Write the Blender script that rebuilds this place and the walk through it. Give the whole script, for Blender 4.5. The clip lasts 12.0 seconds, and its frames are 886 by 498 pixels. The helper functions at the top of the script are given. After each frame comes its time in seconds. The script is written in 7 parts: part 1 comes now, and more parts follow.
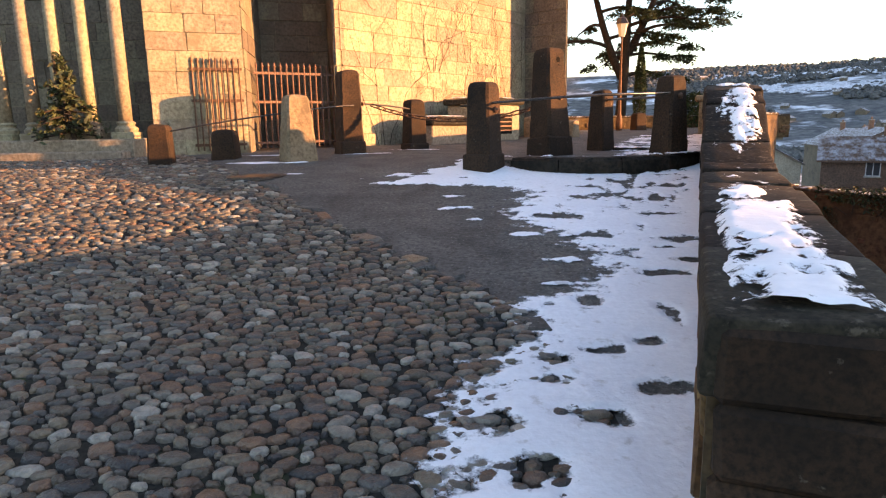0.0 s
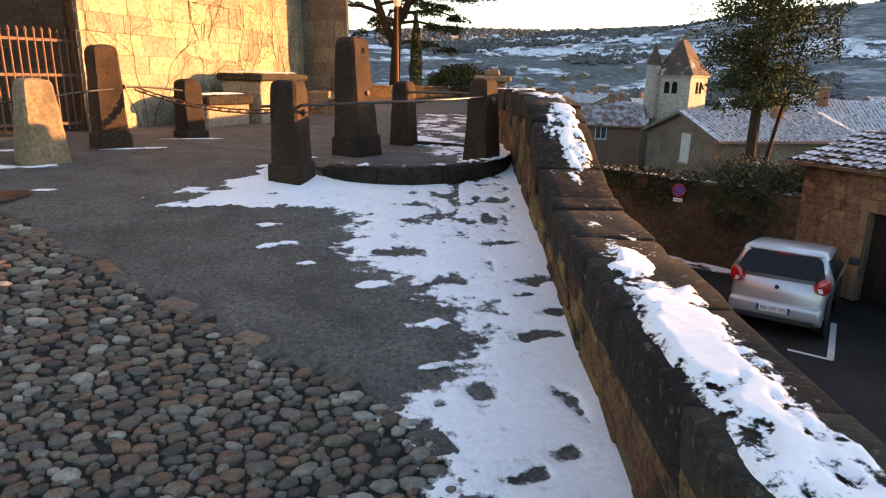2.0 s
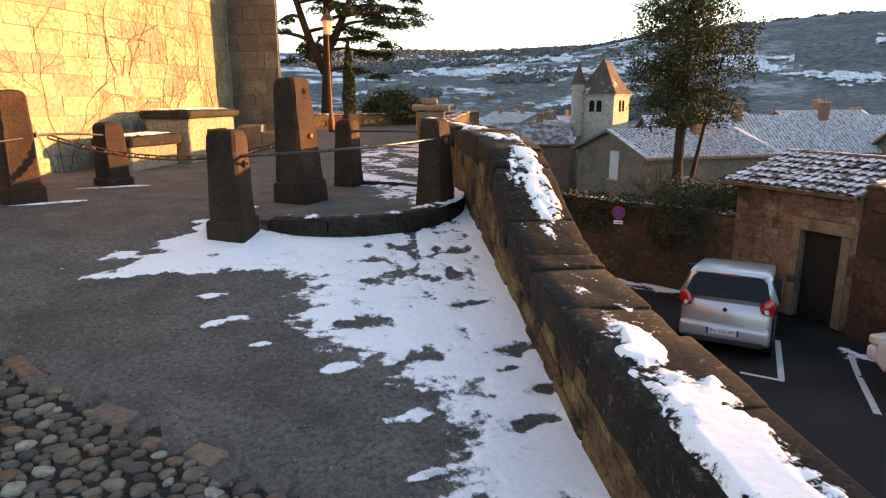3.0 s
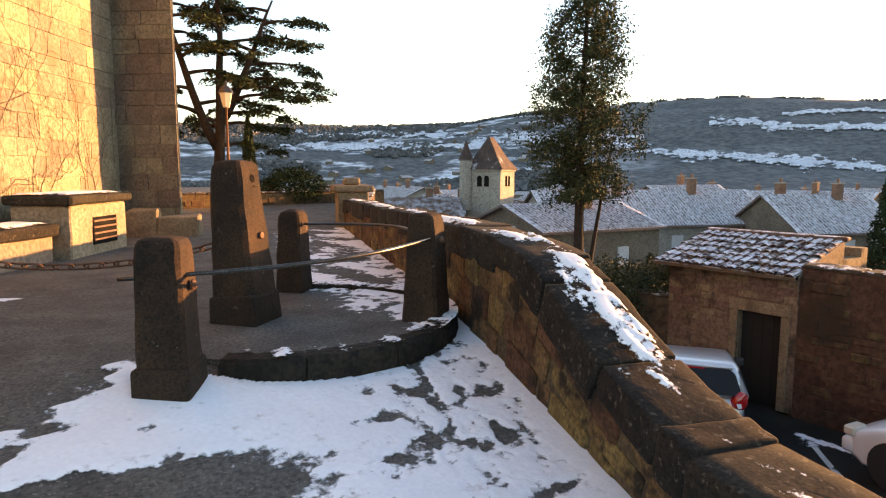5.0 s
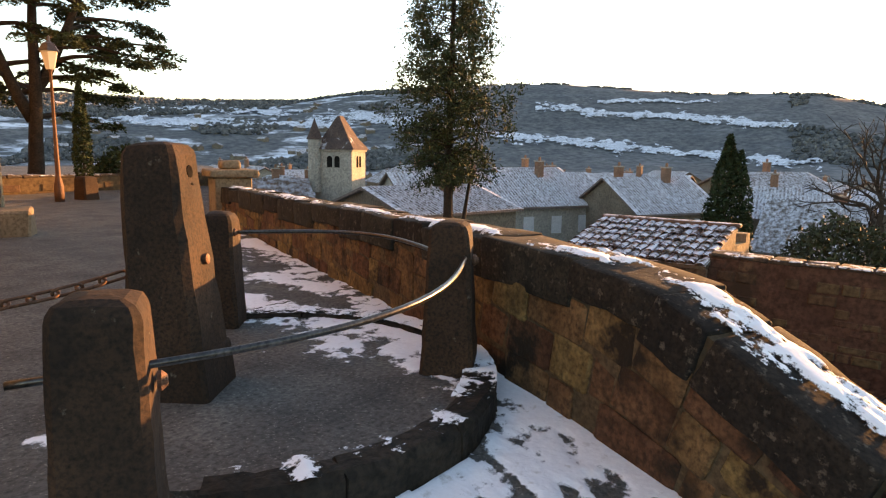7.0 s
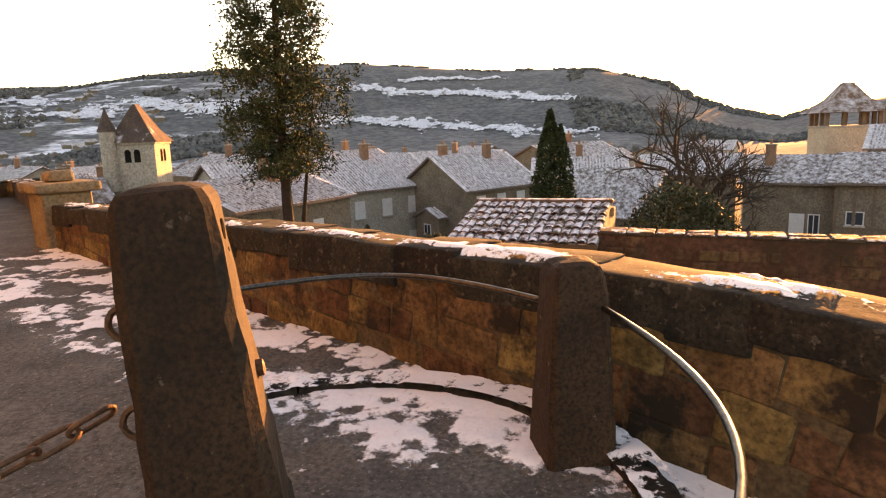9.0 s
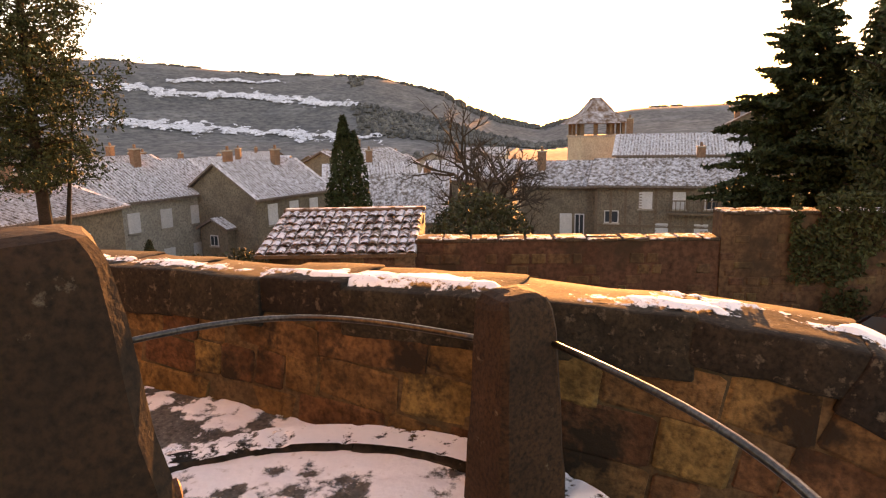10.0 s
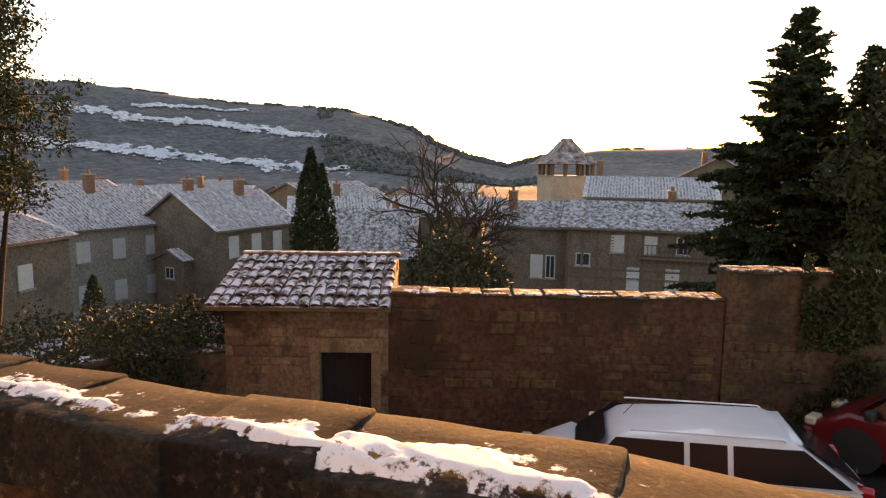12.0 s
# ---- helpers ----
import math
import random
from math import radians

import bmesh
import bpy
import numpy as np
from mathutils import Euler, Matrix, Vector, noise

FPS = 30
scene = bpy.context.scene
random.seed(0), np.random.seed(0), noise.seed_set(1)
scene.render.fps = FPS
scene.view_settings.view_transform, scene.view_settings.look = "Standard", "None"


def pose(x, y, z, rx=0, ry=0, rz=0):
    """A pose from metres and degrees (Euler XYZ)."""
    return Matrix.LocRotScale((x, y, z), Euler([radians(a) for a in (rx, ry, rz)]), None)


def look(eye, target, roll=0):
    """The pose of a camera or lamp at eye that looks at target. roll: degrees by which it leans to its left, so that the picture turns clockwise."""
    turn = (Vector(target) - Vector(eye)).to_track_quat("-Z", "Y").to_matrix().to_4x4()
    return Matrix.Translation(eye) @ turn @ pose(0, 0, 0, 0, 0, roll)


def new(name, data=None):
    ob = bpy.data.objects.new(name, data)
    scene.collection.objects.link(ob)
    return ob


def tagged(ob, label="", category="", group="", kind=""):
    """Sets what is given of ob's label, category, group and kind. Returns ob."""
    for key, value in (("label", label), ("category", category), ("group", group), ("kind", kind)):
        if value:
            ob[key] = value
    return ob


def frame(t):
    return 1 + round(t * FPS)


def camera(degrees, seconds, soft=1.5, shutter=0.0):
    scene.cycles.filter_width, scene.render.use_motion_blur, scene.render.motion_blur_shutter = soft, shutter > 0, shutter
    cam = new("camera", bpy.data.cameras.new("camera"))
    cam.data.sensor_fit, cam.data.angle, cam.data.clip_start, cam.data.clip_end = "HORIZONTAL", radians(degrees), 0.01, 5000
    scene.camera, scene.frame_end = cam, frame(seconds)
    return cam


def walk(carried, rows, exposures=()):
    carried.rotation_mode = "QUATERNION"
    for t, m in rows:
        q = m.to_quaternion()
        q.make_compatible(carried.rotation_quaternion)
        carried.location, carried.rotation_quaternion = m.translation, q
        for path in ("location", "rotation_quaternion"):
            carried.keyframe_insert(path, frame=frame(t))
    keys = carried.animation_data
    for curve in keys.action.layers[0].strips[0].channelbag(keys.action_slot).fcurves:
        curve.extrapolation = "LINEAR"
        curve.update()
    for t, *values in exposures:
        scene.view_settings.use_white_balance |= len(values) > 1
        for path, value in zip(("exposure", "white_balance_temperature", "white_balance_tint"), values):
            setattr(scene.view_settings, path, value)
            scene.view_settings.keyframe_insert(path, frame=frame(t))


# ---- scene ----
# ---- camera and walk ----
cam = camera(69.3, 12.0, 1.2)
METRES, EYE, TILT, LEAN, TURN = 9.7, 1.3, -11.0, 1.0, 0.0
ROWS = [
    (0.0, 0.0, 0.0, 0.0, 0.0, 0.0, -0.0),
    (0.5, -0.0114, 0.0132, 0.0161, -6.61, -3.77, -0.35),
    (1.0, -0.0188, 0.0406, 0.0285, -10.43, -7.05, 0.81),
    (1.5, -0.0297, 0.0595, 0.0421, -12.91, -7.15, 0.85),
    (2.0, -0.0423, 0.0737, 0.0661, -20.7, -4.34, 1.94),
    (2.5, -0.0444, 0.0947, 0.0792, -24.44, -1.42, 3.29),
    (3.0, -0.0461, 0.1224, 0.097, -26.68, -2.95, 4.21),
    (3.5, -0.0593, 0.163, 0.1083, -30.72, 0.34, 4.37),
    (5.5, -0.0578, 0.3619, 0.1588, -38.67, 2.48, 6.34),
    (6.0, -0.0589, 0.4181, 0.169, -41.84, 2.07, 6.47),
    (6.5, -0.0538, 0.4648, 0.1815, -48.58, 0.16, 6.83),
    (8.5, -0.018, 0.6506, 0.2332, -56.13, -2.14, 7.89),
    (9.0, -0.0211, 0.694, 0.2473, -68.66, -5.4, 11.79),
    (9.5, -0.0096, 0.728, 0.2544, -77.2, -6.47, 11.73),
    (10.0, 0.0139, 0.7564, 0.2642, -88.0, -8.95, 12.16),
    (10.5, 0.0432, 0.7761, 0.274, -101.97, -10.29, 10.98),
    (11.0, 0.0841, 0.7762, 0.2744, -102.94, -10.29, 10.31),
    (11.5, 0.1223, 0.7753, 0.2763, -98.74, -8.4, 10.23),
    (12.0, 0.1618, 0.7813, 0.2818, -90.96, -6.48, 10.22),
]
NUDGE = {5.5: (-0.03, -0.04, 0), 6.0: (-0.03, -0.04, 0), 6.5: (-0.03, -0.03, 0), 8.5: (-0.035, -0.015, -0.045), 9.0: (0.005, -0.035, -0.01), 9.5: (-0.01, 0, -0.01), 10.0: (0.03, -0.01, -0.01), 10.5: (0.045, -0.09, -0.03), 11.0: (-0.013, -0.06, 0), 11.5: (-0.01, -0.045, 0)}
walk(cam, [(t, Matrix.Translation(NUDGE.get(t, (0, 0, 0))) @ pose(0, 0, EYE, TILT, LEAN, TURN) @ pose(METRES * x, METRES * y, METRES * z, 90 + pitch, roll, yaw)) for t, x, y, z, yaw, pitch, roll in ROWS],
     exposures=[(0.0, 2.43, 7700, 26), (1.5, 2.42, 7900, 22), (3.5, 2.46, 8250, 22), (6.0, 2.3, 8400, 22), (8.5, 2.38, 9500, 25), (9.2, 2.72, 13200, 38), (10.5, 2.6, 13600, 42), (12.0, 2.14, 10400, 31)])

# ---- sky and sun ----
SUN_AZ, SUN_EL = 101.5, 6.4      # degrees clockwise from +y, degrees up
world = bpy.data.worlds.new("sky")
scene.world = world
world.use_nodes = True
wn = world.node_tree
sky = wn.nodes.new("ShaderNodeTexSky")
sky.sky_type = "NISHITA"
sky.sun_disc = False
sky.sun_elevation, sky.sun_rotation = radians(SUN_EL), radians(SUN_AZ)
sky.altitude, sky.air_density, sky.dust_density, sky.ozone_density = 200, 1.0, 0.6, 2.0
wn.links.new(sky.outputs[0], wn.nodes["Background"].inputs[0])
wn.nodes["Background"].inputs[1].default_value = 0.15
sun_data = bpy.data.lights.new("sun", "SUN")
sun_data.energy, sun_data.angle, sun_data.color = 4.0, radians(0.5), (1.0, 0.55, 0.23)
sun = new("sun", sun_data)
sa, se = radians(SUN_AZ), radians(SUN_EL)
TO_SUN = Vector((math.sin(sa) * math.cos(se), math.cos(sa) * math.cos(se), math.sin(se)))
sun.matrix_world = look(TO_SUN * 100, (0, 0, 0))


# ---- materials ----
def mat(name, c1, c2, scale=4.0, rough=0.85, bump=0.3, fine=40.0, metal=0.0, spots=None, spot_scale=2.0, spot_at=0.55, snow=None, snow_scale=1.5, snow_soft=0.06, snow_tone=(0.82, 0.84, 0.88), rnd=0.0, stretch=(1, 1, 1), palette=None, grain=1.0):
    """Two-scale noise between c1 and c2, optional stains of colour spots, optional thin snow on upward faces (snow: share 0..1)."""
    m = bpy.data.materials.new(name)
    m.use_nodes = True
    n, l = m.node_tree.nodes, m.node_tree.links
    b = n["Principled BSDF"]
    mp = n.new("ShaderNodeMapping")
    mp.inputs["Scale"].default_value = stretch
    geo = n.new("ShaderNodeNewGeometry")
    l.new(geo.outputs["Position"], mp.inputs[0])

    def noise_tex(s, detail=4.0, r=0.6):
        t = n.new("ShaderNodeTexNoise")
        t.inputs["Scale"].default_value, t.inputs["Detail"].default_value, t.inputs["Roughness"].default_value = s, detail, r
        l.new(mp.outputs[0], t.inputs["Vector"])
        return t

    def ramp(src, a, z):
        r = n.new("ShaderNodeMapRange")
        r.inputs[1].default_value, r.inputs[2].default_value = a, z
        l.new(src, r.inputs[0])
        return r.outputs[0]

    def mix(f, a, z):
        x = n.new("ShaderNodeMix")
        x.data_type = "RGBA"
        for s, v in ((x.inputs[0], f), (x.inputs[6], a), (x.inputs[7], z)):
            if hasattr(v, "links"):
                l.new(v, s)
            else:
                s.default_value = v if isinstance(v, float) else (*v, 1)
        return x.outputs[2]
    big, small = noise_tex(scale), noise_tex(fine, 3.0)
    col = mix(ramp(big.outputs[0], 0.3, 0.7), c1, c2)
    dark = tuple((1 - 0.45 * grain) * v for v in c1)
    col = mix(ramp(small.outputs[0], 0.62, 0.25), col, dark)
    if palette:
        inf = n.new("ShaderNodeObjectInfo")
        add = n.new("ShaderNodeMath")
        add.operation = "ADD"
        l.new(inf.outputs["Random"], add.inputs[0])
        l.new(geo.outputs["Random Per Island"], add.inputs[1])
        fr = n.new("ShaderNodeMath")
        fr.operation = "FRACT"
        l.new(add.outputs[0], fr.inputs[0])
        cr = n.new("ShaderNodeValToRGB")
        cr.color_ramp.interpolation = "CONSTANT"
        while len(cr.color_ramp.elements) < len(palette):
            cr.color_ramp.elements.new(0.5)
        for k, c in enumerate(palette):
            cr.color_ramp.elements[k].position = k / len(palette)
            cr.color_ramp.elements[k].color = (*c, 1)
        l.new(fr.outputs[0], cr.inputs[0])
        mm = n.new("ShaderNodeMix")
        mm.data_type, mm.blend_type = "RGBA", "MULTIPLY"
        mm.inputs[0].default_value = 1.0
        sc = n.new("ShaderNodeMix")
        sc.data_type = "RGBA"
        l.new(ramp(big.outputs[0], 0.25, 0.75), sc.inputs[0])
        sc.inputs[6].default_value, sc.inputs[7].default_value = (0.55, 0.54, 0.52, 1), (1.45, 1.4, 1.32, 1)
        l.new(cr.outputs[0], mm.inputs[6])
        l.new(sc.outputs[2], mm.inputs[7])
        col = mm.outputs[2]
    if rnd:
        inf = n.new("ShaderNodeObjectInfo")
        add = n.new("ShaderNodeMath")
        add.operation = "ADD"
        l.new(inf.outputs["Random"], add.inputs[0])
        l.new(geo.outputs["Random Per Island"], add.inputs[1])
        fr = n.new("ShaderNodeMath")
        fr.operation = "FRACT"
        l.new(add.outputs[0], fr.inputs[0])
        hs = n.new("ShaderNodeHueSaturation")
        mr = n.new("ShaderNodeMapRange")
        mr.inputs[3].default_value, mr.inputs[4].default_value = 1 - rnd, 1 + rnd
        l.new(fr.outputs[0], mr.inputs[0])
        l.new(mr.outputs[0], hs.inputs["Value"])
        m2 = n.new("ShaderNodeMath")
        m2.operation = "MULTIPLY_ADD"
        m2.inputs[1].default_value, m2.inputs[2].default_value = 0.05, 0.475
        l.new(fr.outputs[0], m2.inputs[0])
        l.new(m2.outputs[0], hs.inputs["Hue"])
        l.new(col, hs.inputs["Color"])
        col = hs.outputs[0]
    if spots:
        st = noise_tex(spot_scale, 5.0, 0.65)
        col = mix(ramp(st.outputs[0], spot_at, spot_at + 0.1), col, spots)
    rgh = rough
    if snow:
        sn = noise_tex(snow_scale, 6.0, 0.65)
        up = n.new("ShaderNodeSeparateXYZ")
        l.new(geo.outputs["Normal"], up.inputs[0])
        mul = n.new("ShaderNodeMath")
        mul.operation = "MULTIPLY"
        l.new(ramp(sn.outputs[0], 0.75 - 0.45 * snow - snow_soft / 2, 0.75 - 0.45 * snow + snow_soft / 2), mul.inputs[0])
        l.new(ramp(up.outputs[2], 0.35, 0.6), mul.inputs[1])
        col = mix(mul.outputs[0], col, snow_tone)
    if hasattr(col, "links"):
        l.new(col, b.inputs["Base Color"])
    b.inputs["Roughness"].default_value, b.inputs["Metallic"].default_value = rgh, metal
    if rough > 0.78:
        b.inputs["Specular IOR Level"].default_value = 0.2
    if bump:
        bp = n.new("ShaderNodeBump")
        bp.inputs["Strength"].default_value, bp.inputs["Distance"].default_value = bump, 0.02
        ad = n.new("ShaderNodeMath")
        ad.operation = "MULTIPLY_ADD"
        ad.inputs[1].default_value = 0.5
        l.new(small.outputs[0], ad.inputs[0])
        l.new(big.outputs[0], ad.inputs[2])
        l.new(ad.outputs[0], bp.inputs["Height"])
        l.new(bp.outputs[0], b.inputs["Normal"])
    return m


def plain(name, c, rough=0.5, metal=0.0, coat=0.0):
    """A smooth painted or moulded surface with faint broad unevenness in colour and gloss."""
    m = bpy.data.materials.new(name)
    m.use_nodes = True
    n, l = m.node_tree.nodes, m.node_tree.links
    b = n["Principled BSDF"]
    geo, t = n.new("ShaderNodeNewGeometry"), n.new("ShaderNodeTexNoise")
    t.inputs["Scale"].default_value, t.inputs["Detail"].default_value = 3.0, 5.0
    l.new(geo.outputs["Position"], t.inputs["Vector"])
    x = n.new("ShaderNodeMix")
    x.data_type = "RGBA"
    l.new(t.outputs[0], x.inputs[0])
    x.inputs[6].default_value, x.inputs[7].default_value = (*(0.9 * v for v in c), 1), (*(min(1, 1.1 * v) for v in c), 1)
    l.new(x.outputs[2], b.inputs["Base Color"])
    r = n.new("ShaderNodeMapRange")
    r.inputs[3].default_value, r.inputs[4].default_value = rough * 0.8, min(1, rough * 1.3)
    l.new(t.outputs[0], r.inputs[0])
    l.new(r.outputs[0], b.inputs["Roughness"])
    b.inputs["Metallic"].default_value, b.inputs["Coat Weight"].default_value = metal, coat
    return m


M_ASPHALT = mat("asphalt", (0.07, 0.065, 0.059), (0.165, 0.152, 0.134), 2.2, 0.85, 1.0, 34.0, spots=(0.25, 0.23, 0.2), spot_scale=55.0, spot_at=0.59)
M_YARD = mat("yard_asphalt", (0.018, 0.0165, 0.015), (0.038, 0.035, 0.031), 0.9, 0.8, 0.25, 60.0)
M_BED = mat("cobble_mortar", (0.022, 0.021, 0.018), (0.05, 0.045, 0.035), 2.0, 0.95, 0.6, 50.0, spots=(0.05, 0.065, 0.025), spot_scale=1.5, spot_at=0.6)
M_COBBLE = mat("cobble_stone", (0.2, 0.2, 0.2), (0.3, 0.3, 0.3), 24.0, 0.5, 1.0, 75.0, palette=((0.27, 0.255, 0.225), (0.032, 0.031, 0.031), (0.15, 0.09, 0.06), (0.13, 0.118, 0.1), (0.06, 0.055, 0.05), (0.11, 0.1, 0.088), (0.09, 0.06, 0.044), (0.145, 0.12, 0.088), (0.075, 0.07, 0.066), (0.12, 0.074, 0.054), (0.18, 0.165, 0.14), (0.09, 0.08, 0.068), (0.08, 0.066, 0.05), (0.115, 0.093, 0.07)))
M_SNOW = mat("snow", (0.82, 0.83, 0.86), (0.88, 0.88, 0.9), 2.0, 0.75, 0.25, 22.0, grain=0.08)
M_SNOWT = mat("trodden_snow", (0.8, 0.8, 0.83), (0.88, 0.88, 0.9), 3.0, 0.8, 0.4, 30.0, spots=(0.6, 0.58, 0.57), spot_scale=9.0, spot_at=0.6, grain=0.1)
# far snow dulled and blued: haze and shade in its colour; spots are grass
M_MEADOW = mat("hazed_meadow_snow", (0.55, 0.58, 0.63), (0.78, 0.8, 0.84), 0.05, 0.9, 0.0, 0.4, spots=(0.16, 0.16, 0.15), spot_scale=0.12, spot_at=0.57)


def thin_out(m, crisp=5.0, ragged=0.5, fine=14.0):
    """Snow that thins to nothing where its cover falls to zero, with a ragged melted edge."""
    n, l = m.node_tree.nodes, m.node_tree.links
    at, geo, t = n.new("ShaderNodeAttribute"), n.new("ShaderNodeNewGeometry"), n.new("ShaderNodeTexNoise")
    at.attribute_name = "cover"
    t.inputs["Scale"].default_value, t.inputs["Detail"].default_value, t.inputs["Roughness"].default_value = fine, 8.0, 0.68
    l.new(geo.outputs["Position"], t.inputs["Vector"])
    a = n.new("ShaderNodeMath")
    a.operation = "MULTIPLY_ADD"
    a.inputs[1].default_value, a.inputs[2].default_value = ragged, -ragged / 2
    l.new(t.outputs[0], a.inputs[0])
    b = n.new("ShaderNodeMath")
    l.new(a.outputs[0], b.inputs[0])
    l.new(at.outputs["Fac"], b.inputs[1])
    c = n.new("ShaderNodeMath")
    c.operation, c.use_clamp = "MULTIPLY_ADD", True
    c.inputs[1].default_value, c.inputs[2].default_value = crisp, 0.5
    l.new(b.outputs[0], c.inputs[0])
    l.new(c.outputs[0], n["Principled BSDF"].inputs["Alpha"])


thin_out(M_SNOW, 5.0, 2.2, 17.0)
thin_out(M_SNOWT, 5.0, 1.4, 11.0)
thin_out(M_MEADOW, 5.0, 1.6, 0.2)
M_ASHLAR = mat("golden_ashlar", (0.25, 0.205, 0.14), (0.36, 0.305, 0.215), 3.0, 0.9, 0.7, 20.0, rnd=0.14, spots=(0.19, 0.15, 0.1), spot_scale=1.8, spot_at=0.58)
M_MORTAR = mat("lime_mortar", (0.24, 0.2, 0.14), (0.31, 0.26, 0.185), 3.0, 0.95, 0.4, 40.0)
# darker copy of the ashlar: shade put into the colour, plus random stains
M_ASHLAR_SHADE = mat("shaded_church_stone", (0.135, 0.113, 0.087), (0.225, 0.188, 0.138), 2.5, 0.9, 0.6, 22.0, rnd=0.2, spots=(0.09, 0.075, 0.055), spot_scale=1.2, spot_at=0.56)
M_PARAPET = mat("parapet_sandstone", (0.07, 0.036, 0.017), (0.21, 0.118, 0.055), 5.0, 0.92, 1.0, 30.0, rnd=0.35, spots=(0.022, 0.015, 0.01), spot_scale=2.6, spot_at=0.53)
M_JOINT = mat("wall_joint", (0.07, 0.046, 0.026), (0.13, 0.088, 0.05), 4.0, 0.95, 0.7, 30.0, spots=(0.05, 0.045, 0.03), spot_scale=2.0)
M_CAP = mat("lichen_capstone", (0.014, 0.012, 0.01), (0.042, 0.033, 0.024), 7.0, 0.95, 0.18, 46.0, rnd=0.35, spots=(0.09, 0.075, 0.058), spot_scale=21.0, spot_at=0.58)
M_BOLLARD = mat("bollard_stone", (0.013, 0.01, 0.008), (0.072, 0.039, 0.022), 1.7, 0.88, 0.25, 55.0, spots=(0.15, 0.13, 0.1), spot_scale=12.0, spot_at=0.66, grain=0.4)
M_KERB = mat("kerb_stone", (0.016, 0.013, 0.01), (0.045, 0.034, 0.024), 4.0, 0.85, 0.9, 25.0, spots=(0.2, 0.175, 0.14), spot_scale=4.5, spot_at=0.66)
M_QUOIN = mat("door_stone", (0.2, 0.145, 0.09), (0.29, 0.215, 0.14), 3.0, 0.9, 0.5, 25.0, spots=(0.12, 0.09, 0.06), spot_scale=2.0)
M_IRON = mat("worn_iron", (0.06, 0.055, 0.055), (0.12, 0.1, 0.09), 8.0, 0.42, 0.15, 60.0, metal=0.8)
M_STEEL = mat("polished_rail", (0.06, 0.056, 0.052), (0.13, 0.122, 0.115), 5.0, 0.3, 0.05, 60.0, metal=0.9)
M_RUST = mat("rusty_iron", (0.1, 0.05, 0.03), (0.18, 0.085, 0.045), 12.0, 0.7, 0.4, 60.0, metal=0.4)
M_GATE = mat("gate_paint", (0.13, 0.06, 0.04), (0.2, 0.1, 0.06), 6.0, 0.7, 0.3, 50.0)
M_RUBBLE = mat("rubble_stone", (0.17, 0.115, 0.077), (0.275, 0.192, 0.13), 1.8, 0.95, 0.9, 14.0, rnd=0.2, spots=(0.06, 0.043, 0.03), spot_scale=0.9, spot_at=0.52)
M_RENDER = mat("wall_render", (0.08, 0.046, 0.026), (0.145, 0.09, 0.052), 1.2, 0.95, 0.8, 10.0, spots=(0.045, 0.03, 0.02), spot_scale=0.7, spot_at=0.54, rnd=0.14)
M_TILE = mat("canal_tile", (0.1, 0.062, 0.047), (0.19, 0.115, 0.085), 5.0, 0.85, 0.4, 30.0, rnd=0.3, snow=0.6, snow_scale=5.0, snow_soft=0.12, snow_tone=(0.68, 0.68, 0.72))
M_ROOF = mat("snowy_roof", (0.15, 0.115, 0.1), (0.24, 0.18, 0.15), 1.2, 0.9, 0.6, 9.0, snow=0.68, snow_scale=4.5, snow_soft=0.4, snow_tone=(0.72, 0.72, 0.75))
M_ROOF3 = mat("grey_tile_roof", (0.13, 0.105, 0.09), (0.22, 0.175, 0.145), 1.2, 0.9, 0.6, 9.0, snow=0.5, snow_scale=3.2, snow_soft=0.25, snow_tone=(0.66, 0.66, 0.69))
M_RIB = mat("roof_tile_ridge", (0.16, 0.13, 0.115), (0.25, 0.2, 0.175), 1.2, 0.9, 0.4, 9.0, snow=0.5, snow_scale=3.2, snow_soft=0.25, snow_tone=(0.66, 0.66, 0.69))
M_ROOF2 = mat("brown_roof", (0.13, 0.08, 0.058), (0.21, 0.125, 0.085), 1.2, 0.9, 0.6, 9.0, snow=0.42, snow_scale=1.6, snow_soft=0.3, snow_tone=(0.5, 0.5, 0.53))
M_SLATE = mat("dark_roof_tile", (0.075, 0.052, 0.045), (0.13, 0.085, 0.066), 1.2, 0.9, 0.6, 9.0, snow=0.16, snow_scale=1.2, snow_soft=0.2)
M_PLASTER = mat("house_plaster", (0.4, 0.34, 0.26), (0.54, 0.46, 0.35), 0.8, 0.95, 0.3, 8.0)
M_PLASTERD = mat("dark_plaster", (0.15, 0.122, 0.09), (0.23, 0.188, 0.14), 0.8, 0.95, 0.4, 8.0, spots=(0.105, 0.086, 0.068), spot_scale=0.6)
M_PLASTERG = mat("grey_plaster", (0.27, 0.25, 0.21), (0.38, 0.355, 0.3), 0.8, 0.95, 0.3, 8.0, spots=(0.22, 0.205, 0.175), spot_scale=0.6)
M_TOWER = mat("tower_stone", (0.29, 0.265, 0.225), (0.42, 0.38, 0.32), 0.9, 0.95, 0.4, 6.0, spots=(0.26, 0.23, 0.19), spot_scale=0.8)
M_TIMBER = mat("dark_timber", (0.14, 0.1, 0.07), (0.2, 0.15, 0.11), 5.0, 0.85, 0.4, 40.0)
M_SHUTTER = mat("pale_shutter", (0.5, 0.52, 0.52), (0.62, 0.63, 0.62), 3.0, 0.7, 0.1, 30.0)
M_DARK = mat("dark_opening", (0.014, 0.013, 0.012), (0.022, 0.02, 0.018), 3.0, 0.6, 0.1, 30.0)
M_DARK.node_tree.nodes["Principled BSDF"].inputs["Specular IOR Level"].default_value = 0.0
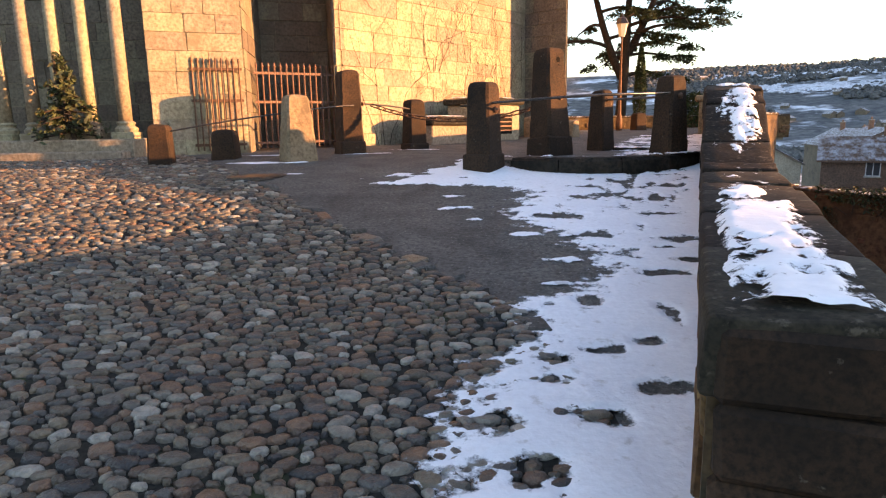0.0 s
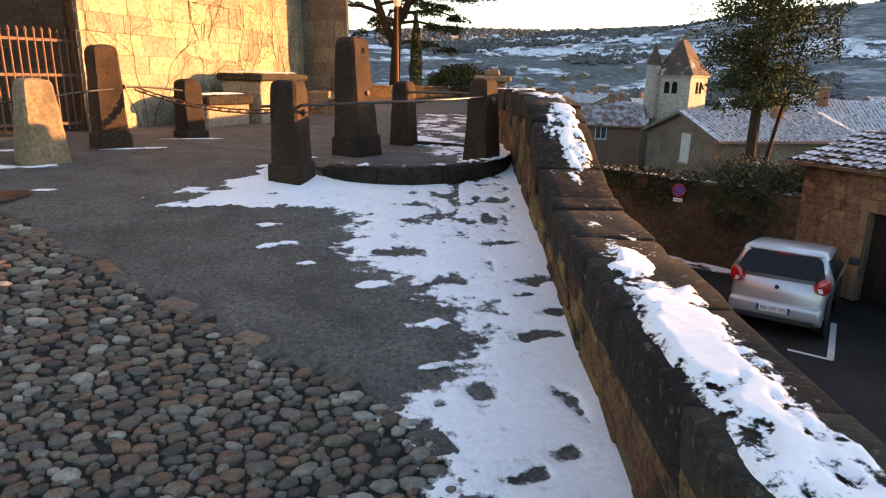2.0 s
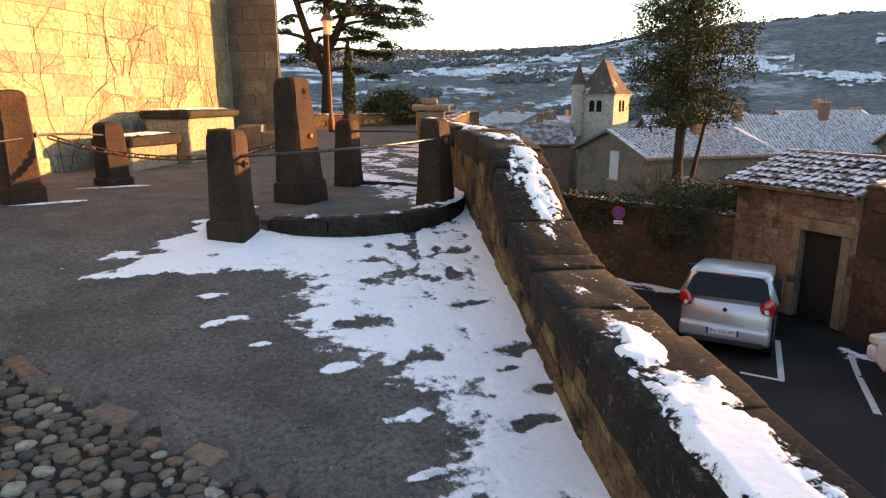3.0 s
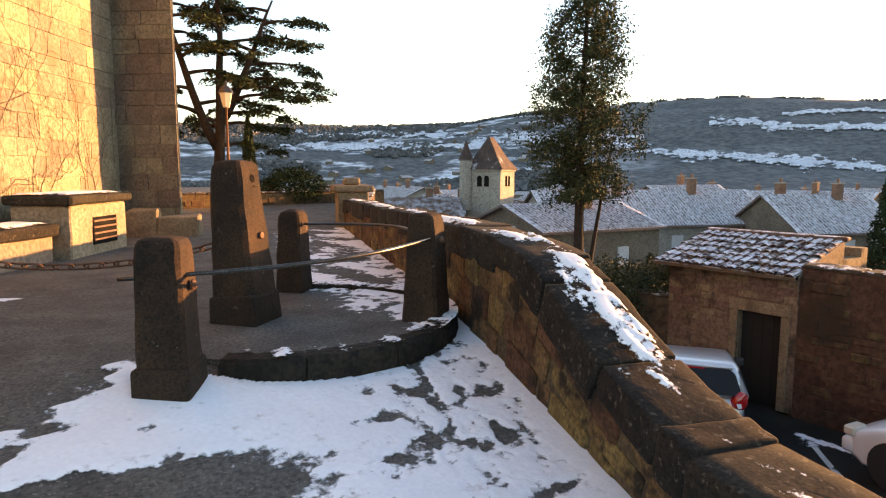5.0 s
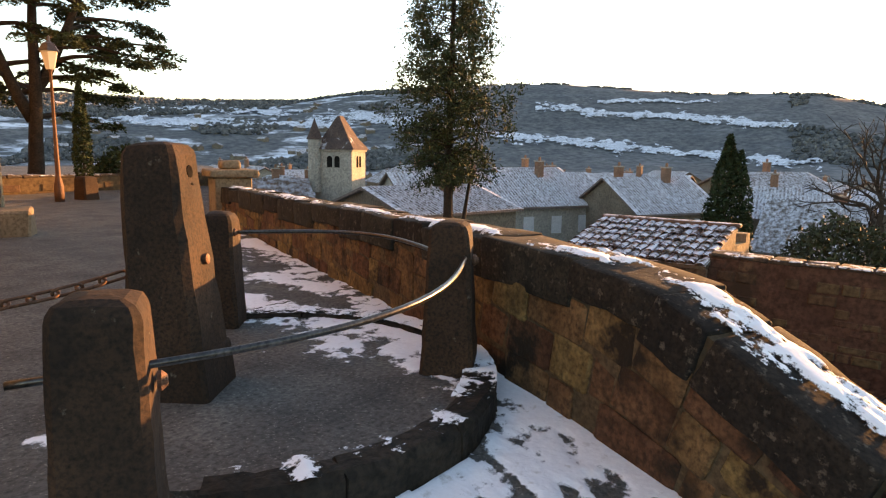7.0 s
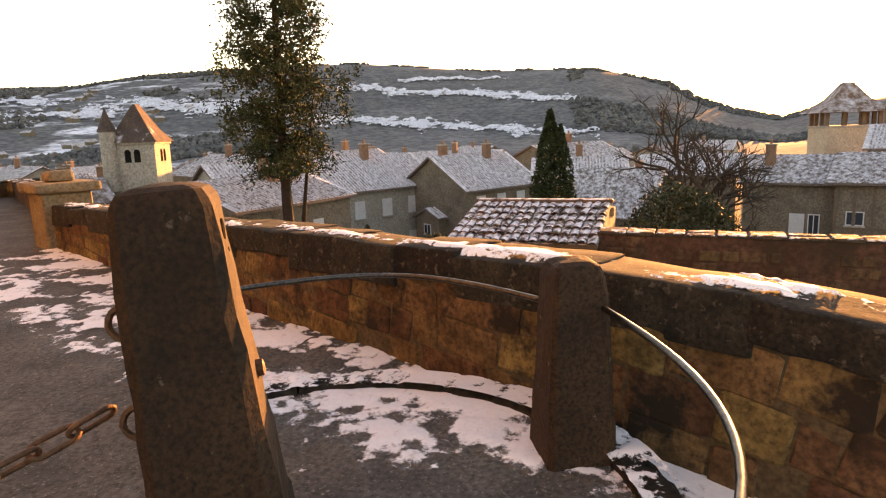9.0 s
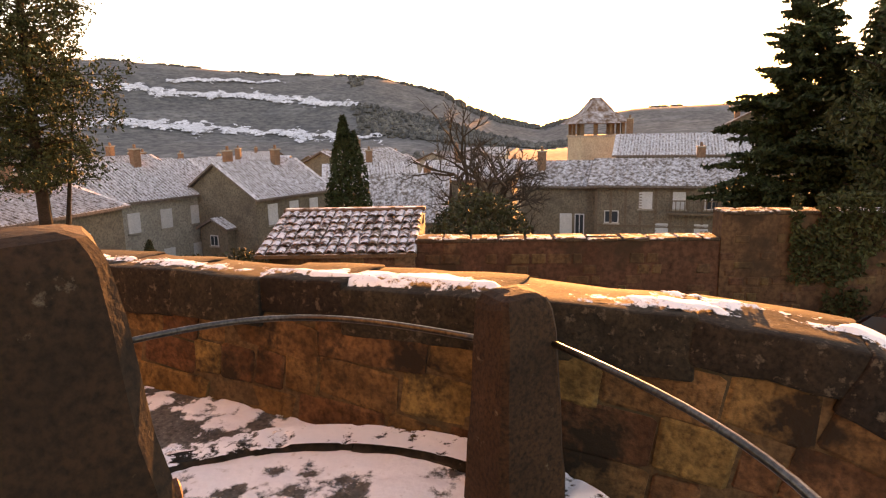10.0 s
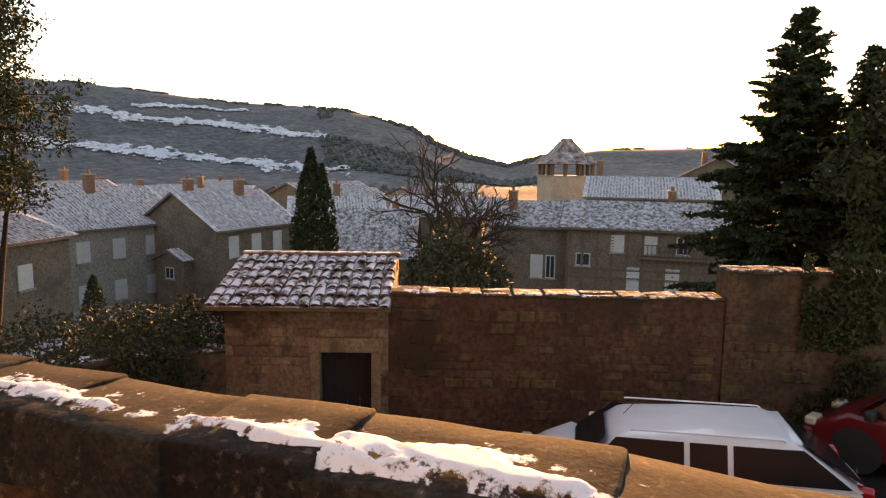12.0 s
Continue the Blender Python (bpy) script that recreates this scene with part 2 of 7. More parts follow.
M_DOOR = mat("old_door", (0.004, 0.004, 0.004), (0.008, 0.008, 0.007), 3.0, 0.75, 0.3, 30.0)
M_BARK = mat("bark", (0.026, 0.02, 0.015), (0.065, 0.047, 0.034), 5.0, 0.95, 0.8, 30.0)
M_TWIG = mat("twig", (0.05, 0.036, 0.026), (0.09, 0.066, 0.046), 6.0, 0.95, 0.3, 30.0)
M_LEAF = mat("dark_foliage", (0.03, 0.045, 0.018), (0.075, 0.085, 0.035), 1.5, 0.8, 0.0, 20.0, rnd=0.35)
M_LEAF2 = mat("fir_foliage", (0.022, 0.04, 0.018), (0.05, 0.075, 0.03), 1.5, 0.8, 0.0, 20.0, rnd=0.35)
M_LEAF3 = mat("hedge_foliage", (0.022, 0.034, 0.011), (0.055, 0.065, 0.02), 1.5, 0.75, 0.0, 20.0, rnd=0.35)
M_CYP = mat("cypress_foliage", (0.022, 0.038, 0.014), (0.05, 0.065, 0.025), 1.5, 0.8, 0.0, 20.0, rnd=0.3)
M_CAR_S = plain("silver_paint", (0.52, 0.54, 0.57), 0.3, 0.55, 0.6)
M_CAR_W = plain("white_paint", (0.72, 0.74, 0.76), 0.35, 0.0, 0.6)
M_CAR_R = plain("dark_red_paint", (0.17, 0.012, 0.016), 0.3, 0.0, 0.7)
M_CAR_B = plain("black_paint", (0.02, 0.021, 0.025), 0.3, 0.0, 0.7)
M_CARGLASS = plain("car_glass", (0.012, 0.013, 0.015), 0.12, 0.0, 0.0)
M_CARGLASS.node_tree.nodes["Principled BSDF"].inputs["Specular IOR Level"].default_value = 0.28
M_TYRE = plain("tyre_rubber", (0.018, 0.018, 0.018), 0.9)
M_RIM = plain("wheel_rim", (0.4, 0.41, 0.42), 0.35, 0.8)
M_REDLIGHT = plain("red_lens", (0.45, 0.012, 0.012), 0.15, 0.0, 1.0)
M_PLATE = plain("number_plate", (0.75, 0.75, 0.74), 0.5)
M_TRIM = plain("black_trim", (0.02, 0.02, 0.021), 0.6)
M_INK = plain("dark_letter", (0.03, 0.03, 0.035), 0.6)
M_BLUE = plain("plate_blue", (0.02, 0.05, 0.3), 0.5)
M_SIGNRED = plain("sign_red", (0.5, 0.03, 0.03), 0.5)
M_SIGNBLUE = plain("sign_blue", (0.03, 0.07, 0.4), 0.5)
M_LINE = mat("worn_line_paint", (0.6, 0.6, 0.58), (0.72, 0.72, 0.7), 8.0, 0.8, 0.2, 60.0, spots=(0.2, 0.2, 0.2), spot_scale=9.0, spot_at=0.62)
M_GLASS = plain("window_glass", (0.03, 0.035, 0.04), 0.12)
M_LANTERN = plain("lantern_glass", (0.6, 0.55, 0.45), 0.2)
M_CHIM = mat("chimney_brick", (0.2, 0.11, 0.075), (0.29, 0.17, 0.11), 2.0, 0.9, 0.5, 12.0)


def hill_material():
    """Wooded slopes with snow fields: dark woods, pale clearings that follow the slope in bands. Distance haze is put
    into the blue-grey wood colour.
    """
    m = mat("hazed_wooded_hill", (0.088, 0.096, 0.102), (0.17, 0.168, 0.16), 0.04, 0.95, 0.0, 0.16)
    n, l = m.node_tree.nodes, m.node_tree.links
    b = n["Principled BSDF"]
    old = b.inputs["Base Color"].links[0].from_socket
    geo = n.new("ShaderNodeNewGeometry")
    mp = n.new("ShaderNodeMapping")
    mp.inputs["Scale"].default_value = (1, 1, 6.0)
    l.new(geo.outputs["Position"], mp.inputs[0])
    outs = []
    for s, a, z in ((0.012, 0.5, 0.58), (0.05, 0.42, 0.54)):
        t = n.new("ShaderNodeTexNoise")
        t.inputs["Scale"].default_value, t.inputs["Detail"].default_value, t.inputs["Roughness"].default_value = s, 7.0, 0.62
        l.new(mp.outputs[0], t.inputs["Vector"])
        r = n.new("ShaderNodeMapRange")
        r.inputs[1].default_value, r.inputs[2].default_value = a, z
        l.new(t.outputs[0], r.inputs[0])
        outs.append(r.outputs[0])
    mu = n.new("ShaderNodeMath")
    mu.operation = "MULTIPLY"
    side = n.new("ShaderNodeVectorMath")
    side.operation = "DOT_PRODUCT"
    side.inputs[1].default_value = (1.0, -1.05, 0.0)
    l.new(geo.outputs["Position"], side.inputs[0])
    west = n.new("ShaderNodeMapRange")
    west.inputs[1].default_value, west.inputs[2].default_value, west.inputs[3].default_value, west.inputs[4].default_value = -60.0, 160.0, 1.0, 0.06
    l.new(side.outputs["Value"], west.inputs[0])
    m0 = n.new("ShaderNodeMath")
    m0.operation = "MULTIPLY"
    l.new(outs[0], m0.inputs[0])
    l.new(west.outputs[0], m0.inputs[1])
    l.new(m0.outputs[0], mu.inputs[0])
    l.new(outs[1], mu.inputs[1])
    x = n.new("ShaderNodeMix")
    x.data_type = "RGBA"
    l.new(mu.outputs[0], x.inputs[0])
    l.new(old, x.inputs[6])
    x.inputs[7].default_value = (0.72, 0.74, 0.78, 1)
    l.new(x.outputs[2], b.inputs["Base Color"])
    return m


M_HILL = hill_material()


# ---- building blocks ----
def smoothstep(a, b, v):
    t = min(1.0, max(0.0, (v - a) / (b - a)))
    return t * t * (3 - 2 * t)


def part(name, bm, material, parent=None, label="", smooth=False):
    me = bpy.data.meshes.new(name)
    bm.to_mesh(me)
    bm.free()
    return mesh_part(name, me, material, parent, label, smooth)


def mesh_part(name, me, material, parent=None, label="", smooth=False):
    if not me.materials:
        me.materials.append(material)
    if smooth:
        me.polygons.foreach_set("use_smooth", [True] * len(me.polygons))
    ob = new(name, me)
    if parent is not None:
        ob.parent = parent
    if label:
        ob["label"] = label
    return ob


def thing(name, m, label, category, group="", kind=""):
    e = new(name)
    e.empty_display_size = 0.1
    e.matrix_world = m
    return tagged(e, label, category, group, kind)


def structure(ob, label, category):
    return tagged(ob, label, category, "", "structure")


def box(x0, y0, z0, x1, y1, z1, bevel=0.0, rough=0.0, seed=0, taper=0.0, seg=1):
    """A box; bevel rounds its edges, rough shifts its corners, taper narrows its top."""
    bm = bmesh.new()
    bmesh.ops.create_cube(bm, size=1)
    rng = random.Random(seed)
    for v in bm.verts:
        k = 1 - taper * (v.co.z + 0.5)
        v.co = Vector(((x0 + x1) / 2 + v.co.x * (x1 - x0) * k, (y0 + y1) / 2 + v.co.y * (y1 - y0) * k, (z0 + z1) / 2 + v.co.z * (z1 - z0)))
        if rough:
            v.co += Vector((rng.uniform(-rough, rough), rng.uniform(-rough, rough), rng.uniform(-rough, rough)))
    if bevel:
        bmesh.ops.bevel(bm, geom=bm.edges[:], offset=bevel, segments=seg, affect="EDGES", profile=0.5)
    return bm


def join(*bms):
    out = bms[0]
    for b in bms[1:]:
        me = bpy.data.meshes.new("tmp")
        b.to_mesh(me)
        b.free()
        out.from_mesh(me)
        bpy.data.meshes.remove(me)
    return out


def moved(bm, m):
    bmesh.ops.transform(bm, matrix=m, verts=bm.verts[:])
    return bm


def roughen(bm, amount, scale, seed=0.0):
    for v in bm.verts:
        v.co += noise.noise_vector(v.co * scale + Vector((seed, seed * 1.7, 3.1))) * amount
    return bm


def subdivided(bm, cuts):
    bmesh.ops.subdivide_edges(bm, edges=bm.edges[:], cuts=cuts, use_grid_fill=True)
    return bm


def tube_data(points, radii, seg=8, closed=False):
    pts = [Vector(p) for p in points]
    n = len(pts)
    verts, faces = [], []
    up = Vector((0.13, 0.21, 0.97))
    for i, p in enumerate(pts):
        d = (pts[(i + 1) % n] - pts[i - 1]) if closed else (pts[min(i + 1, n - 1)] - pts[max(i - 1, 0)])
        d.normalize()
        a = d.cross(up)
        if a.length < 0.05:
            a = d.cross(Vector((1, 0, 0)))
        a.normalize()
        b = d.cross(a)
        r = radii[i] if hasattr(radii, "__len__") else radii
        for k in range(seg):
            w = 2 * math.pi * k / seg
            verts.append(p + (a * math.cos(w) + b * math.sin(w)) * r)
    for i in range(n if closed else n - 1):
        j = (i + 1) % n
        for k in range(seg):
            q = (k + 1) % seg
            faces.append((i * seg + k, i * seg + q, j * seg + q, j * seg + k))
    if not closed:
        faces += [tuple(range(seg))[::-1], tuple(range((n - 1) * seg, n * seg))]
    return verts, faces


def tube(points, radii, seg=8, closed=False):
    v, f = tube_data(points, radii, seg, closed)
    me = bpy.data.meshes.new("tube")
    me.from_pydata([tuple(p) for p in v], [], f)
    bm = bmesh.new()
    bm.from_mesh(me)
    bpy.data.meshes.remove(me)
    bmesh.ops.recalc_face_normals(bm, faces=bm.faces[:])
    return bm


def lathe(profile, seg=16):
    """A turned shape from (radius, height) pairs."""
    bm = bmesh.new()
    rings = [[bm.verts.new((r * math.cos(2 * math.pi * k / seg), r * math.sin(2 * math.pi * k / seg), z)) for k in range(seg)] for r, z in profile]
    for a, b in zip(rings, rings[1:]):
        for k in range(seg):
            bm.faces.new((a[k], a[(k + 1) % seg], b[(k + 1) % seg], b[k]))
    bm.faces.new(rings[0][::-1])
    bm.faces.new(rings[-1])
    return bm


def prism(outline, z0, z1):
    bm = bmesh.new()
    lo = [bm.verts.new((x, y, z0)) for x, y in outline]
    hi = [bm.verts.new((x, y, z1)) for x, y in outline]
    bm.faces.new(lo[::-1])
    bm.faces.new(hi)
    for i in range(len(lo)):
        j = (i + 1) % len(lo)
        bm.faces.new((lo[i], lo[j], hi[j], hi[i]))
    bmesh.ops.recalc_face_normals(bm, faces=bm.faces[:])
    return bm


def cards(name, centres, size, material, parent=None, seed=1, flat=0.0, long=1.6, label=""):
    """Many small leaf blades at the given centres, one mesh; flat: how much they lie level."""
    c = np.asarray(centres, float)
    rng = np.random.default_rng(seed)
    n = len(c)
    a = rng.normal(size=(n, 3))
    a[:, 2] *= 1 - flat
    a /= np.linalg.norm(a, axis=1)[:, None]
    b = np.cross(a, rng.normal(size=(n, 3)))
    if flat:
        b[:, 2] *= 1 - flat
    b /= np.linalg.norm(b, axis=1)[:, None] + 1e-9
    s = (size * rng.uniform(0.55, 1.35, n))[:, None]
    v = np.stack([c - a * s * long / 2, c + b * s * 0.35 - a * s * 0.1, c + a * s * long / 2, c - b * s * 0.35 + a * s * 0.1], 1).reshape(-1, 3)
    me = bpy.data.meshes.new(name)
    me.vertices.add(4 * n)
    me.vertices.foreach_set("co", v.ravel())
    me.loops.add(4 * n)
    me.loops.foreach_set("vertex_index", np.arange(4 * n))
    me.polygons.add(n)
    me.polygons.foreach_set("loop_start", np.arange(n) * 4)
    me.update(calc_edges=True)
    return mesh_part(name, me, material, parent, label)


# ---- ground ----
def ground_z(x, y):
    """Height of the rising terrace, a gentle ramp that levels out by the church."""
    z = float(np.interp(y, (-12, 0, 3.8, 7.0, 9.2, 11, 17, 27, 60), (-1.3, 0.0, 0.38, 0.75, 0.89, 0.9, 0.98, 1.05, 1.2)))
    w = smoothstep(2.9, 1.5, math.hypot(x - 1.75, y - 8.35)) * smoothstep(1.3, 0.75, x) * smoothstep(6.95, 7.8, y)
    z += (0.884 - z) * w
    return z + 0.012 * (1 - w) * noise.noise(Vector((x * 0.8, y * 0.8, 0)))


WALL_A, WALL_K = 0.05, 0.395          # inner face of the parapet: x = WALL_A + WALL_K * y


def wall_x(y):
    return WALL_A + WALL_K * y


def cobble_edge(y):
    """x of the border between cobbles and asphalt: cobbles lie to its left."""
    return float(np.interp(y, (1.0, 2.2, 3.3, 4.28, 6.47, 11.2, 13), (0.62, 0.62, 0.42, -0.33, -1.76, -4.8, -6.0)))


def sheet(name, x0, x1, y0, y1, step, height, keep, material):
    nx, ny = int(round((x1 - x0) / step)) + 1, int(round((y1 - y0) / step)) + 1
    verts, idx, faces = [], {}, []

    def vert(i, j):
        if (i, j) not in idx:
            idx[i, j] = len(verts)
            x, y = x0 + i * step, y0 + j * step
            verts.append((x, y, height(x, y)))
        return idx[i, j]
    for i in range(nx - 1):
        for j in range(ny - 1):
            if keep(x0 + (i + 0.5) * step, y0 + (j + 0.5) * step):
                faces.append((vert(i, j), vert(i + 1, j), vert(i + 1, j + 1), vert(i, j + 1)))
    me = bpy.data.meshes.new(name)
    me.from_pydata(verts, [], faces)
    return mesh_part(name, me, material, None, "", True)


def east_edge(y):
    return wall_x(y) + 0.3 if y < 15 else 6.3 + (y - 15) * 0.62


terrace = structure(sheet("pavement", -34, 24, -12, 46, 0.25, lambda x, y: ground_z(x, y) - (0.022 if x < cobble_edge(y) and y < 13 else 0.0), lambda x, y: x < east_edge(y) and y > -12, M_ASPHALT),
                    "grey asphalt terrace rising towards the church", "pavement")
bed = structure(sheet("cobble_bed", -14, 1, -8, 12.5, 0.125, lambda x, y: ground_z(x, y) - 0.006 + 0.006 * noise.noise(Vector((x * 5, y * 5, 1))), lambda x, y: x < cobble_edge(y) + 0.08 * noise.noise(Vector((y * 2, 3, 1))) and y > -8, M_BED),
                "dark mossy mortar bed between round cobblestones", "pavement")


def yard_z(x, y):
    return -2.3 - 0.1 * max(0.0, x - 8.0) + 0.08 * max(0.0, 7.0 - y)


yard = structure(sheet("road", 0, 13.2, -14, 18, 0.4, lambda x, y: yard_z(x, y), lambda x, y: x > wall_x(y) + 0.1, M_YARD), "dark asphalt parking yard below the terrace wall", "road")

RIDGE_AZ = (-180, -60, 0, 22, 32, 40, 45, 49, 55, 58, 62, 67, 73, 78, 82, 86, 88, 90.4, 93, 96.5, 99, 104.4, 113, 125, 150, 180)
RIDGE_EL = (2, 2, 3.5, 3.85, 3.9, 4.2, 5.0, 5.3, 5.7, 5.85, 5.9, 5.5, 5.0, 4.95, 4.75, 3.75, 3.3, 2.0, 1.0, 0.2, 0.9, 1.65, 1.85, 2.2, 2.2, 2)


def terrain_z(r, az):
    el = float(np.interp(az, RIDGE_AZ, RIDGE_EL))
    near = float(np.interp(r, (0, 18, 60, 130, 350), (-3.6, -4.0, -8.5, -14.0, -22.0)))
    top = 1000 * math.tan(radians(el)) + 2
    rise = smoothstep(330, 1000, r) * (0.55 + 0.45 * smoothstep(500, 1000, r))
    bumps = 7 * noise.noise(Vector((r * 0.006 * math.sin(radians(az)), r * 0.006 * math.cos(radians(az)), 2))) * smoothstep(350, 600, r) * (1 - smoothstep(850, 990, r))
    z = near + (top - near) * rise + bumps
    return z if r <= 1000 else top - (r - 1000) * 0.02


def hills():
    radii = [6, 12, 18, 25, 35, 50, 70, 100, 140, 200, 280] + list(range(340, 1010, 22)) + [1100, 1500, 2500, 4000]
    azs = np.arange(-180, 180, 0.75)
    verts, faces = [], []
    for r in radii:
        for a in azs:
            verts.append((r * math.sin(radians(a)), 5 + r * math.cos(radians(a)), terrain_z(r, a)))
    n = len(azs)
    for i in range(len(radii) - 1):
        for k in range(n):
            q = (k + 1) % n
            faces.append((i * n + k, (i + 1) * n + k, (i + 1) * n + q, i * n + q))
    faces.append(tuple(range(n)))
    me = bpy.data.meshes.new("ground")
    me.from_pydata(verts, [], faces)
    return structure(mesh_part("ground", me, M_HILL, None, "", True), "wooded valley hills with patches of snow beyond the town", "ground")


hills()
# ---- stone walls ----
def unit_blocks(bevel, rough, n=5):
    out = []
    for k in range(n):
        bm = box(-0.5, -0.5, -0.5, 0.5, 0.5, 0.5, bevel, rough, k + 3)
        me = bpy.data.meshes.new("stone")
        bm.to_mesh(me)
        bm.free()
        out.append(me)
    return out


def courses(parent, p0, p1, z0, z1, course, length, depth, material, meshes, seed=1, joint=0.012, name="stone", skip=None, top=None, jitter=0.006):
    """Stone courses along the face p0 -> p1 (outer side to the right of that way), pieces sharing a few meshes."""
    rng = random.Random(seed)
    a, b = Vector((*p0, 0)), Vector((*p1, 0))
    total = (b - a).length
    u = (b - a).normalized()
    ang = math.degrees(math.atan2(u.y, u.x))
    nrm = Vector((u.y, -u.x, 0))
    mine = []
    for me in meshes:
        c = me.copy()
        c.materials.clear()
        c.materials.append(material)
        mine.append(c)
    z = z0
    while z < z1 - 0.04:
        h = min(course * rng.uniform(0.8, 1.2), z1 - z)
        s = -rng.uniform(0, length * 0.6)
        while s < total:
            w = length * rng.uniform(0.6, 1.45)
            s0, s1 = max(0, s), min(total, s + w)
            s += w
            if s1 - s0 < 0.06 or (skip and skip((s0 + s1) / 2, z + h / 2)):
                continue
            hh = h
            if top:
                lim = min(top(s0), top(s1))
                if z > lim - 0.05:
                    continue
                hh = min(h, lim - z)
            ob = new(name, rng.choice(mine))
            ob.parent = parent
            c = a + u * ((s0 + s1) / 2) + nrm * rng.uniform(-jitter, jitter)
            ob.matrix_basis = pose(c.x, c.y, z + hh / 2, 0, 0, ang + rng.choice((0, 180))) @ Matrix.Diagonal((s1 - s0 - joint, depth, hh - joint, 1))
        z += h


BLOCKS = unit_blocks(0.035, 0.012)
RUBBLES = unit_blocks(0.06, 0.05, 8)

# ---- parapet between terrace and yard ----
UX, UY = WALL_K / math.hypot(WALL_K, 1), 1 / math.hypot(WALL_K, 1)
W_ANG = math.degrees(math.atan2(UY, UX))
W_START, W_END, W_THICK = 1.5, 15.1, 0.44


def cap_z(y):
    return float(np.interp(y, (1.4, 2.4, 4.6, 5.0, 6.15, 6.45, 7.5, 15.0), (0.85, 0.88, 0.95, 1.02, 1.55, 1.62, 1.67, 1.56)))


def wall_point(y, w, z):
    """A point w metres across the wall from its inner face."""
    return Vector((wall_x(y) + UY * w, y - UX * w, z))


def parapet():
    root = structure(new("wall_parapet"), "weathered sandstone terrace parapet with stepped top and snow", "wall")
    ys = list(np.arange(W_START, W_END + 0.01, 0.25))
    bm = bmesh.new()
    rows = []
    for y in ys:
        t = cap_z(y) - 0.028
        rows.append([bm.verts.new(wall_point(y, 0.004, ground_z(wall_x(y), y) - 0.3)), bm.verts.new(wall_point(y, 0.004, t)), bm.verts.new(wall_point(y, W_THICK - 0.025, t)), bm.verts.new(wall_point(y, W_THICK + 0.1, -2.7))])
    for a, b in zip(rows, rows[1:]):
        for k in range(3):
            bm.faces.new((a[k], a[k + 1], b[k + 1], b[k]))
    bm.faces.new(rows[0])
    bm.faces.new(rows[-1][::-1])
    bmesh.ops.recalc_face_normals(bm, faces=bm.faces[:])
    part("wall_core", bm, M_JOINT, root)
    a, b = wall_point(W_START, 0.05, 0), wall_point(W_END, 0.05, 0)
    per = math.hypot(WALL_K, 1)

    def top(s):
        return cap_z(W_START + s / per) - 0.11
    # inner face, course by course following the ramp
    rng = random.Random(5)
    mine = []
    for me in RUBBLES:
        c = me.copy()
        c.materials.append(M_PARAPET)
        mine.append(c)
    for side in (0, 1):
        n_rows = 3 if side == 0 else 5
        for row in range(n_rows):
            y = W_START + rng.uniform(0, 0.2)
            while y < W_END - 0.1:
                ln = rng.choice((rng.uniform(0.16, 0.3), rng.uniform(0.3, 0.62)))
                y1 = min(W_END, y + ln)
                ym = (y + y1) / 2
                base = ground_z(wall_x(ym), ym) - 0.05 if side == 0 else cap_z(ym) - 1.3
                h_all = cap_z(ym) - 0.2 - base
                z0, z1 = base + h_all * row / n_rows, base + h_all * (row + 1) / n_rows
                slope = math.degrees(math.atan2((cap_z(y1) - cap_z(y)) * (row + 0.5) / n_rows + 0.11 * (y1 - y), (y1 - y) * per))
                c = wall_point(ym, 0.06 + rng.uniform(-0.012, 0.008) if side == 0 else W_THICK - 0.05, (z0 + z1) / 2)
                ob = new("stone", rng.choice(mine))
                ob.parent = root
                ob.matrix_basis = pose(c.x, c.y, c.z, 0, 0, W_ANG) @ pose(0, 0, 0, rng.uniform(-2, 2), -slope + rng.uniform(-4, 4), rng.uniform(-2, 2)) @ Matrix.Diagonal(((y1 - y) * per - 0.008, 0.13, z1 - z0 - 0.008, 1))
                y = y1
    # end face
    e0 = wall_point(W_START, 0.02, 0)
    for k in range(4):
        bm = subdivided(box(-W_THICK / 2 + 0.02, -0.05, 0, W_THICK / 2 - 0.02, 0.05, 0.2, 0.02, 0.012, 60 + k), 1)
        c = wall_point(W_START - 0.01, W_THICK / 2, 0.02 + 0.2 * k)
        ob = part("stone", bm, M_BOLLARD, root)
        ob.matrix_basis = pose(c.x, c.y, c.z, 0, 0, W_ANG - 90)
    # cap stones, worn round
    y = W_START - 0.04
    k = 0
    while y < W_END:
        ln = rng.uniform(0.42, 0.78)
        y1 = min(W_END, y + ln)
        for brk in (4.75, 6.2):
            if y < brk - 0.12 and y1 > brk:
                y1 = brk
        w = W_THICK / 2 + 0.025
        half = (y1 - y) * per / 2
        bm = box(-half - 0.012, -w, -0.27 if k % 3 else -0.2, half + 0.012, w, 0.0, 0.018, 0.012, 100 + k, 0.0, 2)
        subdivided(bm, 1)
        subdivided(bm, 1)
        roughen(bm, 0.013, 5.0, k * 3.3)
        roughen(bm, 0.008, 15.0, k * 1.3)
        slope = math.degrees(math.atan2(cap_z(y1) - cap_z(y), (y1 - y) * per))
        c = wall_point((y + y1) / 2, W_THICK / 2, (cap_z(y) + cap_z(y1)) / 2 + rng.uniform(-0.012, 0.008))
        ob = part("capstone", bm, M_CAP, root, "", True)
        ob.matrix_basis = pose(c.x, c.y, c.z, 0, 0, W_ANG) @ pose(0, 0, 0, rng.uniform(-2, 2), -slope + rng.uniform(-1, 1), 0)
        CAP_TOP.append((y, cap_z(y) + 0.0))
        y = y1
        k += 1
    CAP_TOP.append((W_END, cap_z(W_END)))
    return root


CAP_TOP = []
parapet()


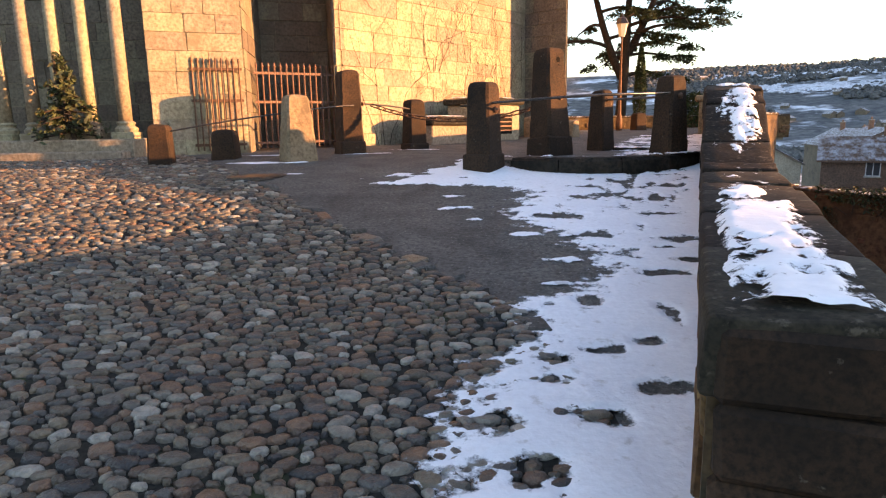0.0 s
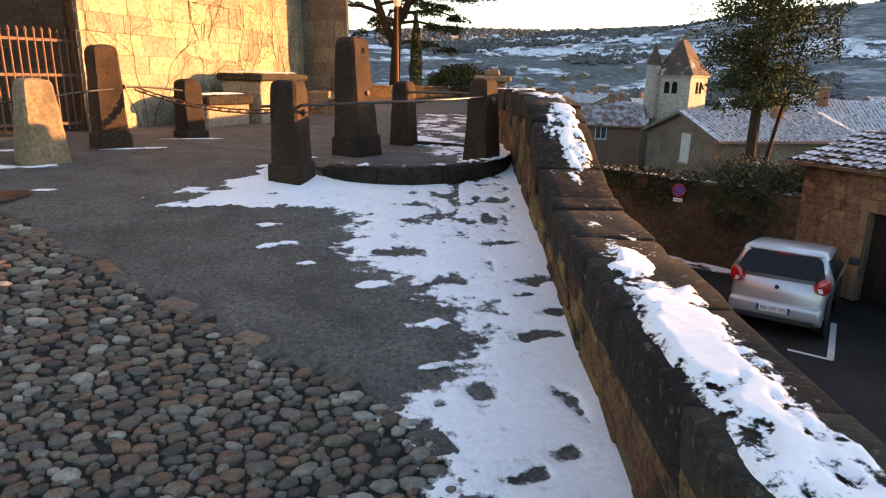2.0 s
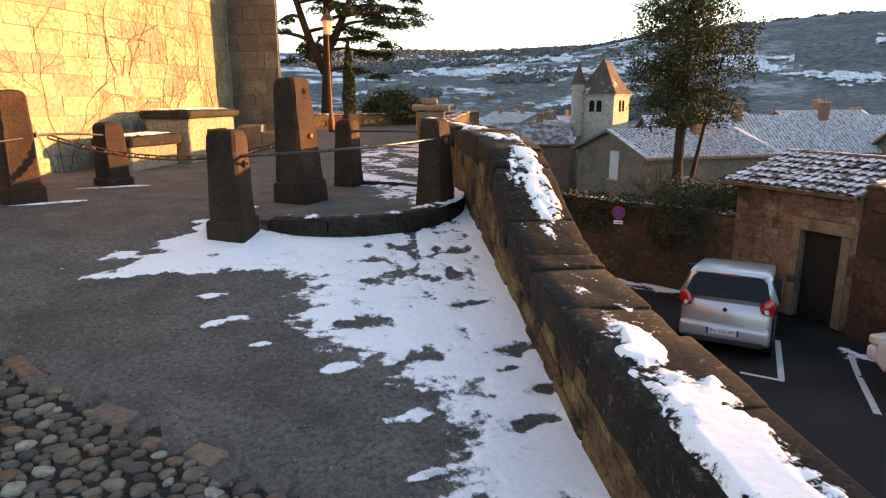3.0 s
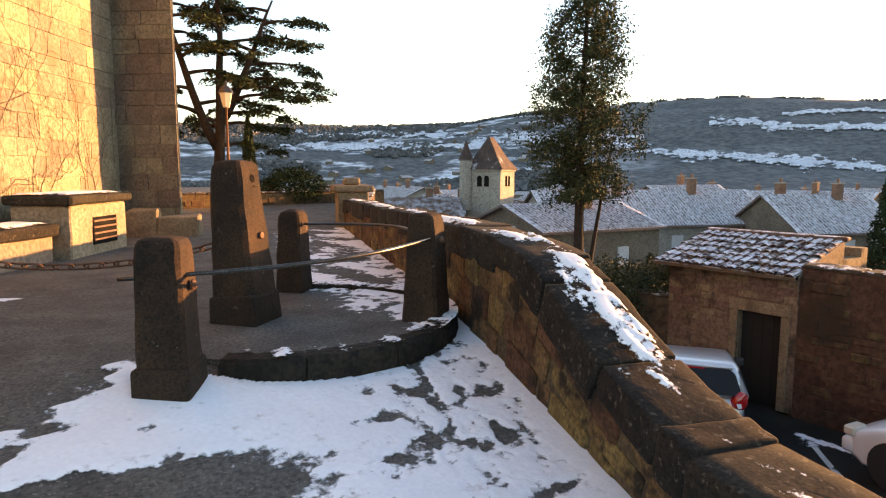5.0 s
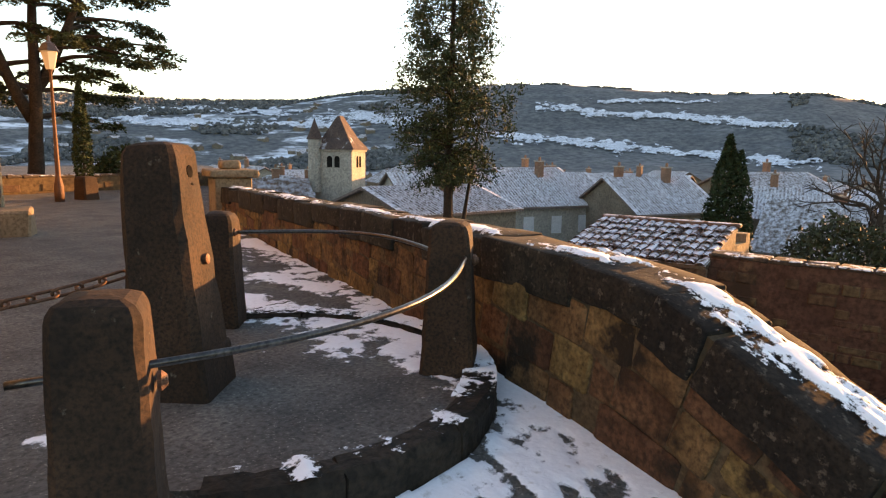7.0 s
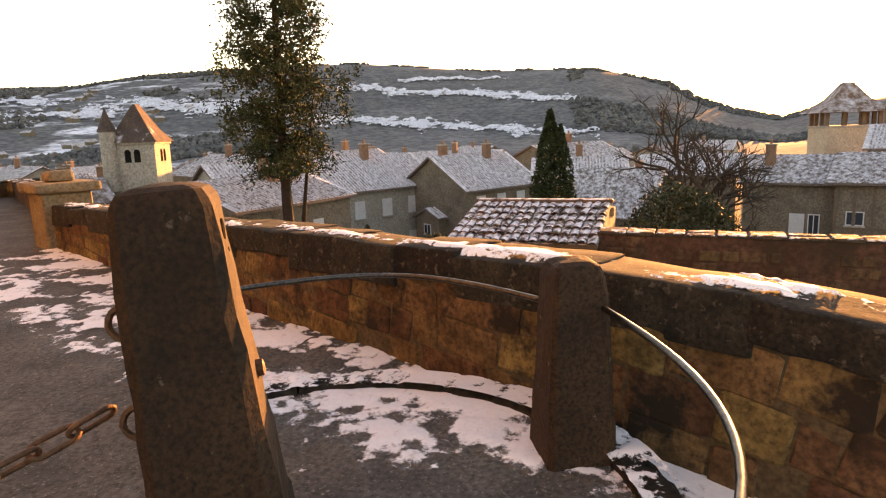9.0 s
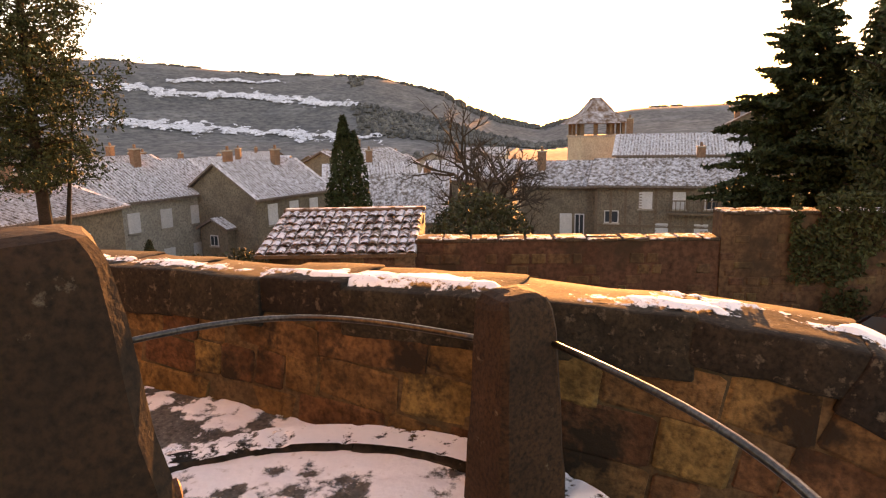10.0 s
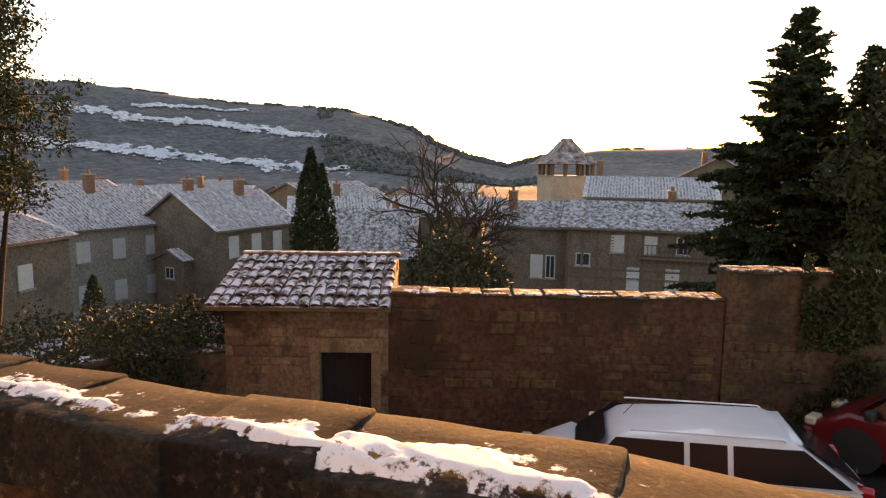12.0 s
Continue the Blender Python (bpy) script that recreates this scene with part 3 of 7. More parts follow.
def cap_line(y):
    """The top of the laid capstones, straight from joint to joint."""
    return float(np.interp(y, [p[0] for p in CAP_TOP], [p[1] for p in CAP_TOP]))


def snow_sheet(name, us, vs, place, thick, mask, material, label, category="snow", reach=0.3):
    """Snow lying where mask(u, v) > 0, thinning out to its edge; the mask is kept as the cover of each point."""
    verts, faces, idx, cover = [], [], {}, []
    val = {(i, j): mask(u, v) for i, u in enumerate(us) for j, v in enumerate(vs)}

    def vert(i, j):
        if (i, j) not in idx:
            idx[i, j] = len(verts)
            c = val[i, j]
            cover.append(c)
            verts.append(tuple(place(us[i], vs[j], 0.005 + thick * smoothstep(-0.05, 0.3, c))))
        return idx[i, j]
    for i in range(len(us) - 1):
        for j in range(len(vs) - 1):
            if max(val[i, j], val[i + 1, j], val[i + 1, j + 1], val[i, j + 1]) > -reach:
                faces.append((vert(i, j), vert(i + 1, j), vert(i + 1, j + 1), vert(i, j + 1)))
    me = bpy.data.meshes.new(name)
    me.from_pydata(verts, [], faces)
    me.attributes.new("cover", "FLOAT", "POINT").data.foreach_set("value", cover)
    ob = mesh_part(name, me, material, None, "", True)
    return tagged(ob, label, category, "", "stuff")


def fbm(x, y, s, seed=0.0):
    return noise.fractal(Vector((x * s, y * s, seed)), 0.9, 2.1, 5)


PLAT_C, PLAT_R = Vector((1.75, 8.35)), 1.34
PLAT_Z = 0.885
# bare melted spots and leftover islands in the snow: x, y, half-lengths
BARE = ((1.27, 5.84, 0.11, 0.12), (0.94, 5.2, 0.2, 0.11), (1.76, 5.24, 0.17, 0.04), (1.7, 4.52, 0.17, 0.07), (1.13, 4.64, 0.17, 0.08), (1.2, 4.2, 0.12, 0.1), (0.55, 3.31, 0.08, 0.05),
        (0.78, 3.36, 0.08, 0.09), (0.93, 2.83, 0.09, 0.05), (0.69, 2.76, 0.1, 0.05), (1.33, 3.82, 0.13, 0.06), (1.56, 4.05, 0.12, 0.05), (0.18, 2.19, 0.08, 0.1), (0.88, 2.41, 0.14, 0.06), (1.43, 6.3, 0.15, 0.05), (1.55, 4.32, 0.1, 0.03),
        (0.4, 2.5, 0.09, 0.05), (0.55, 2.2, 0.12, 0.06), (0.3, 1.85, 0.1, 0.08), (0.47, 2.68, 0.07, 0.04))
ISLANDS = ((0.81, 4.09, 0.11, 0.06), (0.09, 5.56, 0.14, 0.05), (0.65, 3.65, 0.09, 0.025), (0.25, 5.15, 0.06, 0.03))
rng = random.Random(21)
STEPS = []
for _k in range(46):
    sy = rng.uniform(2.4, 8.6)
    STEPS.append((wall_x(sy) - abs(rng.gauss(0.55, 0.3)) - 0.14, sy, rng.uniform(-0.3, 1.0), 0.145, 0.05, rng.uniform(0.1, 0.42)))


def snow_edge(y):
    return float(np.interp(y, (1.2, 2.0, 2.44, 2.62, 2.85, 3.35, 3.5, 3.87, 4.35, 4.55, 5.13, 5.5, 5.9, 6.1, 6.3, 6.48, 6.6, 7.2, 7.65, 7.9, 9, 15), (-0.1, 0.0, 0.06, 0.26, 0.43, 0.38, 0.7, 1.0, 1.05, 0.86, 0.6, 0.56, 0.75, 0.85, 0.62, 0.0, -0.8, -0.26, 0.26, 0.5, 2.3, 4.6)))


def spot(spots, x, y, seed):
    """How deep a point lies in the nearest of some ragged oval spots; below 0 outside."""
    best = -1.0
    for px, py, a, b in spots:
        dx, dy = (x - px) / a, (y - py) / b
        if abs(dx) < 2 and abs(dy) < 2:
            best = max(best, 1 - math.hypot(dx, dy) + 0.8 * fbm(x, y, 7.0, seed + px))
    return best


def ground_snow(x, y):
    if x > wall_x(y) + 0.04:
        return -1
    d = math.hypot(x - PLAT_C.x, y - PLAT_C.y)
    near = wall_x(y) - x
    e = (x - snow_edge(y)) * 2.2
    v = min(e, 0.9) * 0.75 + 0.2 * fbm(x, y, 3.1, 4.0) + 0.25 * fbm(x * 0.8, y * 1.4, 7.0, 9.0)
    thin = smoothstep(6.0, 6.4, y) * smoothstep(1.0, 0.2, x)
    v += thin * (0.7 * fbm(x * 0.8, y * 1.8, 3.4, 61.0) - 0.12)
    # trodden grey lane beside the wall, further up
    lane = smoothstep(4.9, 5.8, y) * smoothstep(0.05, 0.25, near) * smoothstep(1.5, 0.9, near)
    along, across = 0.37 * x + 0.93 * y, 0.93 * x - 0.37 * y
    v -= lane * (0.34 + 0.7 * max(0.0, fbm(across * 1.5, along * 0.7, 4.6, 50.0) + 0.2))
    for px, py, ang, a, b, depth in STEPS:
        dx, dy = x - px, y - py
        if abs(dx) < 0.22 and abs(dy) < 0.22:
            f, g = dx * math.sin(ang) + dy * math.cos(ang), dx * math.cos(ang) - dy * math.sin(ang)
            q = (f / a) ** 2 + (g / (b * (1.0 if f > 0 else 0.75))) ** 2
            if q < 1.3:
                v = min(v, 0.33 - depth * (1.15 - 0.5 * q) + 0.25 * fbm(x, y, 22.0, px))
    hole = spot(BARE, x, y, 3.0)
    if hole > -0.6:
        v = min(v, 0.1 - hole * 0.5)
    isle = spot(ISLANDS, x, y, 5.0)
    if isle > -0.6:
        v = max(v, isle * 0.6 - 0.1)
    if y > 8:
        f = smoothstep(8.0, 8.8, y)
        broken = -0.06 + 0.22 * smoothstep(0.4, 0.1, near) + 0.7 * fbm(x * 1.2, y * 0.8, 2.2, 90.0) + 0.4 * fbm(x, y, 7.0, 91.0)
        v = v * (1 - f) + f * min(e + 0.3, broken)
    if d < PLAT_R + 0.13:
        if d > PLAT_R - 0.02:
            return -1
        v = 0.9 * (x - 2.35) + 0.5 * fbm(x, y, 2.6, 14.0) + 0.25 * fbm(x, y, 8.0, 15.0) + 0.45 * smoothstep(0.6, 0.2, math.hypot(x - 1.35, y - 8.2)) - 0.2
    return max(-1, min(0.6, v))


def ground_top(x, y, h):
    d = math.hypot(x - PLAT_C.x, y - PLAT_C.y)
    base = PLAT_Z if d < PLAT_R else ground_z(x, y) + 0.005 * smoothstep(0.05, -0.05, x - cobble_edge(y)) * smoothstep(4.0, 3.4, y)
    return (x, y, base + h)


snow_sheet("ground_snow", np.arange(-1.6, 3.9, 0.022), np.arange(1.0, 9.6, 0.022), ground_top, 0.012, ground_snow, M_SNOWT, "trodden white snow lying along the foot of the parapet")
def spare_snow(x, y):
    best = -1
    for cx, cy, a, b in ((-2.35, 8.45, 0.55, 0.14), (-1.15, 9.5, 0.4, 0.1), (-0.45, 10.6, 0.4, 0.1), (0.9, 8.3, 0.35, 0.1), (-2.6, 9.6, 0.4, 0.1), (-1.7, 7.3, 0.12, 0.05), (0.1, 6.0, 0.16, 0.06), (0.6, 4.7, 0.13, 0.06)):
        best = max(best, 0.5 - 0.5 * (((x - cx) / a) ** 2 + ((y - cy) / b) ** 2))
    return min(0.4, best + 0.5 * fbm(x, y, 4.0, 70.0) - 0.15) if best > -1 else -1


snow_sheet("ground_snow", np.arange(-3.2, 1.3, 0.04), np.arange(4.4, 11.0, 0.04), lambda x, y, h: (x, y, ground_z(x, y) + h), 0.006, spare_snow, M_SNOWT, "small leftover snow patches on the asphalt")
snow_sheet("ground_snow", np.arange(1.0, 6.2, 0.06), np.arange(9.6, 15.2, 0.06), ground_top, 0.014, ground_snow, M_SNOWT, "thin white snow along the far parapet foot")


def cap_snow(y, w):
    mid = float(np.interp(y, (1.5, 2.5, 3.0, 3.4, 3.9, 5.0, 5.5, 6.1, 6.6, 7.2, 15), (0.19, 0.18, 0.2, 0.2, 0.2, 0.2, 0.24, 0.27, 0.22, 0.14, 0.16)))
    half = float(np.interp(y, (1.5, 2.6, 3.1, 3.5, 3.9, 4.3, 4.9, 5.3, 6.1, 6.5, 7.2, 9, 15), (0.15, 0.14, 0.105, 0.065, 0.025, -0.06, -0.02, 0.09, 0.13, 0.04, 0.0, 0.03, 0.05)))
    v = (half - abs(w - mid)) * 4 + 0.7 * fbm(y, w * 1.6, 2.0, 31.0) + 0.45 * fbm(y * 0.8, w * 1.3, 8.0, 35.0)
    edge = min(w, W_THICK - w, (y - W_START) * 0.6 + 0.02)
    return max(-1, min(v, edge * 7 - 0.25 + 0.5 * fbm(y, w, 4.0, 38.0), 0.5))


snow_sheet("cap_snow", np.arange(1.55, 15.2, 0.016), np.arange(0.0, W_THICK + 0.01, 0.016), lambda y, w, h: wall_point(y, w, cap_line(y) + 0.004 - 0.035 * smoothstep(0.09, 0.0, min(w, W_THICK - w)) + h), 0.018, cap_snow, M_SNOW,
           "patchy white snow lying on the parapet capstones", "snow")


def end_pillar():
    p = wall_point(W_END + 0.3, W_THICK / 2, 0.6)
    t = thing("stone_pillar", pose(p.x, p.y, 0.7, 0, 0, W_ANG), "square sandstone pillar with moulded cap ending the parapet", "pillar")
    part("shaft", subdivided(box(-0.3, -0.32, 0.1, 0.3, 0.32, 1.02, 0.02, 0.008, 3), 1), M_QUOIN, t)
    part("cap", box(-0.4, -0.42, 1.02, 0.4, 0.42, 1.16, 0.04, 0.01, 4, 0.0, 2), M_QUOIN, t)
    part("finial", box(-0.18, -0.18, 1.16, 0.18, 0.18, 1.32, 0.05, 0.01, 5, 0.1, 2), M_QUOIN, t)
    return t


end_pillar()


def edge_slabs():
    """Flat worn border stones between the cobbles and the asphalt."""
    rng = random.Random(8)
    y, k = 2.9, 0
    while y < 11.0:
        L = rng.uniform(0.14, 0.34)
        x = cobble_edge(y)
        dx = cobble_edge(y + 0.1) - x
        ang = math.degrees(math.atan2(0.1, dx))
        bm = box(-L / 2 + 0.01, -0.06, -0.05, L / 2 - 0.01, 0.06, 0.009, 0.012, 0.016, 300 + k)
        ob = part("border_slab", bm, M_ASPHALT if k % 3 else M_COBBLE, bed)
        ob.matrix_basis = pose(x + rng.uniform(-0.02, 0.06), y, ground_z(x, y) - 0.002, 0, 0, ang + rng.uniform(-14, 14))
        y += L * math.sin(radians(ang)) + 0.015
        k += 1


edge_slabs()


# ---- circular platform with kerb, bollards, rails and chain ----
def platform():
    bm = bmesh.new()
    c = bm.verts.new((PLAT_C.x, PLAT_C.y, PLAT_Z))
    ring = [bm.verts.new((PLAT_C.x + PLAT_R * math.cos(a), PLAT_C.y + PLAT_R * math.sin(a), PLAT_Z)) for a in np.linspace(0, 2 * math.pi, 49)[:-1]]
    low = [bm.verts.new((v.co.x, v.co.y, 0.5)) for v in ring]
    for i in range(48):
        j = (i + 1) % 48
        bm.faces.new((c, ring[i], ring[j]))
        bm.faces.new((ring[i], low[i], low[j], ring[j]))
    bmesh.ops.recalc_face_normals(bm, faces=bm.faces[:])
    root = structure(part("platform", bm, M_ASPHALT), "round asphalt platform edged by dark kerb stones", "pavement")
    rng = random.Random(3)
    a = -133.0
    while a < 66:
        da = rng.uniform(20, 32)
        n = 5
        bm = bmesh.new()
        rows = []
        for k in range(n + 1):
            w = radians(a + (da - 0.4) * k / n)
            ca, sn = math.cos(w), math.sin(w)
            rows.append([bm.verts.new((PLAT_C.x + (PLAT_R + o) * ca, PLAT_C.y + (PLAT_R + o) * sn, z)) for o, z in ((-0.06, 0.55), (-0.06, PLAT_Z + 0.02), (-0.03, PLAT_Z + 0.04), (0.09, PLAT_Z + 0.035), (0.125, PLAT_Z), (0.135, 0.55))])
        for p, q in zip(rows, rows[1:]):
            for k in range(5):
                bm.faces.new((p[k], p[k + 1], q[k + 1], q[k]))
        bm.faces.new(rows[0])
        bm.faces.new(rows[-1][::-1])
        bmesh.ops.recalc_face_normals(bm, faces=bm.faces[:])
        subdivided(bm, 1)
        roughen(bm, 0.014, 8.0, a)
        roughen(bm, 0.008, 25.0, a)
        part("kerb_stone", bm, M_KERB, root)
        a += da


platform()


def kerb_snow(a, w):
    return 0.6 * fbm(a * 0.05, w, 3.0, 3.0) + 0.6 * smoothstep(-80, -35, a) - 0.26 - 0.35 * smoothstep(0, 25, a) + min(0, (0.1 - abs(w - 0.03)) * 6)


snow_sheet("kerb_snow", np.arange(-130, 66, 0.8), np.arange(-0.07, 0.14, 0.02), lambda a, w, h: (PLAT_C.x + (PLAT_R + w) * math.cos(radians(a)), PLAT_C.y + (PLAT_R + w) * math.sin(radians(a)), PLAT_Z + 0.046 + h), 0.014, kerb_snow, M_SNOW,
           "strip of white snow lying on the curved kerb")


def plinth_bm(w0, plinth, seed):
    bm = subdivided(box(-w0 / 2, -w0 / 2, -0.25, w0 / 2, w0 / 2, plinth, 0.025, 0.008, seed, 0.05, 2), 1)
    roughen(bm, 0.01, 9.0, seed)
    return bm


def shaft_bm(w0, w1, h, plinth, seed, chamfer=0.085):
    """A tapering square stone with chamfered corners, worn top and a wider foot."""
    prof = [(w0 * 0.43, 0.0)] if plinth else [(w0 * 0.5, -0.25)]
    n = 9
    z0 = plinth
    wb = w0 * (0.86 if plinth else 1.0)
    for k in range(n + 1):
        f = k / n
        prof.append(((wb + (w1 - wb) * f) * 0.5, z0 + 0.02 + (h - z0 - 0.09) * f))
    prof += [(w1 * 0.475, h - 0.045), (w1 * 0.42, h - 0.018), (w1 * 0.3, h - 0.003), (w1 * 0.12, h + 0.003)]
    bm = bmesh.new()
    rings = []
    for r, z in prof:
        c = r * (1 - 2 * chamfer)
        pts = [(r, -c), (r, 0), (r, c), (c, r), (0, r), (-c, r), (-r, c), (-r, 0), (-r, -c), (-c, -r), (0, -r), (c, -r)]
        rings.append([bm.verts.new((x, y, z)) for x, y in pts])
    for a, b in zip(rings, rings[1:]):
        for k in range(12):
            bm.faces.new((a[k], a[(k + 1) % 12], b[(k + 1) % 12], b[k]))
    bm.faces.new(rings[-1])
    bm.faces.new(rings[0][::-1])
    roughen(bm, 0.012, 7.0, seed)
    return bm


def iron_ring(radius, thick):
    return tube([(radius * math.cos(a), 0, radius * math.sin(a)) for a in np.linspace(0, 2 * math.pi, 17)[:-1]], thick, 6, True)


def bollard(x, y, z, w0, w1, h, plinth, yaw, label, seed, socket=None):
    t = thing("bollard", pose(x, y, z, 0, 0, yaw), label, "bollard", "stone bollards by the church")
    part("shaft", shaft_bm(w0, w1, h, plinth, seed), M_QUOIN if "pale" in label else M_BOLLARD, t)
    if plinth:
        part("foot", plinth_bm(w0, plinth, seed), M_BOLLARD, t)
    for ang, zz, r in socket or ():
        bm = moved(lathe([(0.035, 0), (0.035, 0.012), (0.018, 0.03)], 10), Matrix.Rotation(radians(90), 4, "Y"))
        a = radians(ang - yaw)
        ob = part("iron_socket", bm, M_RUST, t, "rusty iron rail socket")
        ob.matrix_basis = pose(r * math.cos(a), r * math.sin(a), zz, 0, 0, ang - yaw)
    return t


bollard(0.45, 7.25, 0.77, 0.36, 0.27, 0.98, 0.2, 56, "worn brown stone bollard with square foot on snow", 1.0, [(-33, 0.68, 0.155)])
bollard(2.6, 7.5, 0.83, 0.33, 0.235, 0.97, 0.0, 30, "dark stone bollard standing close to the parapet", 2.0, [(-62, 0.74, 0.135), (62, 0.72, 0.135)])
bollard(2.28, 9.42, PLAT_Z - 0.01, 0.3, 0.235, 0.87, 0.0, 40, "dark stone bollard at the platform edge", 3.0)
bollard(-0.48, 10.9, 0.88, 0.38, 0.28, 0.83, 0.12, 30, "sunlit stone bollard beside the church wall", 4.0)
bollard(-1.4, 9.75, 0.88, 0.4, 0.29, 1.22, 0.2, 25, "tall lichen-spotted stone bollard", 5.0)
bollard(-1.95, 8.7, 0.86, 0.42, 0.3, 0.86, 0.0, 30, "broken pale stone bollard near the gate", 6.0)
bollard(-3.7, 8.5, 0.8, 0.3, 0.26, 0.56, 0.0, 10, "short stone bollard in shade", 7.0)
bollard(-3.05, 9.1, 0.84, 0.34, 0.3, 0.44, 0.0, 0, "short thick stone bollard below the grille", 8.0)


def tall_post():
    t = thing("stone_post", pose(1.385, 8.425, PLAT_Z - 0.01) @ pose(0, 0, 0, -5.5, -0.8, 0) @ pose(0, 0, 0, 0, 0, 35), "tall leaning brown stone post with moulded foot", "stone post")
    part("shaft", shaft_bm(0.47, 0.295, 1.36, 0.24, 11.0, 0.1), M_BOLLARD, t)
    part("foot", plinth_bm(0.46, 0.24, 11.0), M_BOLLARD, t)
    for z, r in ((1.2, 0.034), (1.12, 0.02)):
        ob = part("hole", lathe([(r, 0), (r, 0.012)], 12), M_DARK, t, "old dark peg hole")
        ob.matrix_basis = pose(0.02, -0.138 - (1.27 - z) * 0.054, z, 90, 0, 0)
    ob = part("bolt", lathe([(0.03, 0), (0.03, 0.03), (0.015, 0.035)], 8), M_RUST, t, "rusty iron bolt head")
    ob.matrix_basis = pose(0.03, -0.168, 0.72, 90, 0, 0)
    for z in (0.95, 0.62):
        ob = part("iron_ring", iron_ring(0.055, 0.012), M_RUST, t, "rusty iron ring")
        ob.matrix_basis = pose(0.02, 0.185 + (0.95 - z) * 0.06, z, 0, 0, 90)
    return t


tall_post()


def rail(p0, p1, bulge, material, label, r=0.014, ends=((0, 1), (-1, -2))):
    a, b = Vector(p0), Vector(p1)
    side = (b - a).cross(Vector((0, 0, 1))).normalized()
    pts = []
    for k in range(25):
        f = k / 24
        pts.append(a.lerp(b, f) + side * bulge * math.sin(math.pi * f) + Vector((0, 0, 0.015 * math.sin(math.pi * f))))
    t = thing("rail", Matrix.Translation(a), label, "rail", "iron rails between bollards")
    part("bar", tube([p - a for p in pts], r, 10), material, t, "", True)
    for end, nxt in ends:
        turn = (pts[nxt] - pts[end]).to_track_quat("Z", "Y").to_matrix().to_4x4()
        collar = part("collar", lathe([(r * 2.1, -0.012), (r * 2.1, 0.012), (r * 1.2, 0.03)], 12), M_RUST, t, "rusty iron collar")
        collar.matrix_basis = Matrix.Translation(pts[end] - a) @ turn
    return t


rail((0.2, 7.33, 1.5), (2.58, 7.38, 1.6), 0.46, M_STEEL, "curved worn steel rail between stone bollards", ends=((-1, -2),))
rail((2.66, 7.62, 1.58), (2.32, 9.3, 1.6), 0.42, M_STEEL, "bowed dark steel rail along the parapet")
rail((-1.2, 9.8, 1.62), (-0.5, 10.8, 1.55), 0.0, M_IRON, "straight iron rail between sunlit bollards")
rail((-3.7, 8.5, 1.25), (-2.0, 8.75, 1.5), 0.0, M_IRON, "thin iron rail before the church gate", 0.011)
rail((-1.95, 8.75, 1.5), (-1.25, 9.7, 1.6), 0.0, M_IRON, "thin iron rail between two bollards", 0.011)


def chain(p0, p1, sag, label):
    a, b = Vector(p0), Vector(p1)
    t = thing("chain", Matrix.Identity(4), label, "chain")
    n_pts = 400
    pts = [a.lerp(b, k / n_pts) - Vector((0, 0, sag * 4 * (k / n_pts) * (1 - k / n_pts))) for k in range(n_pts + 1)]
    dist, step, k, prev = 0.0, 0.112, 0, pts[0]
    me = None
    for p in pts[1:]:
        dist += (p - prev).length
        if dist >= step:
            d = (p - prev).normalized()
            bm = None
            if me is None:
                L = 0.046
                loop = [(L + 0.028 * math.cos(w), 0.028 * math.sin(w), 0) for w in np.linspace(-math.pi / 2, math.pi / 2, 6)] + [(-L - 0.028 * math.cos(w), -0.028 * math.sin(w), 0) for w in np.linspace(-math.pi / 2, math.pi / 2, 6)]
                ob = part("link", tube(loop, 0.0095, 6, True), M_RUST, t, "", True)
                me = ob.data
            else:
                ob = new("link", me)
                ob.parent = t
            q = d.to_track_quat("X", "Z").to_matrix().to_4x4()
            ob.matrix_basis = Matrix.Translation(p) @ q @ pose(0, 0, 0, 35 + 90 * (k % 2), 0, 0)
            dist, k = 0.0, k + 1
        prev = p
    return t


chain((-1.1, 9.7, 1.62), (1.24, 8.78, 1.5), 0.2, "rusty iron chain hanging between stone posts")

# ---- church ----
C1, C2 = (2.1, 16.87), (3.0, 16.05)
LW = (-1.9, 11.85)


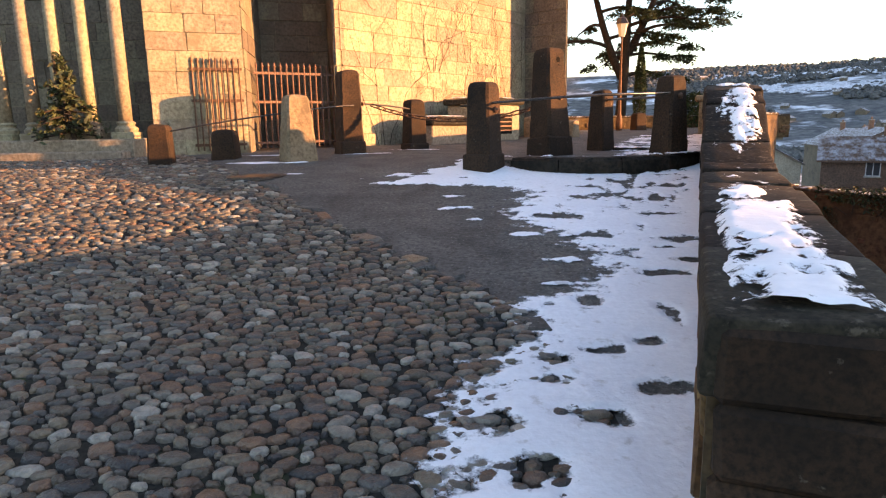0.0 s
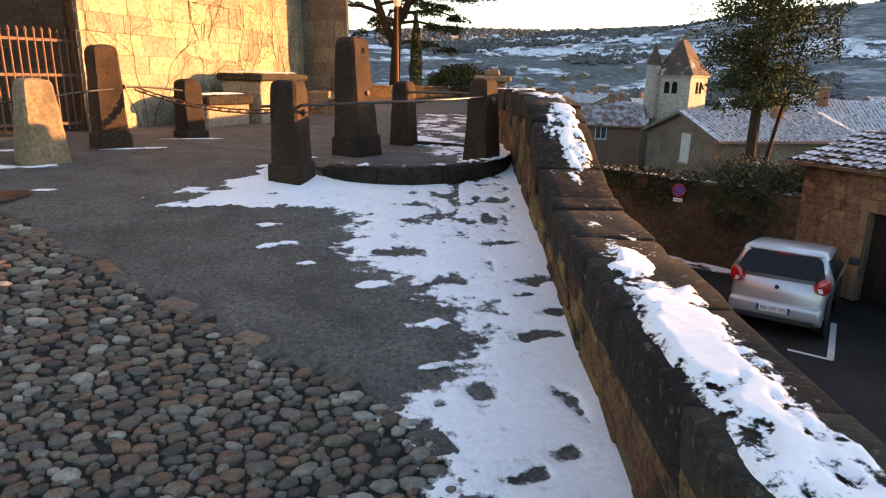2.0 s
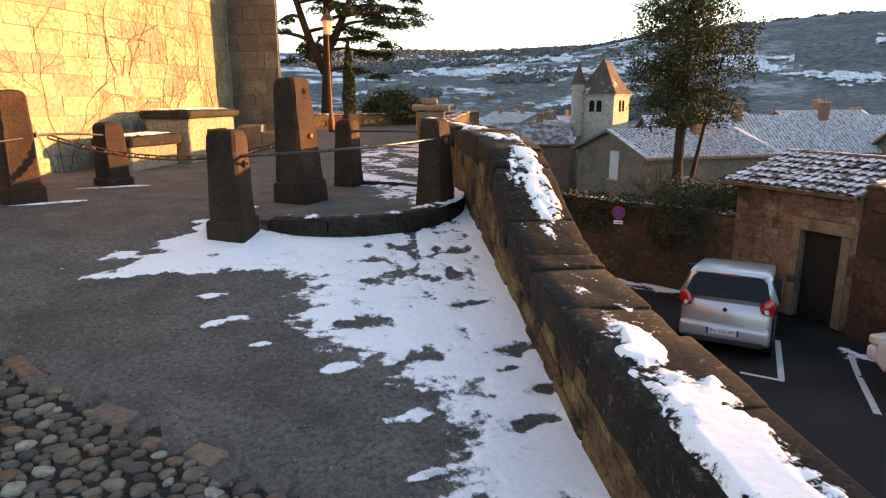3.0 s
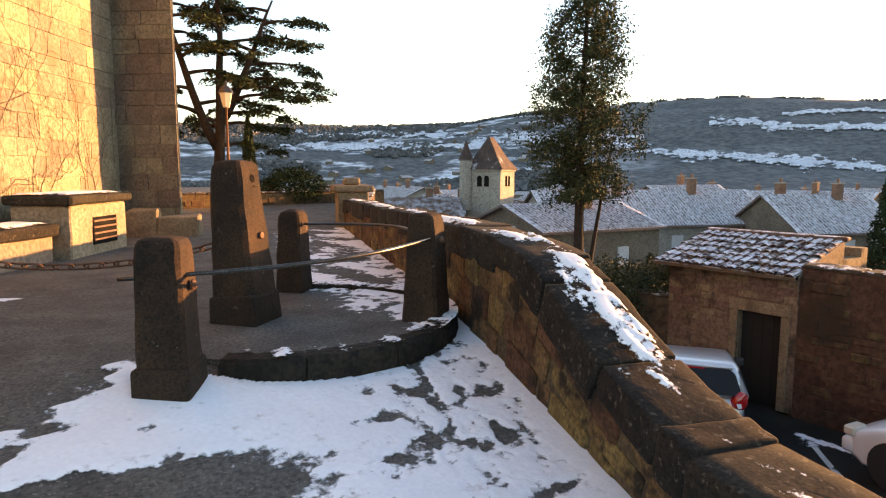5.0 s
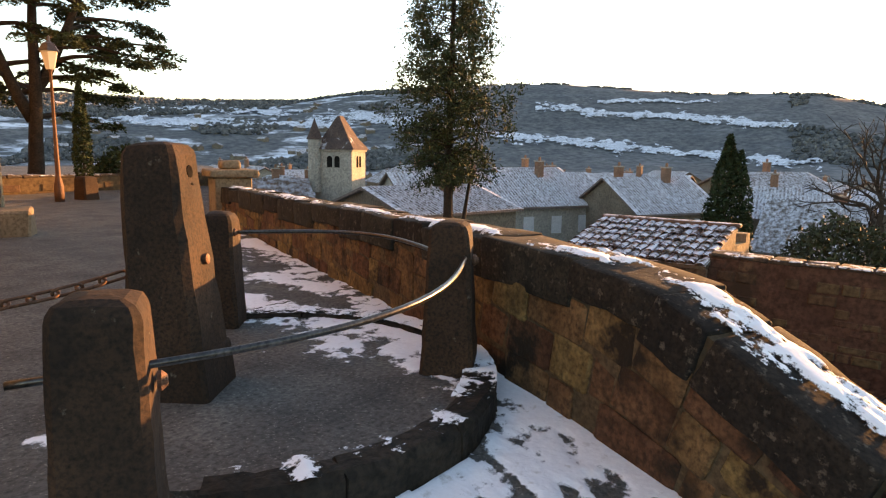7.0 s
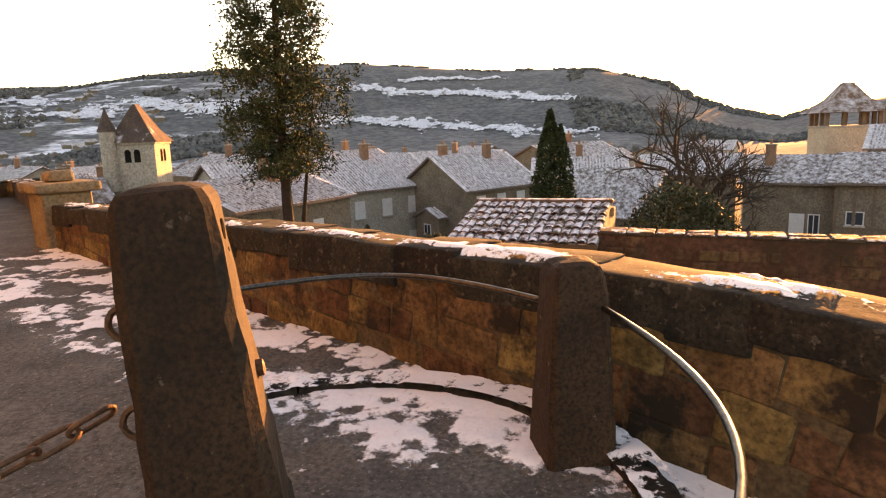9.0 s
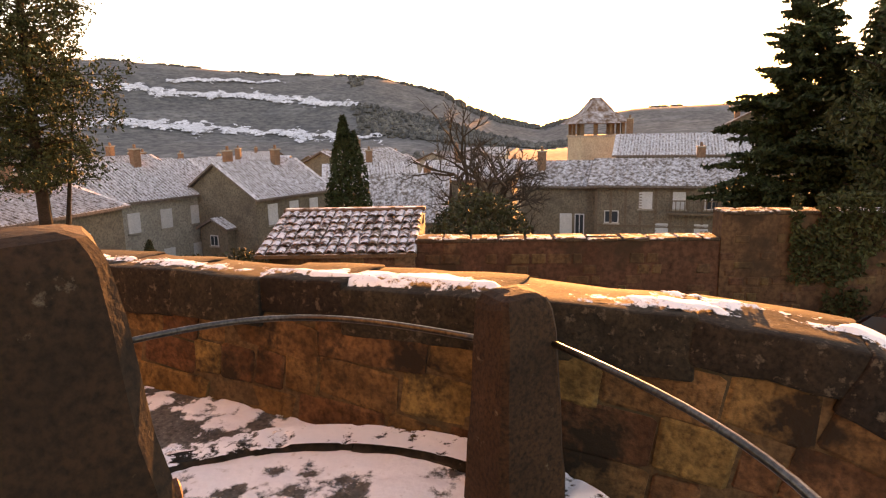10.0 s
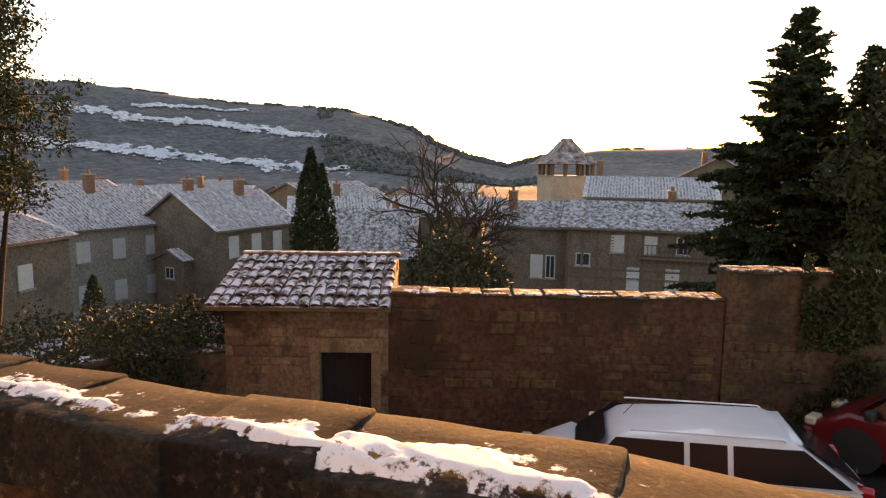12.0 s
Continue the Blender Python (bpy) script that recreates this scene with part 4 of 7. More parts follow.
def church():
    outline = [(-16, 11.7), (-4.6, 11.7), (-4.5, 10.15), (-3.2, 10.7), (-3.6, 13.2), (-2.3, 13.6), LW, C1, C2, (3.2, 17.2), (2.9, 19.0), (3.2, 21), (2, 30), (-16, 30)]
    root = structure(new("wall_church"), "golden limestone church wall lit by low sun", "church wall")
    bm = prism(outline, 0.3, 16.0)
    part("wall_core", bm, M_MORTAR, root)
    base = 0.85
    courses(root, LW, C1, base, 7.6, 0.31, 0.6, 0.05, M_ASHLAR, BLOCKS, 11, 0.008, jitter=0.004)
    # turned-away and recessed faces carry their shade in the darker stone colour
    courses(root, C1, C2, base, 7.6, 0.31, 0.5, 0.05, M_ASHLAR_SHADE, BLOCKS, 12, 0.01)
    courses(root, C2, (3.2, 17.2), base, 7.6, 0.31, 0.5, 0.05, M_ASHLAR, BLOCKS, 13, 0.01)
    courses(root, (-4.5, 10.15), (-3.2, 10.7), base, 6.0, 0.34, 0.6, 0.05, M_ASHLAR, BLOCKS, 14, 0.008)
    courses(root, (-3.2, 10.7), (-3.6, 13.2), base, 6.0, 0.34, 0.6, 0.05, M_ASHLAR_SHADE, BLOCKS, 15, 0.01)
    courses(root, (-3.6, 13.2), (-2.3, 13.6), base, 6.0, 0.34, 0.6, 0.05, M_ASHLAR_SHADE, BLOCKS, 16, 0.01)
    courses(root, (-2.3, 13.6), LW, base, 6.0, 0.34, 0.6, 0.05, M_ASHLAR_SHADE, BLOCKS, 17, 0.01)
    courses(root, (-10, 11.7), (-4.6, 11.7), base, 6.0, 0.34, 0.6, 0.05, M_ASHLAR_SHADE, BLOCKS, 18, 0.01)
    return root


church()


def column(x, y):
    t = thing("column", pose(x, y, 1.15), "slender stone portal column with carved capital", "column", "portal columns")
    part("base", join(box(-0.17, -0.17, 0, 0.17, 0.17, 0.12, 0.01), moved(lathe([(0.16, 0), (0.17, 0.05), (0.12, 0.1), (0.14, 0.14), (0.1, 0.17)], 14), pose(0, 0, 0.12))), M_ASHLAR, t)
    part("shaft", lathe([(0.1, 0.29), (0.098, 1.2), (0.092, 2.35)], 14), M_ASHLAR, t, "", True)
    part("capital", moved(join(lathe([(0.1, 0), (0.12, 0.03), (0.1, 0.06), (0.15, 0.24), (0.19, 0.3)], 12), box(-0.19, -0.19, 0.3, 0.19, 0.19, 0.38, 0.01)), pose(0, 0, 2.35)), M_ASHLAR, t)
    return t


for cx, cy in ((-6.75, 10.1), (-6.3, 10.1), (-5.86, 10.1), (-5.42, 10.1), (-4.9, 10.1)):
    column(cx, cy)
ledge = thing("stone_ledge", pose(-6.7, 10.2, 0.9), "low pale stone ledge before the church portal", "ledge")
part("slab", box(-3.4, -0.65, -0.2, 2.15, 0.9, 0.27, 0.02, 0.006, 2), M_ASHLAR, ledge)
part("step", box(-3.4, -0.95, -0.2, 2.1, -0.65, 0.1, 0.02, 0.006, 3), M_ASHLAR, ledge)


def bars(name, p0, p1, z0, z1, n, material, label, category, spikes=True):
    a, b = Vector((*p0, 0)), Vector((*p1, 0))
    ang = math.degrees(math.atan2(b.y - a.y, b.x - a.x))
    L = (b - a).length
    t = thing(name, pose(a.x, a.y, z0, 0, 0, ang), label, category)
    h = z1 - z0
    me = None
    for k in range(n):
        if me is None:
            prof = [(0, 0, 0.03), (0, 0, h - 0.1), (0, 0, h - 0.06), (0, 0, h)]
            ob = part("bar", tube(prof, [0.014, 0.014, 0.024, 0.002], 6), material, t)
            me = ob.data
        else:
            ob = new("bar", me)
            ob.parent = t
        ob.matrix_basis = pose(L * (k + 0.5) / n, 0, 0)
    for z in (0.12, h * 0.55, h - 0.18):
        part("crossbar", box(0, -0.008, z - 0.02, L, 0.008, z + 0.02), material, t)
    return t


bars("iron_gate", (-3.22, 11.3), (-1.95, 12.05), 0.92, 2.4, 14, M_GATE, "rust-brown iron gate closing a church recess", "gate")
bars("iron_grille", (-3.95, 10.34), (-3.2, 10.6), 0.92, 2.4, 9, M_RUST, "rusty iron grille leaning on the church buttress", "grille")


def stone_bench():
    d = Vector((C1[0] - LW[0], C1[1] - LW[1], 0)).normalized()
    ang = math.degrees(math.atan2(d.y, d.x))
    nrm = Vector((d.y, -d.x, 0))
    c = Vector((*C1, 0)) - d * 2.95 + nrm * 0.8
    t = thing("stone_chest", pose(c.x, c.y, 0.98, 0, 0, ang), "large stone chest with slab lid against the church", "stone chest")
    part("body", roughen(subdivided(box(-0.75, -0.42, -0.1, 0.75, 0.42, 0.7, 0.02, 0.01, 8), 3), 0.012, 5.0, 1.0), M_ASHLAR, t)
    part("lid", roughen(subdivided(box(-0.85, -0.5, 0.7, 0.85, 0.48, 0.83, 0.03, 0.012, 9), 3), 0.014, 6.0, 2.0), M_CAP, t, "mossy dark slab lid")
    part("opening", box(-0.22, -0.438, 0.1, 0.42, -0.41, 0.5), M_DARK, t, "dark barred opening")
    for k in range(4):
        part("bar", box(-0.22, -0.455, 0.16 + 0.09 * k, 0.42, -0.439, 0.185 + 0.09 * k), M_GATE, t)
    c2 = Vector((*C1, 0)) - d * 4.4 + nrm * 0.75
    t2 = thing("stone_bench", pose(c2.x, c2.y, 0.95, 0, 0, ang), "low stone bench along the sunlit church wall", "bench")
    part("seat", roughen(subdivided(box(-0.66, -0.36, 0.33, 0.64, 0.36, 0.48, 0.03, 0.015, 12), 3), 0.016, 5.0, 3.0), M_CAP, t2, "mossy dark seat slab")
    part("base", box(-0.6, -0.28, -0.1, 0.58, 0.3, 0.36, 0.02, 0.01, 13), M_ASHLAR, t2)
    for k, (px, py, w, h) in enumerate(((2.3, 15.9, 0.55, 0.46), (2.85, 15.6, 0.7, 0.36))):
        b = thing("stone_block", pose(px, py, 0.98, 0, 0, ang - 80), "rough stone block lying by the buttress foot", "stone block", "blocks by the buttress")
        part("block", subdivided(box(-w / 2, -0.22, -0.05, w / 2, 0.22, h, 0.03, 0.03, 30 + k), 1), M_QUOIN, b)


stone_bench()


def slab_snow(cx, cy, z, ang, a, b, seed, label):
    """Thin snow left on a stone slab."""
    c, s = math.cos(radians(ang)), math.sin(radians(ang))
    snow_sheet("slab_snow", np.arange(-a, a, 0.03), np.arange(-b, b, 0.03), lambda u, v, h: (cx + c * u - s * v, cy + s * u + c * v, z + h), 0.02,
               lambda u, v: min(0.5, min(a - abs(u), b - abs(v)) * 4 - 0.25 + 0.5 * fbm(u, v, 2.5, seed)), M_SNOW, label)


BENCH_U = Vector((C1[0] - LW[0], C1[1] - LW[1], 0)).normalized()
for back, out, zz, la, lb, sd, what in ((2.95, 0.8, 1.82, 0.8, 0.46, 1.0, "thin snow lying on the stone chest lid"), (4.4, 0.75, 1.445, 0.62, 0.34, 2.0, "thin snow lying on the stone bench")):
    slab_snow(C1[0] - BENCH_U.x * back + BENCH_U.y * out, C1[1] - BENCH_U.y * back - BENCH_U.x * out, zz, math.degrees(math.atan2(BENCH_U.y, BENCH_U.x)), la, lb, sd, what)


def climbing_vine(s0, z0, seed, tall):
    """Leafless vine stems creeping over the sunlit wall."""
    d = Vector((C1[0] - LW[0], C1[1] - LW[1], 0)).normalized()
    nrm = Vector((d.y, -d.x, 0))
    rng = random.Random(seed)
    t = thing("climbing_vine", Matrix.Identity(4), "leafless brown vine creeping up the church wall", "vine")
    verts, faces = [], []

    def run(s, z, ang, length, r, level):
        pts = []
        n = 9
        for _ in range(n):
            p = Vector((*LW, 0)) + d * s + nrm * (0.035 + 0.012 * rng.random())
            pts.append(Vector((p.x, p.y, z)))
            ang += rng.gauss(0, 0.28)
            s += math.sin(ang) * length / n
            z += math.cos(ang) * length / n
            s = min(6.2, max(0.1, s))
            if level < 3 and rng.random() < 0.4:
                run(s, z, ang + rng.choice((-0.8, 0.8)), length * 0.6, r * 0.6, level + 1)
        v, f = tube_data(pts, [r * (1 - 0.07 * k) for k in range(n)], 4)
        o = len(verts)
        verts.extend(tuple(p) for p in v)
        faces.extend(tuple(i + o for i in q) for q in f)
    for k in range(3):
        run(s0 + 0.15 * k, z0, rng.uniform(-0.4, 0.4), tall, 0.0065, 0)
    me = bpy.data.meshes.new("stem")
    me.from_pydata(verts, [], faces)
    mesh_part("stem", me, M_TWIG, t)
    return t


climbing_vine(1.0, 0.9, 1, 2.6)
climbing_vine(5.2, 0.9, 2, 2.2)
climbing_vine(2.6, 2.4, 3, 2.4)
climbing_vine(3.9, 1.4, 4, 2.0)

# ---- yard: shed, walls, sign ----
SX = 12.55


def shed():
    root = thing("shed", pose(SX, 8.7, -2.7), "stone shed with snowy clay-tile roof and dark door", "shed")
    # walls: front (x = 0) with the door through it, sides, back
    y0, y1, dl, dr, top, dh = 0.0, 2.85, 0.3, 1.2, 2.85, 1.95
    bm = join(box(0, y0, 0, 0.4, dl, top), box(0, dr, 0, 0.4, y1, top), box(0, dl, dh, 0.4, dr, top))
    front = part("front_wall", bm, M_RUBBLE, root)
    courses(root, (0.0, y1), (0.0, y0), 0.02, top - 0.12, 0.17, 0.36, 0.05, M_RUBBLE, RUBBLES, 41, 0.022, skip=lambda s, z: (y1 - dr - 0.28 < s < y1 - dl + 0.28 and z < dh + 0.3) or noise.noise(Vector((s * 2.2, z * 2.2, 5))) > 0.22, jitter=0.008)
    part("side_wall", box(0.4, y1 - 0.35, 0, 3.0, y1, top + 0.1), M_RUBBLE, root)
    part("side_wall", box(0.4, y0, 0, 3.0, y0 + 0.35, top + 0.1), M_RUBBLE, root)
    for yy in (y0 + 0.002, y1 - 0.352):
        tri = prism([(0.05, top), (2.05, top), (2.05, top + 0.5)], yy, yy + 0.35)
        part("gable", moved(tri, Matrix(((1, 0, 0, 0), (0, 0, 1, 0), (0, 1, 0, 0), (0, 0, 0, 1)))), M_RUBBLE, root)
    part("back_wall", box(3.0, y0, 0, 3.35, y1, top + 0.3), M_RUBBLE, root)
    part("lintel", box(-0.015, dl - 0.2, dh, 0.1, dr + 0.22, dh + 0.26, 0.015, 0.006, 3), M_QUOIN, root, "pale stone lintel")
    part("jamb", box(-0.025, dl - 0.17, 0, 0.1, dl, dh - 0.004, 0.012, 0.005, 4), M_QUOIN, root)
    part("jamb", box(-0.025, dr, 0, 0.1, dr + 0.17, dh - 0.004, 0.012, 0.005, 5), M_QUOIN, root)
    part("door", join(*[box(0.2, dl + 0.225 * k, 0.02, 0.25, dl + 0.225 * (k + 1) - 0.008, dh) for k in range(4)]), M_DOOR, root, "closed dark plank door")
    part("fascia", box(-0.28, y0 - 0.05, top - 0.1, -0.2, y1 + 0.2, top), M_TIMBER, root)
    part("roof_deck", moved(box(-0.32, y0 - 0.05, 0, 2.0, y1 + 0.25, 0.05), pose(0, 0, top - 0.02, 0, -14, 0)), M_TIMBER, root)
    # canal tiles
    seg = []
    for f in range(7):
        w = math.pi * f / 6
        seg.append((0.085 * math.cos(w), 0.06 * math.sin(w)))
    bm = bmesh.new()
    rows = [[bm.verts.new((xx, y * k, z * k + lift)) for y, z in seg] for xx, k, lift in ((-0.22, 1.1, 0.02), (0.24, 0.92, 0.0))]
    rows += [[bm.verts.new((xx, y * k * 0.85, z * k * 0.8 + lift)) for y, z in seg] for xx, k, lift in ((-0.22, 1.1, 0.02), (0.24, 0.92, 0.0))]
    for a, b in ((rows[0], rows[1]), (rows[2], rows[3])):
        for k in range(6):
            bm.faces.new((a[k], a[k + 1], b[k + 1], b[k]))
    for k in range(6):
        bm.faces.new((rows[0][k], rows[2][k], rows[2][k + 1], rows[0][k + 1]))
    me = bpy.data.meshes.new("tile")
    bm.to_mesh(me)
    bm.free()
    me.materials.append(M_TILE)
    rng = random.Random(4)
    for c in range(16):
        for r in range(6):
            ob = new("tile", me)
            ob.parent = root
            ob.matrix_basis = pose(0, 0, top + 0.045, 0, -14, 0) @ pose(-0.16 + r * 0.38 + rng.uniform(-0.02, 0.02), y0 + 0.05 + c * 0.195 + rng.uniform(-0.015, 0.015), rng.uniform(-0.004, 0.02), rng.uniform(-5, 5), 3 + rng.uniform(-2, 3), rng.uniform(-6, 6))
    part("under_tiles", moved(subdivided(box(-0.34, y0 - 0.05, 0, 2.05, y1 + 0.25, 0.025), 2), pose(0, 0, top + 0.032, 0, -14, 0)), M_TILE, root)
    part("ridge", moved(box(-0.1, y0 - 0.1, 0, 0.14, y1 + 0.25, 0.1, 0.04, 0.01, 6, 0.0, 2), pose(1.98, 0, top + 0.52)), M_TILE, root)
    return root


shed()


def yard_wall(name, p0, p1, z0, za, zb, thick, label, seed, n_stones=True):
    """Rubble wall from p0 to p1 (its face to the right), tops za to zb, with an uneven stone top."""
    root = structure(new(name), label, "wall")
    a, b = Vector((*p0, 0)), Vector((*p1, 0))
    u = (b - a).normalized()
    back = Vector((-u.y, u.x, 0))
    L = (b - a).length
    n = max(2, int(L / 0.4))
    bm = bmesh.new()
    rows = []
    for k in range(n + 1):
        p = a + u * L * k / n
        t = za + (zb - za) * k / n + 0.025 * noise.noise(Vector((k * 0.7, seed, 0)))
        r = [bm.verts.new(p + Vector((0, 0, z0 + (t - z0) * j / 6)) - back * 0.015 * noise.noise(Vector((k * 0.6, j * 0.8, seed)))) for j in range(7)]
        r += [bm.verts.new(p + back * thick * 0.5 + Vector((0, 0, t + 0.06))), bm.verts.new(p + back * thick + Vector((0, 0, t))), bm.verts.new(p + back * thick + Vector((0, 0, z0)))]
        rows.append(r)
    for p, q in zip(rows, rows[1:]):
        for k in range(9):
            bm.faces.new((p[k], p[k + 1], q[k + 1], q[k]))
    bm.faces.new(rows[0])
    bm.faces.new(rows[-1][::-1])
    bmesh.ops.recalc_face_normals(bm, faces=bm.faces[:])
    part("wall_body", bm, M_RENDER, root)
    rng = random.Random(seed)
    unit = [(-.5, 0, -.5), (.5, 0, -.5), (.5, 0, .5), (-.5, 0, .5), (-.4, -1, -.36), (.38, -1, -.4), (.4, -1, .38), (-.38, -1, .4)]
    sides = [(4, 5, 6, 7), (0, 1, 5, 4), (1, 2, 6, 5), (2, 3, 7, 6), (3, 0, 4, 7), (3, 2, 1, 0)]
    shapes = []
    for k in range(4):
        me = bpy.data.meshes.new("stone")
        me.from_pydata([(x + rng.uniform(-0.06, 0.06) * (y < 0), y, z2 + rng.uniform(-0.06, 0.06) * (y < 0)) for x, y, z2 in unit], [], sides)
        me.materials.append(M_RENDER)
        shapes.append(me)
    ang = math.degrees(math.atan2(u.y, u.x))
    z, count = z0, 0
    while z < max(za, zb) - 0.1:
        h = rng.uniform(0.12, 0.24)
        s = rng.uniform(-0.3, 0)
        while s < L:
            w = rng.uniform(0.18, 0.5)
            sm = s + w / 2
            s += w
            if not 0.1 < sm < L - 0.1 or z + h > za + (zb - za) * sm / L - 0.03 or z + h < -2.5 or rng.random() < 0.55 or count > 290:
                continue
            p = a + u * sm + back * 0.01
            ob = new("stone", rng.choice(shapes))
            ob.parent = root
            ob.matrix_basis = pose(p.x, p.y, z + h / 2, 0, 0, ang) @ Matrix.Diagonal((w - 0.03, rng.uniform(0.022, 0.04), h - 0.025, 1))
            count += 1
        z += h
    # coping
    z = 0.0
    k = 0
    while z < L:
        w = rng.uniform(0.35, 0.7)
        m = min(L, z + w)
        mid = (z + m) / 2
        p = a + u * mid + back * thick * 0.5
        ob = part("coping", box(-(m - z) / 2 + 0.01, -thick / 2 - 0.03, -0.02, (m - z) / 2 - 0.01, thick / 2 + 0.03, 0.06, 0.022, 0.018, seed * 100 + k), M_COPE, root)
        ob.matrix_basis = pose(p.x, p.y, za + (zb - za) * mid / L + 0.0, 0, 0, math.degrees(math.atan2(u.y, u.x)))
        z = m
        k += 1
    return root


M_COPE = mat("snowy_coping", (0.06, 0.043, 0.03), (0.11, 0.08, 0.055), 4.0, 0.9, 0.6, 25.0, snow=0.45, snow_scale=5.0, snow_tone=(0.62, 0.62, 0.65))
yard_wall("wall_yard", (SX + 0.02, 8.7), (SX - 0.1, 2.84), -2.9, 0.3, 0.26, 0.45, "brown rubble yard wall with stone coping", 1)
yard_wall("wall_yard_high", (SX - 0.14, 2.83), (SX - 0.5, -12.0), -2.9, 0.78, 0.55, 0.5, "higher dark rubble yard wall overgrown at the top", 2)
yard_wall("wall_yard_back", (8.4, 17.5), (12.66, 11.42), -2.9, -0.45, -0.75, 0.5, "reddish rubble wall with ivy behind the parked car", 3)


def yard_snow(ox, oy, ux, uy, long, wide, seed, share, label):
    """Thin trodden snow on the yard, from (ox, oy) along (ux, uy)."""
    k = math.hypot(ux, uy)
    ux, uy = ux / k, uy / k
    snow_sheet("yard_snow", np.arange(0, long, 0.05), np.arange(0, wide, 0.05), lambda u, v, h: (ox + ux * u + uy * v, oy + uy * u - ux * v, yard_z(ox + ux * u + uy * v, oy + uy * u - ux * v) + h), 0.012,
               lambda u, v: max(-1, min(0.5, min(u, long - u, v + 0.15, wide - v) * 1.5 + share + 0.7 * fbm(u, v * 1.6, 1.6, seed))), M_SNOWT, label)


yard_snow(9.0, 16.4, 3.3, -4.6, 5.2, 0.9, 3.0, -0.35, "strip of thin snow along the foot of the back wall")
yard_snow(11.9, 8.6, -0.1, -1.0, 2.4, 0.9, 7.0, -0.62, "crumbs of snow beside the shed door")


def no_parking_sign():
    t = thing("no_parking_sign", pose(10.9, 13.72, -0.85, 90, 0, -55) @ Matrix.Scale(0.68, 4), "round red and blue no-parking sign on the wall", "sign")
    part("disc", lathe([(0.25, 0), (0.25, 0.02)], 24), M_SIGNRED, t)
    part("face", moved(lathe([(0.19, 0), (0.19, 0.006)], 24), pose(0, 0, 0.019)), M_SIGNBLUE, t, "blue sign face")
    part("slash", moved(box(-0.19, -0.03, 0, 0.19, 0.03, 0.004), pose(0, 0, 0.026, 0, 0, -45)), M_SIGNRED, t)
    part("plate", box(-0.17, -0.43, 0, 0.17, -0.29, 0.015), M_PLATE, t, "small white plate with dark bars")
    part("text_bar", box(-0.12, -0.375, 0.015, 0.12, -0.355, 0.019), M_INK, t)
    return t


no_parking_sign()


def ivy(x0, x1, y0, y1, z0, z1, n, seed, label, m):
    """Ivy leaves clinging to a wall face, thick in places."""
    rng = np.random.default_rng(seed)
    pts = []
    while len(pts) < n:
        f, z = rng.random(), z0 + (z1 - z0) * rng.random() ** 0.7
        x, y = x0 + (x1 - x0) * f, y0 + (y1 - y0) * f
        if fbm(y * 0.8, z, 0.9, seed) + (z - z0) / (z1 - z0) * 0.5 - 0.25 > 0:
            pts.append((x - abs(rng.normal(0, 0.07)), y, z))
    t = thing("ivy", Matrix.Identity(4), label, "ivy")
    stems = []
    for k in range(14):
        f = (k + rng.random()) / 14
        p = Vector((x0 + (x1 - x0) * f - 0.02, y0 + (y1 - y0) * f, z0 + 0.1))
        stems.append(tube([p + Vector((-0.02 * rng.random(), 0.3 * rng.normal(), (z1 - z0) * q / 4)) for q in range(5)], [0.014, 0.012, 0.01, 0.008, 0.004], 5))
    for stem in stems:
        part("stem", stem, M_BARK, t)
    cards("leaves", pts, 0.065, m, t, seed)
    return t


ivy(SX - 0.2, SX - 0.5, 1.6, -11, -2.0, 1.15, 22000, 3, "dark ivy hanging over the high yard wall", M_LEAF)
ivy(12.1, 9.4, 12.1, 16.1, -1.1, -0.35, 1800, 5, "ivy and moss over the back wall top", M_LEAF3)


def manhole(x, y):
    t = thing("manhole_cover", pose(x, y, ground_z(x, y) + 0.001), "round iron manhole cover set in the asphalt", "manhole cover")
    part("frame", lathe([(0.33, -0.02), (0.33, 0.006), (0.29, 0.006)], 28), M_IRON, t)
    part("lid", lathe([(0.285, -0.02), (0.285, 0.01), (0.1, 0.011)], 28), M_IRON, t)


manhole(-2.1, 7.2)


def parking_line(p0, p1, w=0.1):
    a, b = Vector((*p0, 0)), Vector((*p1, 0))
    u = (b - a).normalized()
    s = Vector((-u.y, u.x, 0)) * w / 2
    bm = bmesh.new()
    n = 8
    rows = [[bm.verts.new((p.x, p.y, yard_z(p.x, p.y) + 0.006)) for p in (a.lerp(b, k / n) - s, a.lerp(b, k / n) + s)] for k in range(n + 1)]
    for p, q in zip(rows, rows[1:]):
        bm.faces.new((p[0], p[1], q[1], q[0]))
    return structure(part("road_marking", bm, M_LINE), "worn white parking line on the yard asphalt", "road marking")


parking_line((8.6, 7.3), (10.6, 8.8))
parking_line((8.62, 7.28), (8.2, 7.75))
parking_line((8.6, 5.85), (11.2, 7.75))
parking_line((9.0, 4.2), (11.4, 6.0))


